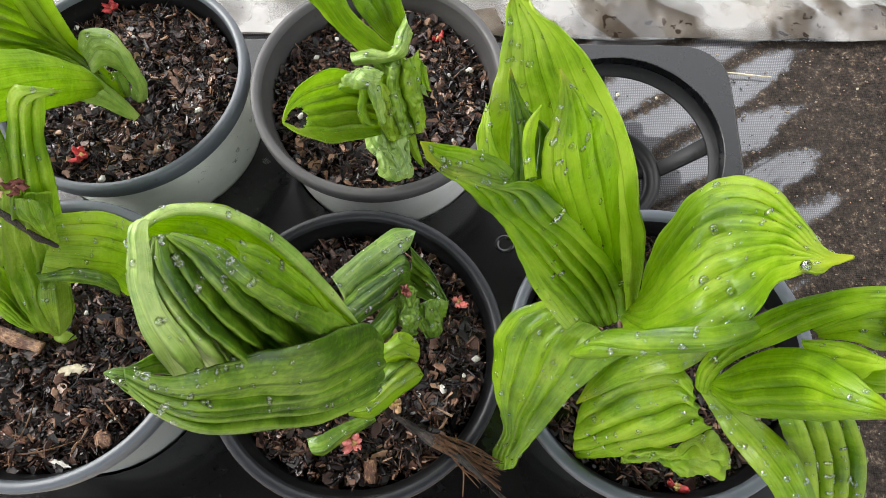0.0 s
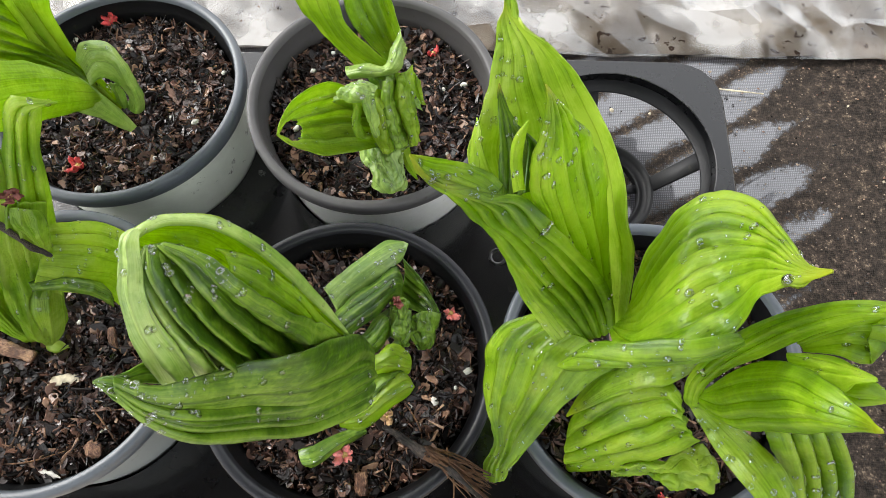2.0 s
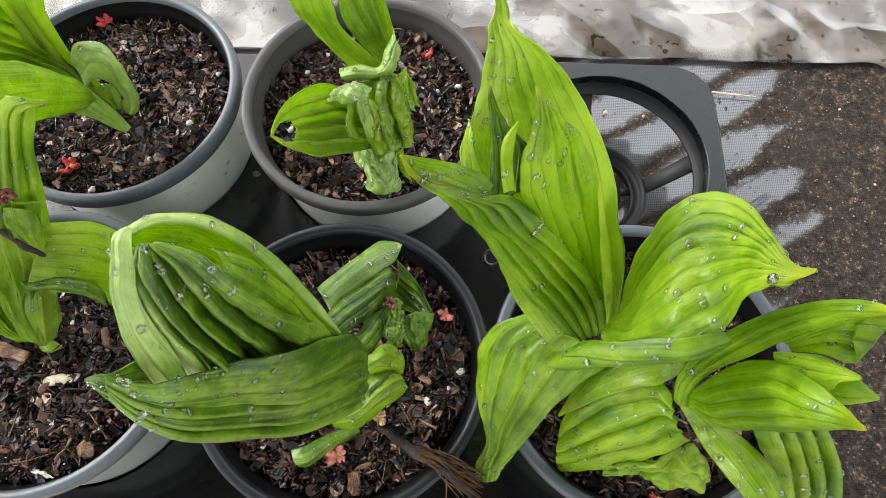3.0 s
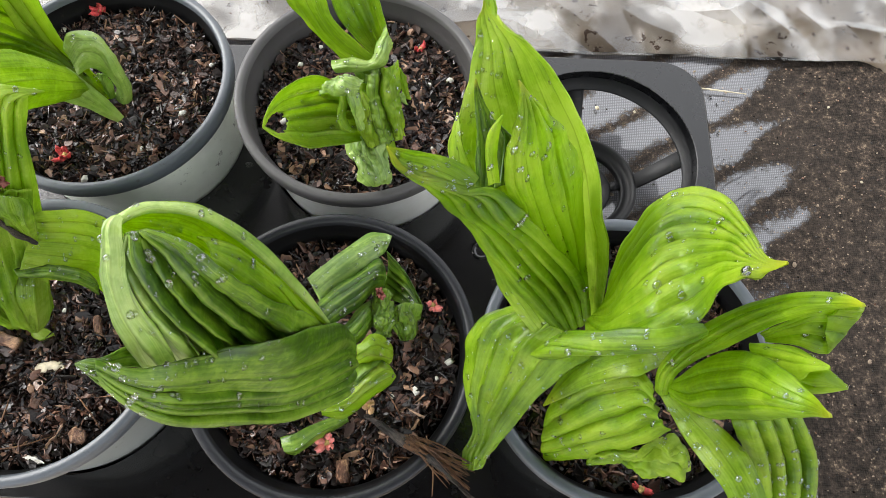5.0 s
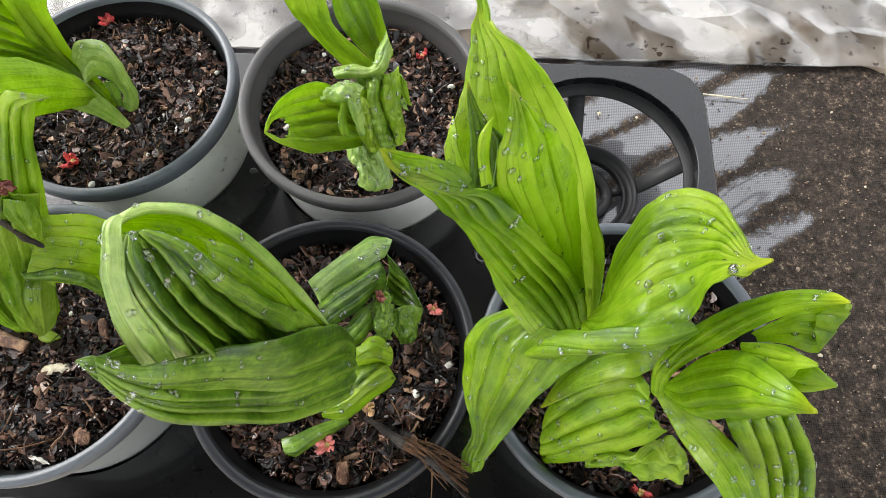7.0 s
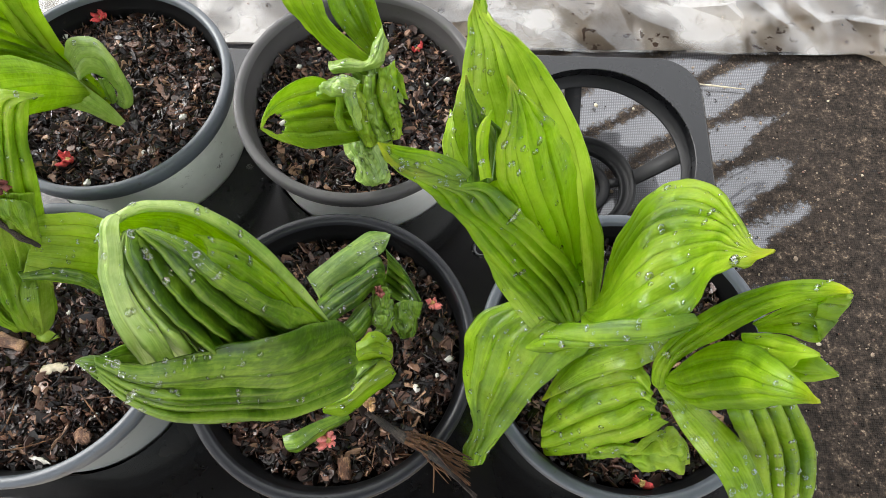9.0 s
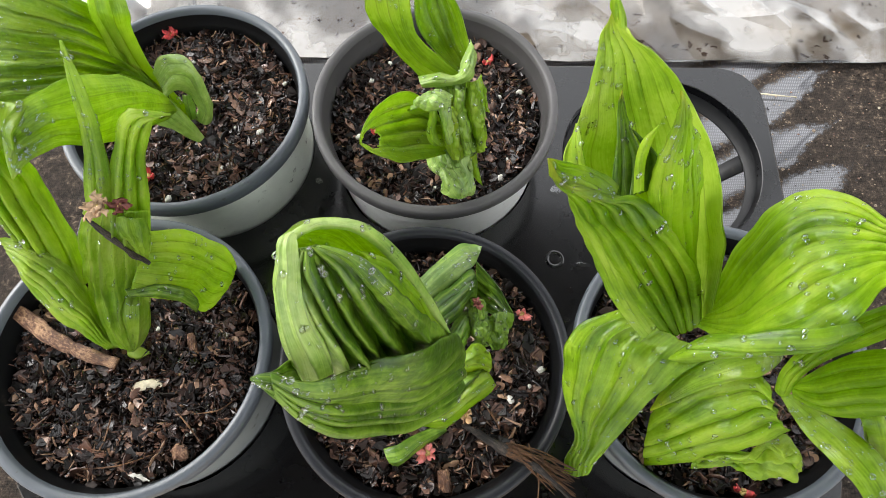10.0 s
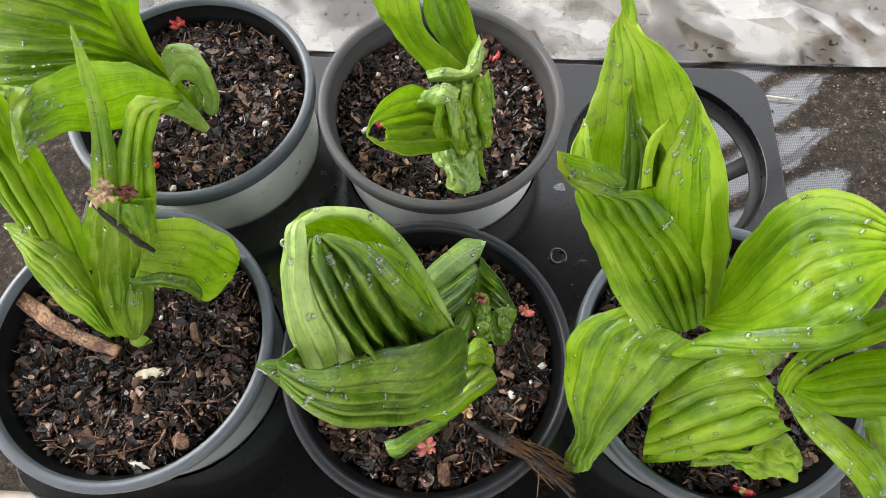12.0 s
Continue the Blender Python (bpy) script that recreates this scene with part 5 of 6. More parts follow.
leaf(plant_d, "leaf", [
    ((0.0004, -0.0344, 0.1158), (0.0010, -0.0324, 0.1219), (0.0026, -0.0298, 0.1231)),
    ((0.0116, -0.0348, 0.1157), (0.0128, -0.0300, 0.1281), (0.0139, -0.0244, 0.1306)),
    ((0.0225, -0.0266, 0.1195), (0.0232, -0.0219, 0.1335), (0.0244, -0.0153, 0.1348)),
    ((0.0329, -0.0183, 0.1216), (0.0322, -0.0153, 0.1316), (0.0304, -0.0100, 0.1322)),
    ((0.0359, -0.0156, 0.1263),),
], ribs=3, depth=0.002, material=M_LEAF)
leaf(plant_d, "leaf", [
    (0.011, -0.0341, 0.1065, 0.0007, -0.0018, -0.0015, -0.0023),
    (-0.0013, -0.041, 0.111, 0.0017, -0.0031, -0.002, -0.0039),
    (-0.0108, -0.0481, 0.115, 0.0015, -0.004, -0.003, -0.005),
    (-0.0155, -0.0493, 0.1145, 0.0029, -0.0034, -0.0025, -0.0049),
], ribs=2)
leaf(plant_b, "leaf", [
    ((0.0173, 0.1483, 0.1543), (0.0079, 0.1518, 0.1464), (-0.0068, 0.1645, 0.1294)),
    ((0.0046, 0.1545, 0.1610), (-0.0057, 0.1597, 0.1495), (-0.0184, 0.1713, 0.1398)),
    ((-0.0071, 0.1614, 0.1701), (-0.0160, 0.1654, 0.1609), (-0.0277, 0.1718, 0.1566)),
    ((-0.0100, 0.1680, 0.1831), (-0.0215, 0.1707, 0.1759), (-0.0347, 0.1762, 0.1717)),
    ((-0.0120, 0.1783, 0.1953), (-0.0223, 0.1784, 0.1912), (-0.0330, 0.1811, 0.1882)),
    ((-0.0218, 0.1880, 0.2066),),
], ribs=4, depth=0.0008)
leaf(plant_b, "leaf", [
    ((0.0238, 0.1544, 0.1573), (0.0198, 0.1545, 0.1504), (0.0135, 0.1518, 0.1535)),
    ((0.0202, 0.1628, 0.1653), (0.0121, 0.1684, 0.1541), (0.0020, 0.1599, 0.1590)),
    ((0.0153, 0.1749, 0.1749), (0.0053, 0.1794, 0.1657), (-0.0072, 0.1684, 0.1691)),
    ((0.0064, 0.1839, 0.1869), (-0.0003, 0.1898, 0.1810), (-0.0076, 0.1801, 0.1826)),
    ((0.0003, 0.1913, 0.1978),),
], ribs=4, depth=0.0014)
leaf(plant_b, "sheath", [
    ((0.0002, 0.1462, 0.1483), (0.0098, 0.1402, 0.1547), (0.0211, 0.1468, 0.1515)),
    ((0.0058, 0.1412, 0.1415), (0.0131, 0.1342, 0.1499), (0.0226, 0.1401, 0.1439)),
    ((0.0062, 0.1297, 0.1363), (0.0145, 0.1219, 0.1466), (0.0246, 0.1301, 0.1394)),
    ((0.0075, 0.1208, 0.1299), (0.0149, 0.1127, 0.1403), (0.0251, 0.1198, 0.1324)),
    ((0.0111, 0.1138, 0.1245), (0.0171, 0.1089, 0.1318), (0.0249, 0.1158, 0.1258)),
], ribs=5, depth=0.003, ruffle=0.003, material=M_LEAF_DARK)
leaf(plant_b, "sheath", [
    ((0.0054, 0.1312, 0.1572), (0.0098, 0.1249, 0.1649), (0.0145, 0.1326, 0.1556)),
    ((0.0063, 0.1202, 0.1523), (0.0114, 0.1131, 0.1612), (0.0164, 0.1216, 0.1507)),
    ((0.0089, 0.1114, 0.1441), (0.0134, 0.1057, 0.1524), (0.0186, 0.1130, 0.1425)),
    ((0.0117, 0.1066, 0.1330), (0.0159, 0.1029, 0.1395), (0.0213, 0.1087, 0.1315)),
], ribs=3, depth=0.0018, ruffle=0.0028)
leaf(plant_b, "sheath", [
    ((0.0117, 0.1338, 0.1607), (0.0159, 0.1272, 0.1681), (0.0207, 0.1357, 0.1593)),
    ((0.0130, 0.1235, 0.1540), (0.0174, 0.1164, 0.1628), (0.0221, 0.1254, 0.1525)),
    ((0.0163, 0.1148, 0.1458), (0.0200, 0.1089, 0.1540), (0.0247, 0.1166, 0.1443)),
    ((0.0190, 0.1095, 0.1346), (0.0221, 0.1055, 0.1409), (0.0265, 0.1120, 0.1332)),
], ribs=3, depth=0.0018, ruffle=0.0030, material=M_LEAF_DARK)
leaf(plant_b, "sheath", [
    ((0.0194, 0.1391, 0.1615), (0.0232, 0.1342, 0.1663), (0.0285, 0.1448, 0.1592)),
    ((0.0210, 0.1268, 0.1539), (0.0246, 0.1215, 0.1600), (0.0294, 0.1303, 0.1504)),
    ((0.0232, 0.1177, 0.1433), (0.0265, 0.1136, 0.1487), (0.0315, 0.1215, 0.1398)),
    ((0.0262, 0.1129, 0.1317), (0.0286, 0.1106, 0.1354), (0.0321, 0.1164, 0.1306)),
], ribs=3, depth=0.0016, ruffle=0.0026)
leaf(plant_b, "leaf", [
    ((0.0041, 0.1277, 0.1445), (0.0075, 0.1205, 0.1391), (0.0110, 0.1100, 0.1345)),
    ((-0.0085, 0.1277, 0.1652), (-0.0062, 0.1189, 0.1490), (-0.0037, 0.0979, 0.1480)),
    ((-0.0183, 0.1198, 0.1729), (-0.0175, 0.1120, 0.1560), (-0.0133, 0.0909, 0.1564)),
    ((-0.0262, 0.1092, 0.1770), (-0.0251, 0.1041, 0.1639), (-0.0197, 0.0882, 0.1643)),
    ((-0.0306, 0.0997, 0.1762), (-0.0297, 0.0974, 0.1699), (-0.0268, 0.0889, 0.1698)),
    ((-0.0320, 0.0911, 0.1741),),
], ribs=5, depth=0.0022, hole=1)
leaf(plant_b, "sheath", [
    ((-0.0057, 0.1374, 0.1656), (-0.0043, 0.1319, 0.1672), (-0.0029, 0.1321, 0.1633)),
    ((0.0037, 0.1389, 0.1665), (0.0055, 0.1311, 0.1710), (0.0069, 0.1327, 0.1639)),
    ((0.0141, 0.1393, 0.1650), (0.0150, 0.1340, 0.1687), (0.0166, 0.1341, 0.1648)),
    ((0.0191, 0.1469, 0.1707), (0.0203, 0.1370, 0.1741), (0.0230, 0.1377, 0.1666)),
    ((0.0212, 0.1569, 0.1712), (0.0230, 0.1484, 0.1735), (0.0252, 0.1502, 0.1662)),
], ribs=2, ruffle=0.0016, material=M_LEAF_FROST)
leaf(plant_b, "leaf", [
    ((-0.0029, 0.1142, 0.1243), (0.0078, 0.1109, 0.1370), (0.0220, 0.1133, 0.1340)),
    ((0.0000, 0.1061, 0.1231), (0.0113, 0.1004, 0.1368), (0.0237, 0.1057, 0.1329)),
    ((0.0052, 0.0977, 0.1241), (0.0146, 0.0921, 0.1375), (0.0249, 0.0994, 0.1301)),
    ((0.0095, 0.0912, 0.1259), (0.0169, 0.0875, 0.1354), (0.0258, 0.0953, 0.1259)),
    ((0.0140, 0.0868, 0.1285), (0.0190, 0.0861, 0.1283), (0.0245, 0.0904, 0.1237)),
], ribs=5, depth=0.0016, ruffle=0.0028, material=M_LEAF_FROST)
leaf(plant_b, "leaf", [
    ((-0.0106, 0.1173, 0.1644), (-0.0081, 0.1252, 0.1475), (-0.0018, 0.1206, 0.1456)),
    ((-0.0028, 0.1190, 0.1653), (-0.0006, 0.1277, 0.1444), (0.0028, 0.1207, 0.1457)),
    ((0.0045, 0.1172, 0.1648), (0.0058, 0.1240, 0.1473), (0.0075, 0.1199, 0.1455)),
], ribs=3, ruffle=0.001)
leaf(plant_b, "leaf", [
    ((0.0009, 0.1151, 0.1676), (0.0027, 0.1127, 0.1721), (0.0047, 0.1129, 0.1704)),
    ((-0.0001, 0.1093, 0.1611), (0.0021, 0.1064, 0.1656), (0.0040, 0.1091, 0.1631)),
    ((0.0012, 0.1046, 0.1551), (0.0037, 0.1008, 0.1613), (0.0058, 0.1058, 0.1558)),
    ((0.0050, 0.1045, 0.1511), (0.0071, 0.1031, 0.1546), (0.0093, 0.1083, 0.1509)),
], ribs=2, ruffle=0.003)
leaf(plant_b, "leaf_fold", [
    ((0.0060, 0.1145, 0.1749), (0.0081, 0.1118, 0.1773), (0.0105, 0.1166, 0.1722)),
    ((0.0077, 0.1093, 0.1689), (0.0097, 0.1075, 0.1718), (0.0119, 0.1119, 0.1664)),
    ((0.0093, 0.1068, 0.1602), (0.0107, 0.1048, 0.1633), (0.0127, 0.1096, 0.1577)),
    ((0.0103, 0.1054, 0.1517), (0.0118, 0.1034, 0.1549), (0.0132, 0.1078, 0.1508)),
], ribs=2, ruffle=0.003, material=M_LEAF_FROST)
leaf(plant_b, "leaf_fold", [
    ((-0.0098, 0.1158, 0.1676), (-0.0077, 0.1164, 0.1716), (-0.0057, 0.1215, 0.1702)),
    ((-0.0047, 0.1139, 0.1724), (-0.0009, 0.1148, 0.1783), (0.0015, 0.1226, 0.1747)),
    ((0.0042, 0.1109, 0.1732), (0.0061, 0.1117, 0.1807), (0.0077, 0.1219, 0.1764)),
    ((0.0112, 0.1165, 0.1685), (0.0122, 0.1156, 0.1737), (0.0130, 0.1228, 0.1695)),
], ribs=3, depth=0.0014, ruffle=0.003, material=M_LEAF_FROST)
leaf(plant_b, "leaf", [
    ((0.0275, 0.1473, 0.1497), (0.0289, 0.1433, 0.1524), (0.0309, 0.1444, 0.1462)),
    ((0.0274, 0.1441, 0.1412), (0.0298, 0.1401, 0.1442), (0.0321, 0.1426, 0.1383)),
    ((0.0300, 0.1408, 0.1325), (0.0319, 0.1381, 0.1338), (0.0336, 0.1388, 0.1317)),
], ribs=2, ruffle=0.002)
leaf(plant_b, "leaf", [
    ((0.0248, 0.1374, 0.1451), (0.0266, 0.1339, 0.1458), (0.0295, 0.1371, 0.1404)),
    ((0.0271, 0.1355, 0.1372), (0.0291, 0.1343, 0.1368), (0.0319, 0.1363, 0.1330)),
    ((0.0321, 0.1364, 0.1306),),
], ribs=2, ruffle=0.002, material=M_LEAF_FROST)
leaf(plant_b, "leaf", [
    ((0.0205, 0.1104, 0.1326), (0.0236, 0.1069, 0.1357), (0.0259, 0.1124, 0.1314)),
    ((0.0244, 0.1046, 0.1207), (0.0265, 0.1036, 0.1227), (0.0279, 0.1073, 0.1195)),
    ((0.0304, 0.1021, 0.1123),),
], ribs=2, ruffle=0.001)
leaf(plant_a, "leaf", [
    (-0.1420, 0.1335, 0.1120, 0.0020, -0.0035, 0, 0.0016),
    (-0.1500, 0.1400, 0.1280, 0.0050, -0.0075, 0, 0.0026),
    (-0.16, 0.1457, 0.15, 0.0051, -0.0105, 0, 0.0030),
    (-0.1667, 0.1351, 0.1825, 0.0001, -0.0218, -0.0025, 0.0058),
    (-0.1834, 0.125, 0.2025, 0.0021, -0.0335, -0.0025, 0.0088),
    (-0.213, 0.1241, 0.21, 0.0103, -0.0442, -0.005, 0.012),
    (-0.2471, 0.128, 0.205, 0.0094, -0.0304, -0.005, 0.0085),
    (-0.2806, 0.1301, 0.195, 0.0001, -0.0004, -0.0001, 0),
], ribs=8, depth=0.0062, wander=0.08, material=M_LEAF)
leaf(plant_a, "leaf", [
    (-0.1460, 0.1400, 0.1180, 0.0035, 0.0015, 0, -0.0014),
    (-0.1540, 0.1440, 0.1330, 0.0062, 0.0025, 0, -0.0022),
    (-0.1630, 0.1480, 0.1500, 0.0075, 0.0035, -0.001, -0.0026),
    (-0.161, 0.1514, 0.177, 0.004, 0.0065, -0.005, -0.003),
    (-0.1594, 0.1585, 0.195, 0.0037, 0.0081, -0.008, -0.004),
    (-0.1703, 0.1909, 0.2, 0.0001, 0.0003, -0.0003, 0),
], ribs=3)
leaf(plant_a, "leaf", [
    (-0.1422, 0.1282, 0.1515, -0.001, 0.0011, -0.0135, -0.0029),
    (-0.1401, 0.1036, 0.1875, -0.0014, -0.0027, -0.0175, -0.0038),
    (-0.1397, 0.0787, 0.2155, -0.0012, -0.0029, -0.0185, -0.004),
    (-0.1445, 0.0641, 0.23, 0.0027, -0.0036, -0.01, -0.0023),
    (-0.1526, 0.0533, 0.23, 0.0034, -0.004, -0.004, -0.0014),
    (-0.1545, 0.0428, 0.224, 0.0002, -0.0002, -0.0002, 0),
], ribs=4, depth=0.0005)
leaf(plant_a, "leaf", [
    ((-0.1501, 0.1426, 0.1595), (-0.1488, 0.1413, 0.1526), (-0.1477, 0.1361, 0.1460)),
    ((-0.1424, 0.1479, 0.1679), (-0.1376, 0.1418, 0.1633), (-0.1424, 0.1406, 0.1479)),
    ((-0.1327, 0.1508, 0.1631), (-0.1296, 0.1418, 0.1613), (-0.1384, 0.1409, 0.1436)),
    ((-0.1279, 0.1467, 0.1506), (-0.1271, 0.1384, 0.1514), (-0.1388, 0.1441, 0.1356)),
    ((-0.1283, 0.1441, 0.1308), (-0.1279, 0.1362, 0.1346), (-0.1385, 0.1444, 0.1260)),
    ((-0.1330, 0.1416, 0.1170), (-0.1339, 0.1351, 0.1219), (-0.1430, 0.1423, 0.1173)),
], ribs=3, depth=0.0009, ruffle=0.0009, material=M_LEAF_FROST)
leaf(plant_a, "withered_edge", [
    ((-0.1419, 0.1428, 0.1398), (-0.1387, 0.1410, 0.1413), (-0.1370, 0.1424, 0.1396)),
    ((-0.1449, 0.1420, 0.1274), (-0.1412, 0.1398, 0.1289), (-0.1396, 0.1430, 0.1279)),
    ((-0.1458, 0.1415, 0.1196), (-0.1444, 0.1400, 0.1189), (-0.1420, 0.1409, 0.1193)),
], ribs=2, ruffle=0.002, material=M_LEAF_FROST)
leaf(plant_a, "sheath", [
    ((-0.1453, 0.1319, 0.1591), (-0.1461, 0.1217, 0.1607), (-0.1536, 0.1187, 0.1493)),
    ((-0.1412, 0.1320, 0.1442), (-0.1421, 0.1238, 0.1451), (-0.1480, 0.1230, 0.1375)),
    ((-0.1397, 0.1332, 0.1261), (-0.1400, 0.1262, 0.1279), (-0.1446, 0.1262, 0.1225)),
    ((-0.1376, 0.1319, 0.1128), (-0.1386, 0.1286, 0.1140), (-0.1410, 0.1288, 0.1118)),
], ribs=4, depth=0.001, material=M_LEAF_FROST)
leaf(plant_a, "leaf_fold", [
    (-0.1563, 0.0694, 0.235, 0.0105, -0.004, 0.004, -0.002),
    (-0.1555, 0.0612, 0.234, 0.0063, -0.0057, 0.003, -0.0015),
    (-0.1555, 0.0537, 0.229, 0.0034, -0.0031, 0.002, -0.0008),
    (-0.1545, 0.0428, 0.224, 0.0003, -0.0002, 0.0002, 0),
], ribs=1, depth=0.0003)
leaf(plant_c, "leaf", [
    (-0.173, 0.0303, 0.15, 0.008, -0.0023, -0.005, 0.0079),
    (-0.1767, 0.0416, 0.17, 0.0107, 0.0018, -0.005, 0.0097),
    (-0.1795, 0.0553, 0.195, 0.0108, 0.0031, -0.005, 0.01),
    (-0.1761, 0.0634, 0.22, 0.0075, 0.0022, -0.005, 0.0076),
    (-0.1683, 0.0672, 0.2425, 0.0037, 0.002, -0.0025, 0.004),
    (-0.1595, 0.0666, 0.258, 0.0003, 0.0002, -0.0002, 0),
], ribs=5, depth=0.010, ruffle=0.0004, wander=0.12, material=M_LEAF)
leaf(plant_c, "sheath", [
    ((-0.1896, 0.0369, 0.1788), (-0.1884, 0.0333, 0.1744), (-0.1896, 0.0318, 0.1679)),
    ((-0.1782, 0.0361, 0.1754), (-0.1766, 0.0257, 0.1739), (-0.1880, 0.0217, 0.1576)),
    ((-0.1705, 0.0331, 0.1651), (-0.1705, 0.0207, 0.1660), (-0.1882, 0.0170, 0.1443)),
    ((-0.1668, 0.0280, 0.1502), (-0.1651, 0.0139, 0.1539), (-0.1831, 0.0115, 0.1314)),
    ((-0.1679, 0.0192, 0.1325), (-0.1635, 0.0078, 0.1365), (-0.1751, 0.0060, 0.1196)),
    ((-0.1658, 0.0069, 0.1120), (-0.1662, 0.0042, 0.1128), (-0.1717, 0.0033, 0.1066)),
], ribs=6, depth=0.0046, ruffle=0.0007, wander=0.14)
leaf(plant_c, "young_leaf", [
    (-0.1418, 0.0396, 0.172, 0.0078, 0.0002, 0, 0.003),
    (-0.136, 0.0464, 0.196, 0.0071, 0.0002, 0, 0.0027),
    (-0.1303, 0.0601, 0.219, 0.004, -0.0006, -0.001, 0.0016),
    (-0.1269, 0.0716, 0.24, 0.0035, -0.0012, 0, 0.0014),
    (-0.126, 0.0809, 0.257, 0.0004, -0.0001, 0, 0),
], ribs=2)
leaf(plant_c, "young_leaf", [
    (-0.1405, 0.0397, 0.172, 0.0065, 0.0002, 0, 0.002),
    (-0.134, 0.048, 0.197, 0.0043, 0.0008, -0, 0.0014),
    (-0.1297, 0.0597, 0.2155, 0.0025, -0.0003, -0.0015, 0.0009),
    (-0.1271, 0.0696, 0.229, 0.0003, -0, -0.0002, 0),
], ribs=1)
leaf(plant_c, "leaf", [
    (-0.1384, 0.0381, 0.1625, 0.0081, 0.0013, -0.0025, 0.005),
    (-0.1261, 0.0478, 0.1925, 0.0072, 0.0022, -0.0025, 0.0046),
    (-0.1188, 0.0602, 0.213, 0.0037, 0.0005, -0.005, 0.0036),
    (-0.1111, 0.0654, 0.226, 0.0035, 0.0002, -0.005, 0.0036),
    (-0.1046, 0.0673, 0.2325, 0.0023, 0.0009, -0.0035, 0.0025),
    (-0.0956, 0.0683, 0.231, 0.0002, 0.0001, -0.0003, 0),
], ribs=3, depth=0.0049)
leaf(plant_c, "sheath", [
    ((-0.1453, 0.0464, 0.1930), (-0.1266, 0.0410, 0.2007), (-0.1178, 0.0455, 0.1925)),
    ((-0.1522, 0.0371, 0.1783), (-0.1307, 0.0311, 0.1878), (-0.1230, 0.0340, 0.1754)),
    ((-0.1631, 0.0276, 0.1516), (-0.1401, 0.0211, 0.1642), (-0.1340, 0.0252, 0.1452)),
    ((-0.1698, 0.0174, 0.1281), (-0.1462, 0.0106, 0.1442), (-0.1433, 0.0173, 0.1219)),
    ((-0.1688, 0.0090, 0.1149), (-0.1494, 0.0035, 0.1274), (-0.1487, 0.0089, 0.1125)),
    ((-0.1617, 0.0037, 0.1065), (-0.1552, 0.0017, 0.1096), (-0.1541, 0.0049, 0.1069)),
], ribs=6, depth=0.0064, ruffle=0.0008, wander=0.14)
leaf(plant_c, "sheath", [
    ((-0.1506, 0.0210, 0.1470), (-0.1387, 0.0215, 0.1536), (-0.1382, 0.0240, 0.1377)),
    ((-0.1552, 0.0125, 0.1366), (-0.1399, 0.0091, 0.1451), (-0.1421, 0.0136, 0.1242)),
    ((-0.1560, 0.0054, 0.1190), (-0.1471, 0.0027, 0.1252), (-0.1493, 0.0075, 0.1120)),
    ((-0.1561, 0.0013, 0.1074),),
], ribs=3, depth=0.0022)
leaf(plant_c, "leaf", [
    (-0.1298, 0.0292, 0.1715, -0.0033, -0.0111, -0.0065, 0.0021),
    (-0.1228, 0.0339, 0.157, -0.0016, -0.0164, -0.005, 0.0027),
    (-0.1165, 0.0381, 0.139, -0.0041, -0.0148, -0.009, 0.0028),
    (-0.1117, 0.037, 0.1245, -0.0073, -0.0143, -0.0105, 0.003),
    (-0.1071, 0.0403, 0.1155, -0.0038, -0.0064, -0.0035, 0.0013),
], ribs=6, depth=0.0012, ruffle=0.0006, material=M_LEAF)
leaf(plant_c, "sheath", [
    ((-0.1308, 0.0398, 0.1965), (-0.1206, 0.0376, 0.2017), (-0.1168, 0.0399, 0.1940)),
    ((-0.1297, 0.0352, 0.1934), (-0.1205, 0.0325, 0.1972), (-0.1167, 0.0354, 0.1882)),
    ((-0.1278, 0.0326, 0.1845), (-0.1203, 0.0298, 0.1885), (-0.1199, 0.0321, 0.1802)),
    ((-0.1266, 0.0310, 0.1756), (-0.1241, 0.0297, 0.1764), (-0.1234, 0.0311, 0.1742)),
], ribs=4, depth=0.0024, ruffle=0.001)
leaf(plant_c, "withered_edge", [
    (-0.1343, 0.0166, 0.1645, 0.0004, -0.0011, -0.0015, 0.0021),
    (-0.125, 0.0204, 0.1575, 0.0005, -0.0028, -0.0015, 0.0035),
    (-0.1186, 0.0217, 0.1475, -0, -0.003, -0.0015, 0.0036),
    (-0.1162, 0.0217, 0.139, -0.001, -0.0029, -0.002, 0.004),
    (-0.1167, 0.0186, 0.128, -0.0001, -0.0003, -0.0002, 0),
], ribs=2, ruffle=0.0018, material=M_LEAF_DARK)
leaf(plant_c, "withered_sheath", [
    (-0.1732, 0.0045, 0.106, 0.0012, -0.0022, -0.001, 0.0014),
    (-0.1675, 0.0071, 0.1075, 0.0007, -0.0028, -0.0025, 0.002),
    (-0.1634, 0.0073, 0.106, 0.0001, -0.0003, -0.0003, 0),
], ribs=1, ruffle=0.001, material=M_LEAF_PALE)
leaf(plant_c, "withered_sheath", [
    (-0.1588, 0.0009, 0.105, 0.0012, -0.0022, -0.001, 0.0014),
    (-0.153, 0.0009, 0.107, -0.0001, -0.0027, -0.003, 0.002),
    (-0.1475, 0.0016, 0.106, -0, -0.0003, -0.0003, 0),
], ribs=1, ruffle=0.001, material=M_LEAF_PALE)

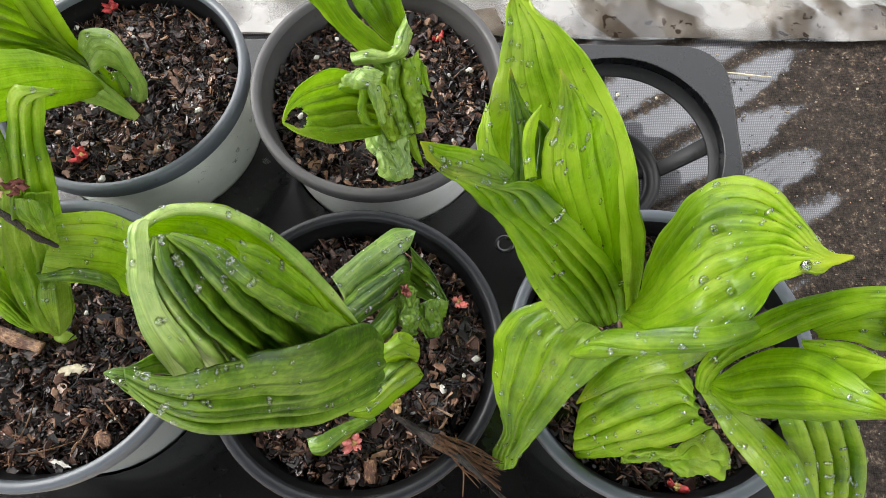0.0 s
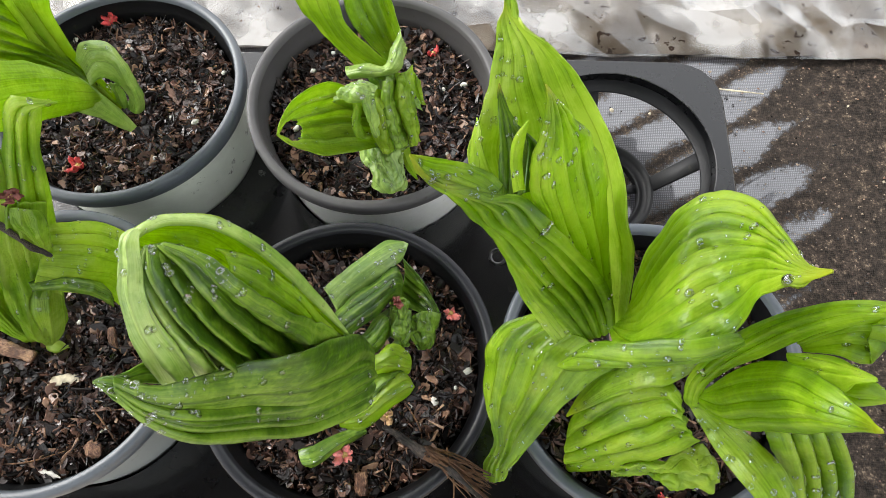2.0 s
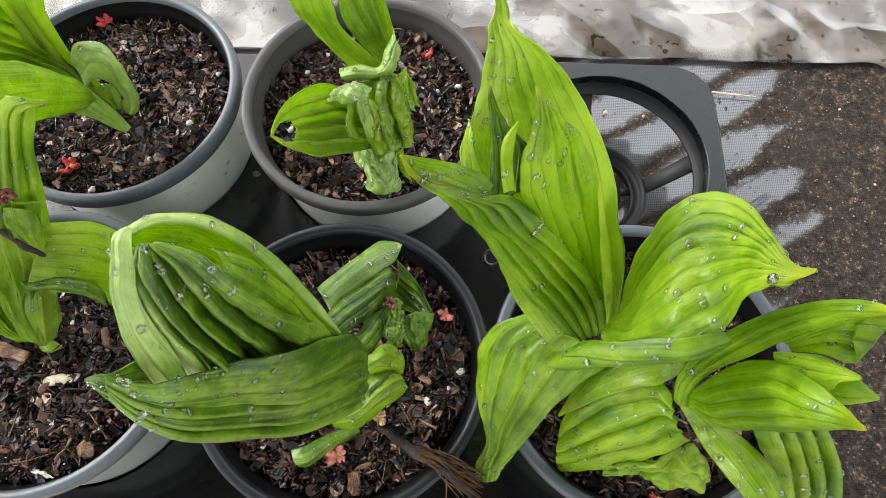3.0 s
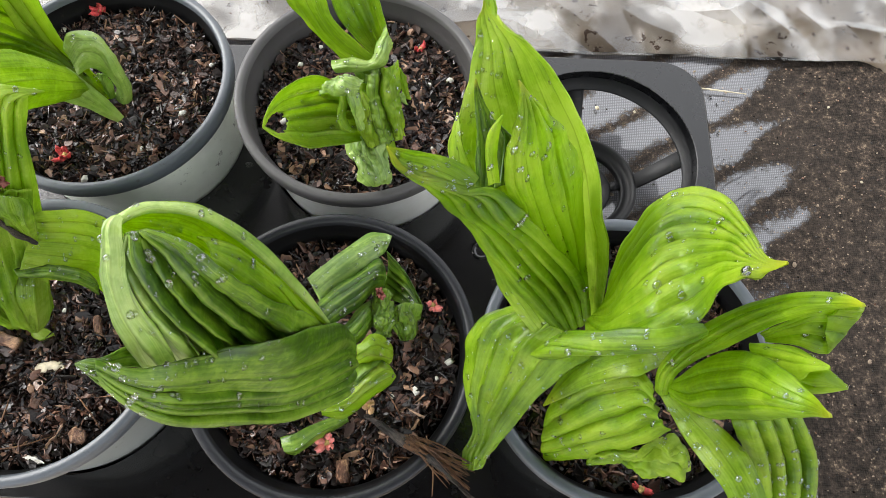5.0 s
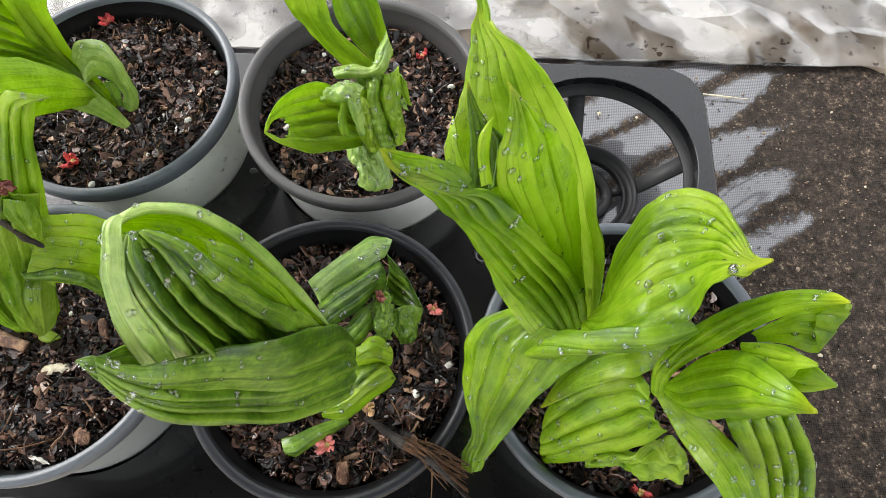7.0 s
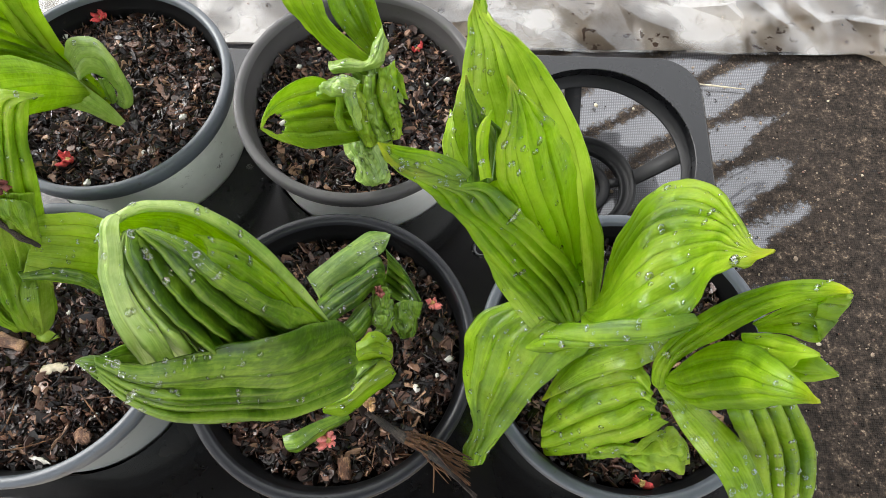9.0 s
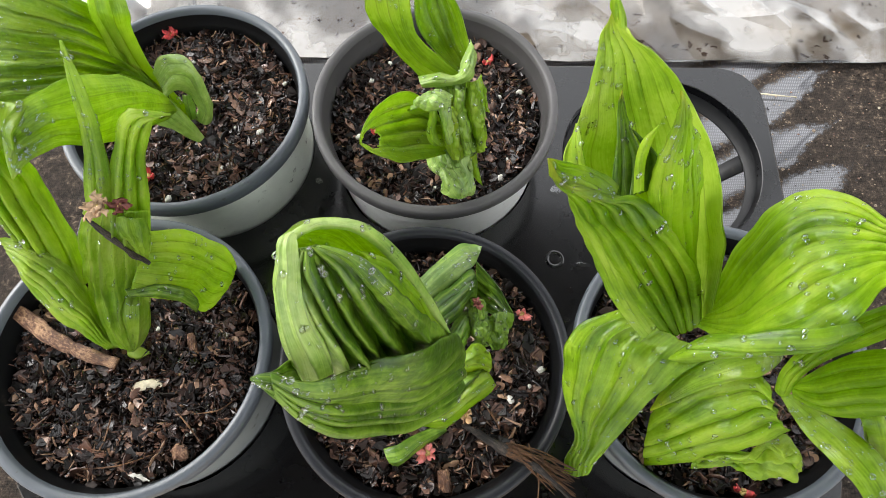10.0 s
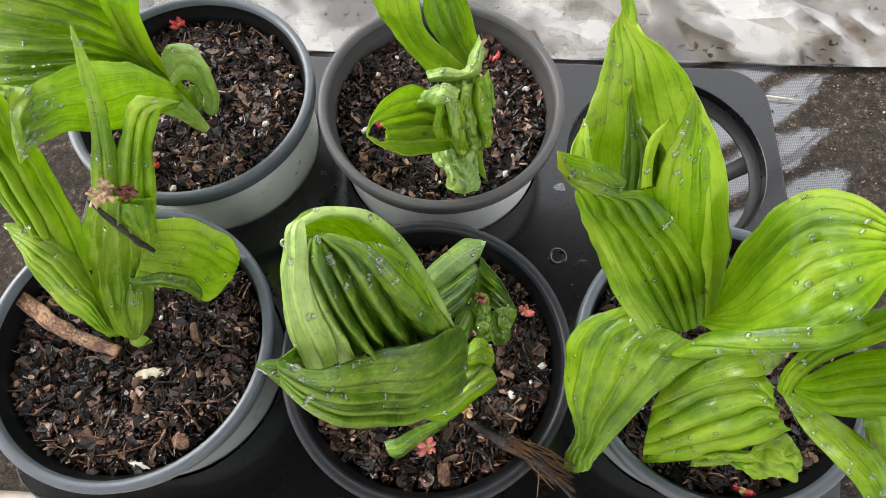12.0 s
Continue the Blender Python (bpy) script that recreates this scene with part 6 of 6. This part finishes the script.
# beads of water on the leaves
for p in (plant_e, plant_f, plant_d, plant_b, plant_a, plant_c):
    verts, faces = [], []
    for at, up in wet.get(p.name, ()):
        r = 0.0003 + 0.0011 * random.random() ** 3
        side = up.orthogonal().normalized()
        other = up.cross(side)
        base = len(verts)
        for rr, hh in ((1.0, 0.0), (0.85, 0.32), (0.5, 0.52)):
            for k in range(8):
                a = k * math.pi / 4
                verts.append(at + up * (0.00028 + hh * r) + (side * math.cos(a) * 1.2 + other * math.sin(a)) * rr * r)
        verts.append(at + up * (0.00028 + 0.58 * r))
        for ring in range(2):
            for k in range(8):
                q = (k + 1) % 8
                faces.append((base + ring * 8 + k, base + ring * 8 + q, base + ring * 8 + 8 + q, base + ring * 8 + 8 + k))
        for k in range(8):
            faces.append((base + 16 + k, base + 16 + (k + 1) % 8, base + 24))
        faces.append(tuple(base + k for k in reversed(range(8))))
    me = bpy.data.meshes.new("water_drops")
    me.from_pydata([tuple(v) for v in verts], [], faces)
    for f in me.polygons:
        f.use_smooth = True
    me.materials.append(M_WATER)
    ob = new("rainwater", me)
    ob.parent = p
    ob.matrix_parent_inverse = Matrix.Translation(-p.location)
    ob["label"] = "clear beads of rain water"
    ob["kind"] = "stuff"


# ---- loose things on the soil ----
def lump(name, at, size, material, label, category, group="", flat=0.7, seed=0):
    bm = bmesh.new()
    bmesh.ops.create_icosphere(bm, subdivisions=2, radius=1)
    for v in bm.verts:
        k = 1 + 0.35 * noise.noise(v.co * 1.6 + Vector((seed, 0, 0))) + 0.15 * noise.noise(v.co * 4 + Vector((0, seed, 0)))
        v.co = Vector((v.co.x * 1.15, v.co.y * 0.85, v.co.z * flat)) * k * size
    ob = part(name, bm, material)
    ob.matrix_world = pose(*at, 0, 0, seed * 77 % 360)
    return tagged(ob, label, category, group)


PEBBLES = [
    ("A", -0.1974, 0.2009, 1.6), ("A", -0.1574, 0.1924, 1.5), ("A", -0.0958, 0.1771, 1.7), ("A", -0.1236, 0.1445, 1.5), ("A", -0.1066, 0.1399, 2.1),
    ("A", -0.1269, 0.1152, 1.6), ("A", -0.1536, 0.1572, 1.2), ("A", -0.1553, 0.0935, 2.2), ("A", -0.1130, 0.1700, 1.2),
    ("B", -0.0454, 0.1394, 2.1), ("B", -0.0290, 0.1956, 1.7), ("B", -0.0401, 0.1808, 1.7), ("B", -0.0316, 0.1247, 1.6), ("B", 0.0550, 0.1742, 2.2),
    ("B", 0.0420, 0.1119, 2.1), ("B", 0.0028, 0.1053, 1.5), ("B", 0.0458, 0.1250, 1.5), ("B", 0.0422, 0.1708, 1.4),
    ("C", -0.2065, 0.0222, 1.7), ("C", -0.1455, 0.0145, 1.4), ("C", -0.1310, -0.0030, 0.9), ("C", -0.1180, -0.0387, 1.3), ("C", -0.1207, -0.0401, 1.1),
    ("C", -0.2109, -0.0239, 1.1), ("D", 0.0451, -0.0194, 2.1), ("D", 0.0616, -0.0034, 2.1), ("D", 0.0555, -0.0120, 1.2), ("D", 0.0400, 0.0560, 1.4),
    ("D", -0.0530, -0.0330, 1.3), ("D", 0.0330, -0.0225, 1.2), ("E", 0.2131, 0.0381, 2.0), ("E", 0.1338, -0.0570, 1.3), ("E", 0.1838, -0.0545, 1.0),
]
for n, (key, x, y, mm) in enumerate(PEBBLES):
    px, py, _, _, _, sz = POTS[key]
    lump("perlite_pebble", (x, y, ground_at(px, py, sz, x, y) + mm * 0.0006 + 0.0012), mm * 0.001, M_PERLITE, "small rough white perlite pebble on the potting mix", "pebble", "perlite pebbles", 0.8, n + 1)


def flower(at, size, petal, label, turn=0, tilt=25, petals=5, crinkle=0.22):
    """A small fallen flower: separate petals round a tuft of stamens."""
    f = thing("fallen_flower", at, label, "flower", "fallen flowers")
    for k in range(petals):
        bm = bmesh.new()
        g = []
        long, wide = 0.7 + 0.6 * ((k * 53 + int(turn)) % 10) / 10, 0.8 + 0.6 * ((k * 31 + int(turn)) % 10) / 10
        for j in range(7):
            v = j / 6
            w = size * wide * 0.34 * math.sin(math.pi * (0.12 + 0.80 * v)) ** 0.8
            g.append([bm.verts.new(Vector((size * long * (0.12 + v), w * u, size * (0.35 * v * v - 0.25 * u * u + 0.12))) + noise.noise_vector((at[0] * 900 + k * 5 + v * 2.5, u * 1.3, k)) * size * crinkle) for u in (-1, -0.5, 0, 0.5, 1)])
        for r0, r1 in zip(g, g[1:]):
            for i in range(4):
                bm.faces.new((r0[i], r0[i + 1], r1[i + 1], r1[i]))
        ob = part("petal", bm, petal, f)
        ob.matrix_local = pose(0, 0, 0, 0, -tilt * (0.4 + 0.6 * ((k * 37) % 10) / 10), turn + k * 360 / petals + 38 * (((k * 17 + int(turn)) % 7) / 7 - 0.5))
        m = ob.modifiers.new("thickness", "SOLIDIFY")
        m.thickness = 0.0005
    bm = bmesh.new()
    for k in range(9):
        r = bmesh.ops.create_icosphere(bm, subdivisions=1, radius=size * 0.16)
        a = k * 2.4
        bmesh.ops.translate(bm, verts=r["verts"], vec=(math.cos(a) * size * 0.06 * k ** 0.6, math.sin(a) * size * 0.06 * k ** 0.6, size * (0.25 + 0.03 * (k % 4))))
    part("stamens", bm, M_STAMEN, f, "yellow-brown tuft")
    return f


flower((0.0030, -0.0468, 0.1085), 0.0052, M_PINK, "pink fallen flower with a yellow centre on potting mix", 20)
flower((0.0515, 0.0257, 0.1075), 0.0050, M_PINK, "pink-red fallen flower beside a crumpled leaf", 70, 50, 4)
flower((0.0263, 0.0224, 0.1378), 0.0038, M_MAROON, "withered brown-pink flower on a crumpled leaf", 110, 60)
flower((-0.1753, 0.2149, 0.1055), 0.0056, M_RED, "dark red fallen flower on potting mix", 40, 45)
flower((-0.1690, 0.1070, 0.1070), 0.0060, M_RED, "red and orange fallen flower on potting mix", 10, 40)
flower((0.0347, 0.1957, 0.1040), 0.0050, M_RED, "bright red fallen flower on potting mix", 160, 40, 3)
flower((-0.0350, 0.1421, 0.1045), 0.0048, M_RED, "red fallen flower under a torn leaf", 200, 45, 4)
flower((0.1570, -0.0615, 0.1060), 0.0062, M_RED, "bright red fallen petal with dry stamens", 150, 30, 2)
flower((-0.1300, 0.0390, 0.2070), 0.0045, M_PAPER, "papery withered brown flower stuck to the shoot", 0, 8, 9, 0.6)
flower((-0.1219, 0.0409, 0.2054), 0.0036, M_MAROON, "dark maroon withered bud stuck to the shoot", 130, 10, 5, 0.8)
flower((0.0223, -0.0278, 0.1075), 0.0040, M_DRY, "dry orange-brown flower scrap on potting mix", 60, 45)


def strip(name, spine, widths, material, label, category, thick=0.0008, seed=0, rough=0.0008, segments=8):
    """A bent, slightly ragged stick or shred: an uneven oval swept along a line."""
    pts = np.array(spine, float)
    wd = np.array(widths, float)
    bm = bmesh.new()
    uv = bm.loops.layers.uv.new("UVMap")
    long = np.linalg.norm(np.diff(pts, axis=0), axis=1).sum()
    rings = []
    for j in range(27):
        v = j / 26
        c = catmull(pts, v)
        w = catmull(wd[:, None], v)[0]
        d = catmull(pts, min(1, v + 0.02)) - catmull(pts, max(0, v - 0.02))
        d = Vector(d).normalized()
        side = d.cross(Vector((0, 0, 1))).normalized()
        up = side.cross(d)
        ring = []
        for k in range(segments):
            a = 2 * math.pi * k / segments
            kk = 1 + rough / max(w, 1e-4) * noise.noise((seed + k * 1.7, v * 7, 0))
            ring.append(bm.verts.new(Vector(c) + side * math.cos(a) * w * kk + up * math.sin(a) * thick * kk))
        rings.append(ring)
    for j, (r0, r1) in enumerate(zip(rings, rings[1:])):
        for k in range(segments):
            q = (k + 1) % segments
            f = bm.faces.new((r0[k], r0[q], r1[q], r1[k]))
            for loop, (a, b) in zip(f.loops, ((k, j), (k + 1, j), (k + 1, j + 1), (k, j + 1))):
                loop[uv].uv = (b / 26 * long / 0.02, a / segments * 0.4)
    bm.faces.new(list(reversed(rings[0])))
    bm.faces.new(rings[-1])
    ob = part(name, bm, material)
    if label:
        tagged(ob, label, category)
    return ob


strip("bark_piece", [(-0.2240, 0.0225, 0.1125), (-0.2080, 0.0130, 0.1120), (-0.1930, 0.0045, 0.1115), (-0.1780, -0.0010, 0.1105), (-0.1625, -0.0055, 0.1090)], (0.0036, 0.0044, 0.0036, 0.0034, 0.0030), M_WOOD, "long reddish-brown piece of bark on the potting mix", "bark", 0.0011, 3, 0.0016, 14)
strip("bark_piece", [(0.0105, -0.0545, 0.1065), (0.0115, -0.0600, 0.1065), (0.0120, -0.0650, 0.1060)], (0.0030, 0.0033, 0.0030), M_WOOD, "short brown block of bark on the potting mix", "bark", 0.0014, 8, 0.0008, 10)
strip("bark_piece", [(-0.1255, -0.0465, 0.1075), (-0.1215, -0.0490, 0.1080), (-0.1175, -0.0520, 0.1075)], (0.0022, 0.0040, 0.0015), M_WOOD, "flat tan chip of bark on the potting mix", "bark", 0.0006, 12, 0.0016, 10)
strip("bark_piece", [(-0.1270, 0.0120, 0.1075), (-0.1250, 0.0060, 0.1075), (-0.1220, 0.0000, 0.1070)], (0.0018, 0.0024, 0.0014), M_WOOD, "dark reddish bark splinter on the potting mix", "bark", 0.0014, 17, 0.0006, 8)
strip("dry_leaf", [(-0.1525, -0.0190, 0.1075), (-0.1470, -0.0165, 0.1090), (-0.1400, -0.0150, 0.1085), (-0.1370, -0.0160, 0.1075)], (0.0016, 0.0026, 0.0022, 0.0008), M_STRAW, "pale straw-coloured dry leaf scrap on potting mix", "dry leaf", 0.0005, 21, 0.0016)
strip("dry_leaf", [(-0.1465, -0.0590, 0.1075), (-0.1415, -0.0605, 0.1080), (-0.1345, -0.0625, 0.1070)], (0.0006, 0.0013, 0.0004), M_PERLITE, "whitish dry leaf shred against the pot wall", "dry leaf", 0.0005, 25, 0.001)

stem = thing("dead_plant_stem", (0.0420, -0.0455, 0.108), "black rotten stem frayed into brown fibres across the rim", "dead stem")
ob = strip("stalk", [(0.0205, -0.0330, 0.1070), (0.0310, -0.0385, 0.1095), (0.0427, -0.0459, 0.1150), (0.0545, -0.0525, 0.1215), (0.0640, -0.0600, 0.1195), (0.0760, -0.0705, 0.1150)], (0.0010, 0.0021, 0.0022, 0.0015, 0.0010, 0.0006), M_TWIG, "", "", 0.0016, 31, 0.0016, 10)
ob.parent = stem
ob.matrix_parent_inverse = Matrix.Translation(-stem.location)
rng = random.Random(77)
for k in range(44):
    a = Vector((0.0440 + rng.uniform(-0.003, 0.004), -0.0445 + rng.uniform(-0.003, 0.003), 0.1185 + rng.uniform(-0.002, 0.003)))
    b = Vector((0.0700 + rng.uniform(-0.007, 0.006), -0.0590 + rng.uniform(-0.007, 0.006), 0.1190 + rng.uniform(-0.005, 0.004)))
    mid = (a + b) / 2 + Vector((rng.uniform(-0.002, 0.002), rng.uniform(-0.002, 0.002), rng.uniform(0.0, 0.003)))
    ob = strip("fibre", [a, mid, b], (0.0004, 0.0004, 0.00015), M_FIBRE, "", "", 0.00025, k, 0.0, 5)
    ob.parent = stem
    ob.matrix_parent_inverse = Matrix.Translation(-stem.location)
for k, (p0, p1) in enumerate((((0.0540, -0.0470, 0.120), (0.0560, -0.0690, 0.114)), ((0.0520, -0.0420, 0.119), (0.0530, -0.0560, 0.121)))):
    ob = strip("fibre", [p0, ((p0[0] + p1[0]) / 2 + 0.001, (p0[1] + p1[1]) / 2, 0.1215), p1], (0.0004, 0.0004, 0.0002), M_FIBRE, "", "", 0.0003, k, 0.0, 5)
    ob.parent = stem
    ob.matrix_parent_inverse = Matrix.Translation(-stem.location)

strip("rotten_sheath", [(-0.1395, 0.0385, 0.2022), (-0.1330, 0.0337, 0.1965), (-0.1294, 0.0314, 0.1931), (-0.1252, 0.0284, 0.1853), (-0.1220, 0.0274, 0.1782), (-0.1207, 0.0272, 0.1753)], (0.0006, 0.0012, 0.0014, 0.0010, 0.0012, 0.0004), M_TWIG, "blackened rotten strip clinging to the shoot", "dead sheath", 0.0005, 41, 0.001)

# fine roots and needles lying on the mix
for k, (x0, y0, x1, y1, key) in enumerate((
    (-0.172, -0.058, -0.135, -0.050, "C"), (-0.160, -0.030, -0.166, -0.056, "C"), (-0.128, -0.028, -0.112, -0.045, "C"), (-0.118, -0.030, -0.098, -0.022, "C"),
    (-0.128, 0.216, -0.112, 0.200, "A"), (-0.118, 0.140, -0.098, 0.148, "A"), (-0.030, 0.178, 0.004, 0.172, "B"), (0.030, -0.020, 0.040, -0.040, "D"), (0.036, -0.052, 0.062, -0.047, "D"),
)):
    px, py, _, _, _, sz = POTS[key]
    h = lambda x, y: ground_at(px, py, sz, x, y) + 0.0028
    mx, my = (x0 + x1) / 2 + 0.003, (y0 + y1) / 2 - 0.002
    strip("dry_root", [(x0, y0, h(x0, y0)), (mx, my, h(mx, my) + 0.001), (x1, y1, h(x1, y1))], (0.0003, 0.0005, 0.0002), M_FIBRE, "thin brown dry root lying on potting mix", "root", 0.0004, k, 0.0, 5)

# ---- bits on the cloth and the tray ----
strip("dry_straw", [(0.2580, 0.2515, 0.0012), (0.2760, 0.2492, 0.0016), (0.2985, 0.2472, 0.0010)], (0.0006, 0.0009, 0.0003), M_STRAW, "pale dry straw lying on the wet ground cloth", "straw", 0.0006, 51, 0.0004, 6)
for n, (x, y, mm) in enumerate(((0.1748, 0.2281, 2.2), (0.2746, 0.1788, 1.5), (0.3143, 0.0987, 2.2), (0.3196, 0.0351, 1.9), (0.3553, 0.0288, 1.8), (0.3149, 0.1831, 1.2), (0.3645, 0.2380, 1.3), (0.3062, 0.2149, 1.6), (0.2580, 0.2680, 1.5), (0.2050, 0.2260, 1.5), (0.1820, 0.1500, 2.2), (0.3400, 0.1480, 1.4), (0.3780, 0.1700, 1.2), (0.3300, 0.2250, 1.3))):
    lump("gravel_bit", (x, y, mm * 0.0004), mm * 0.0008, M_GRAVEL if n % 3 else M_STRAW, "small tan gravel bit on the wet ground cloth", "gravel", "gravel bits", 0.7, n + 60)
rng = random.Random(9)
verts, faces = [], []
for n in range(900):
    x, y = rng.uniform(0.25, 0.42), rng.uniform(-0.07, 0.28)
    if n > 560:
        x, y = rng.uniform(-0.34, 0.42), rng.choice((rng.uniform(0.295, 0.6), rng.uniform(0.1, 0.28)))
    s = rng.uniform(0.0003, 0.0011)
    base = len(verts)
    z0 = 0.0 if y < 0.28 else 0.006
    for dx, dy, dz in ((-1, -0.6, 0), (1, -0.7, 0), (0.8, 0.9, 0), (-0.7, 0.8, 0), (0, 0, 1.1)):
        verts.append((x + dx * s * rng.uniform(0.6, 1.3), y + dy * s * rng.uniform(0.6, 1.3), z0 - 0.0008 + dz * s))
    faces += [(base, base + 1, base + 4), (base + 1, base + 2, base + 4), (base + 2, base + 3, base + 4), (base + 3, base, base + 4)]
me = bpy.data.meshes.new("soil_crumbs")
me.from_pydata(verts, [], faces)
me.materials.append(M_CHIP)
tagged(new("soil_crumbs", me), "scattered brown soil crumbs on cloth and plastic", "soil crumbs", kind="stuff")

rng = random.Random(23)
verts, faces = [], []
for n in range(480):
    x, y = rng.gauss(0.315, 0.05), rng.uniform(-0.07, 0.27)
    x = min(0.42, max(0.243, x))
    s = rng.uniform(0.0003, 0.0008)
    base = len(verts)
    for dx, dy, dz in ((-1, -0.6, 0), (1, -0.7, 0), (0.8, 0.9, 0), (-0.7, 0.8, 0), (0, 0, 1.2)):
        verts.append((x + dx * s * rng.uniform(0.6, 1.3), y + dy * s * rng.uniform(0.6, 1.3), dz * s - 0.0008))
    faces += [(base, base + 1, base + 4), (base + 1, base + 2, base + 4), (base + 2, base + 3, base + 4), (base + 3, base, base + 4)]
me = bpy.data.meshes.new("grit")
me.from_pydata(verts, [], faces)
me.materials.append(M_GRAVEL)
tagged(new("grit", me), "fine tan sand grains on the wet ground cloth", "sand", kind="stuff")

for n, (x, y, mm) in enumerate(((0.0828, 0.1258, 4.2), (0.0882, 0.0556, 2.4), (0.0959, 0.0722, 3.2), (0.0852, 0.0367, 2.2), (0.0759, 0.0291, 2.0), (-0.0782, 0.1312, 2.6), (0.0905, 0.0480, 2.0))):
    bm = lathe([(0.0001, 0.35), (0.4, 0.3), (0.8, 0.16), (1.0, 0.0)], 22)
    for v in bm.verts:
        k = 1 + 0.4 * noise.noise((v.co.x * 1.3 + n * 3, v.co.y * 1.3, 0))
        v.co = Vector((v.co.x * k * mm * 0.001, v.co.y * k * mm * 0.0009, v.co.z * 0.00025))
    ob = part("water_splash", bm, M_WATER)
    ob.location = (x, y, TRAY_Z + 0.0001)
    tagged(ob, "small flat drop of water on the black tray", "water drop", "splashes on the tray")
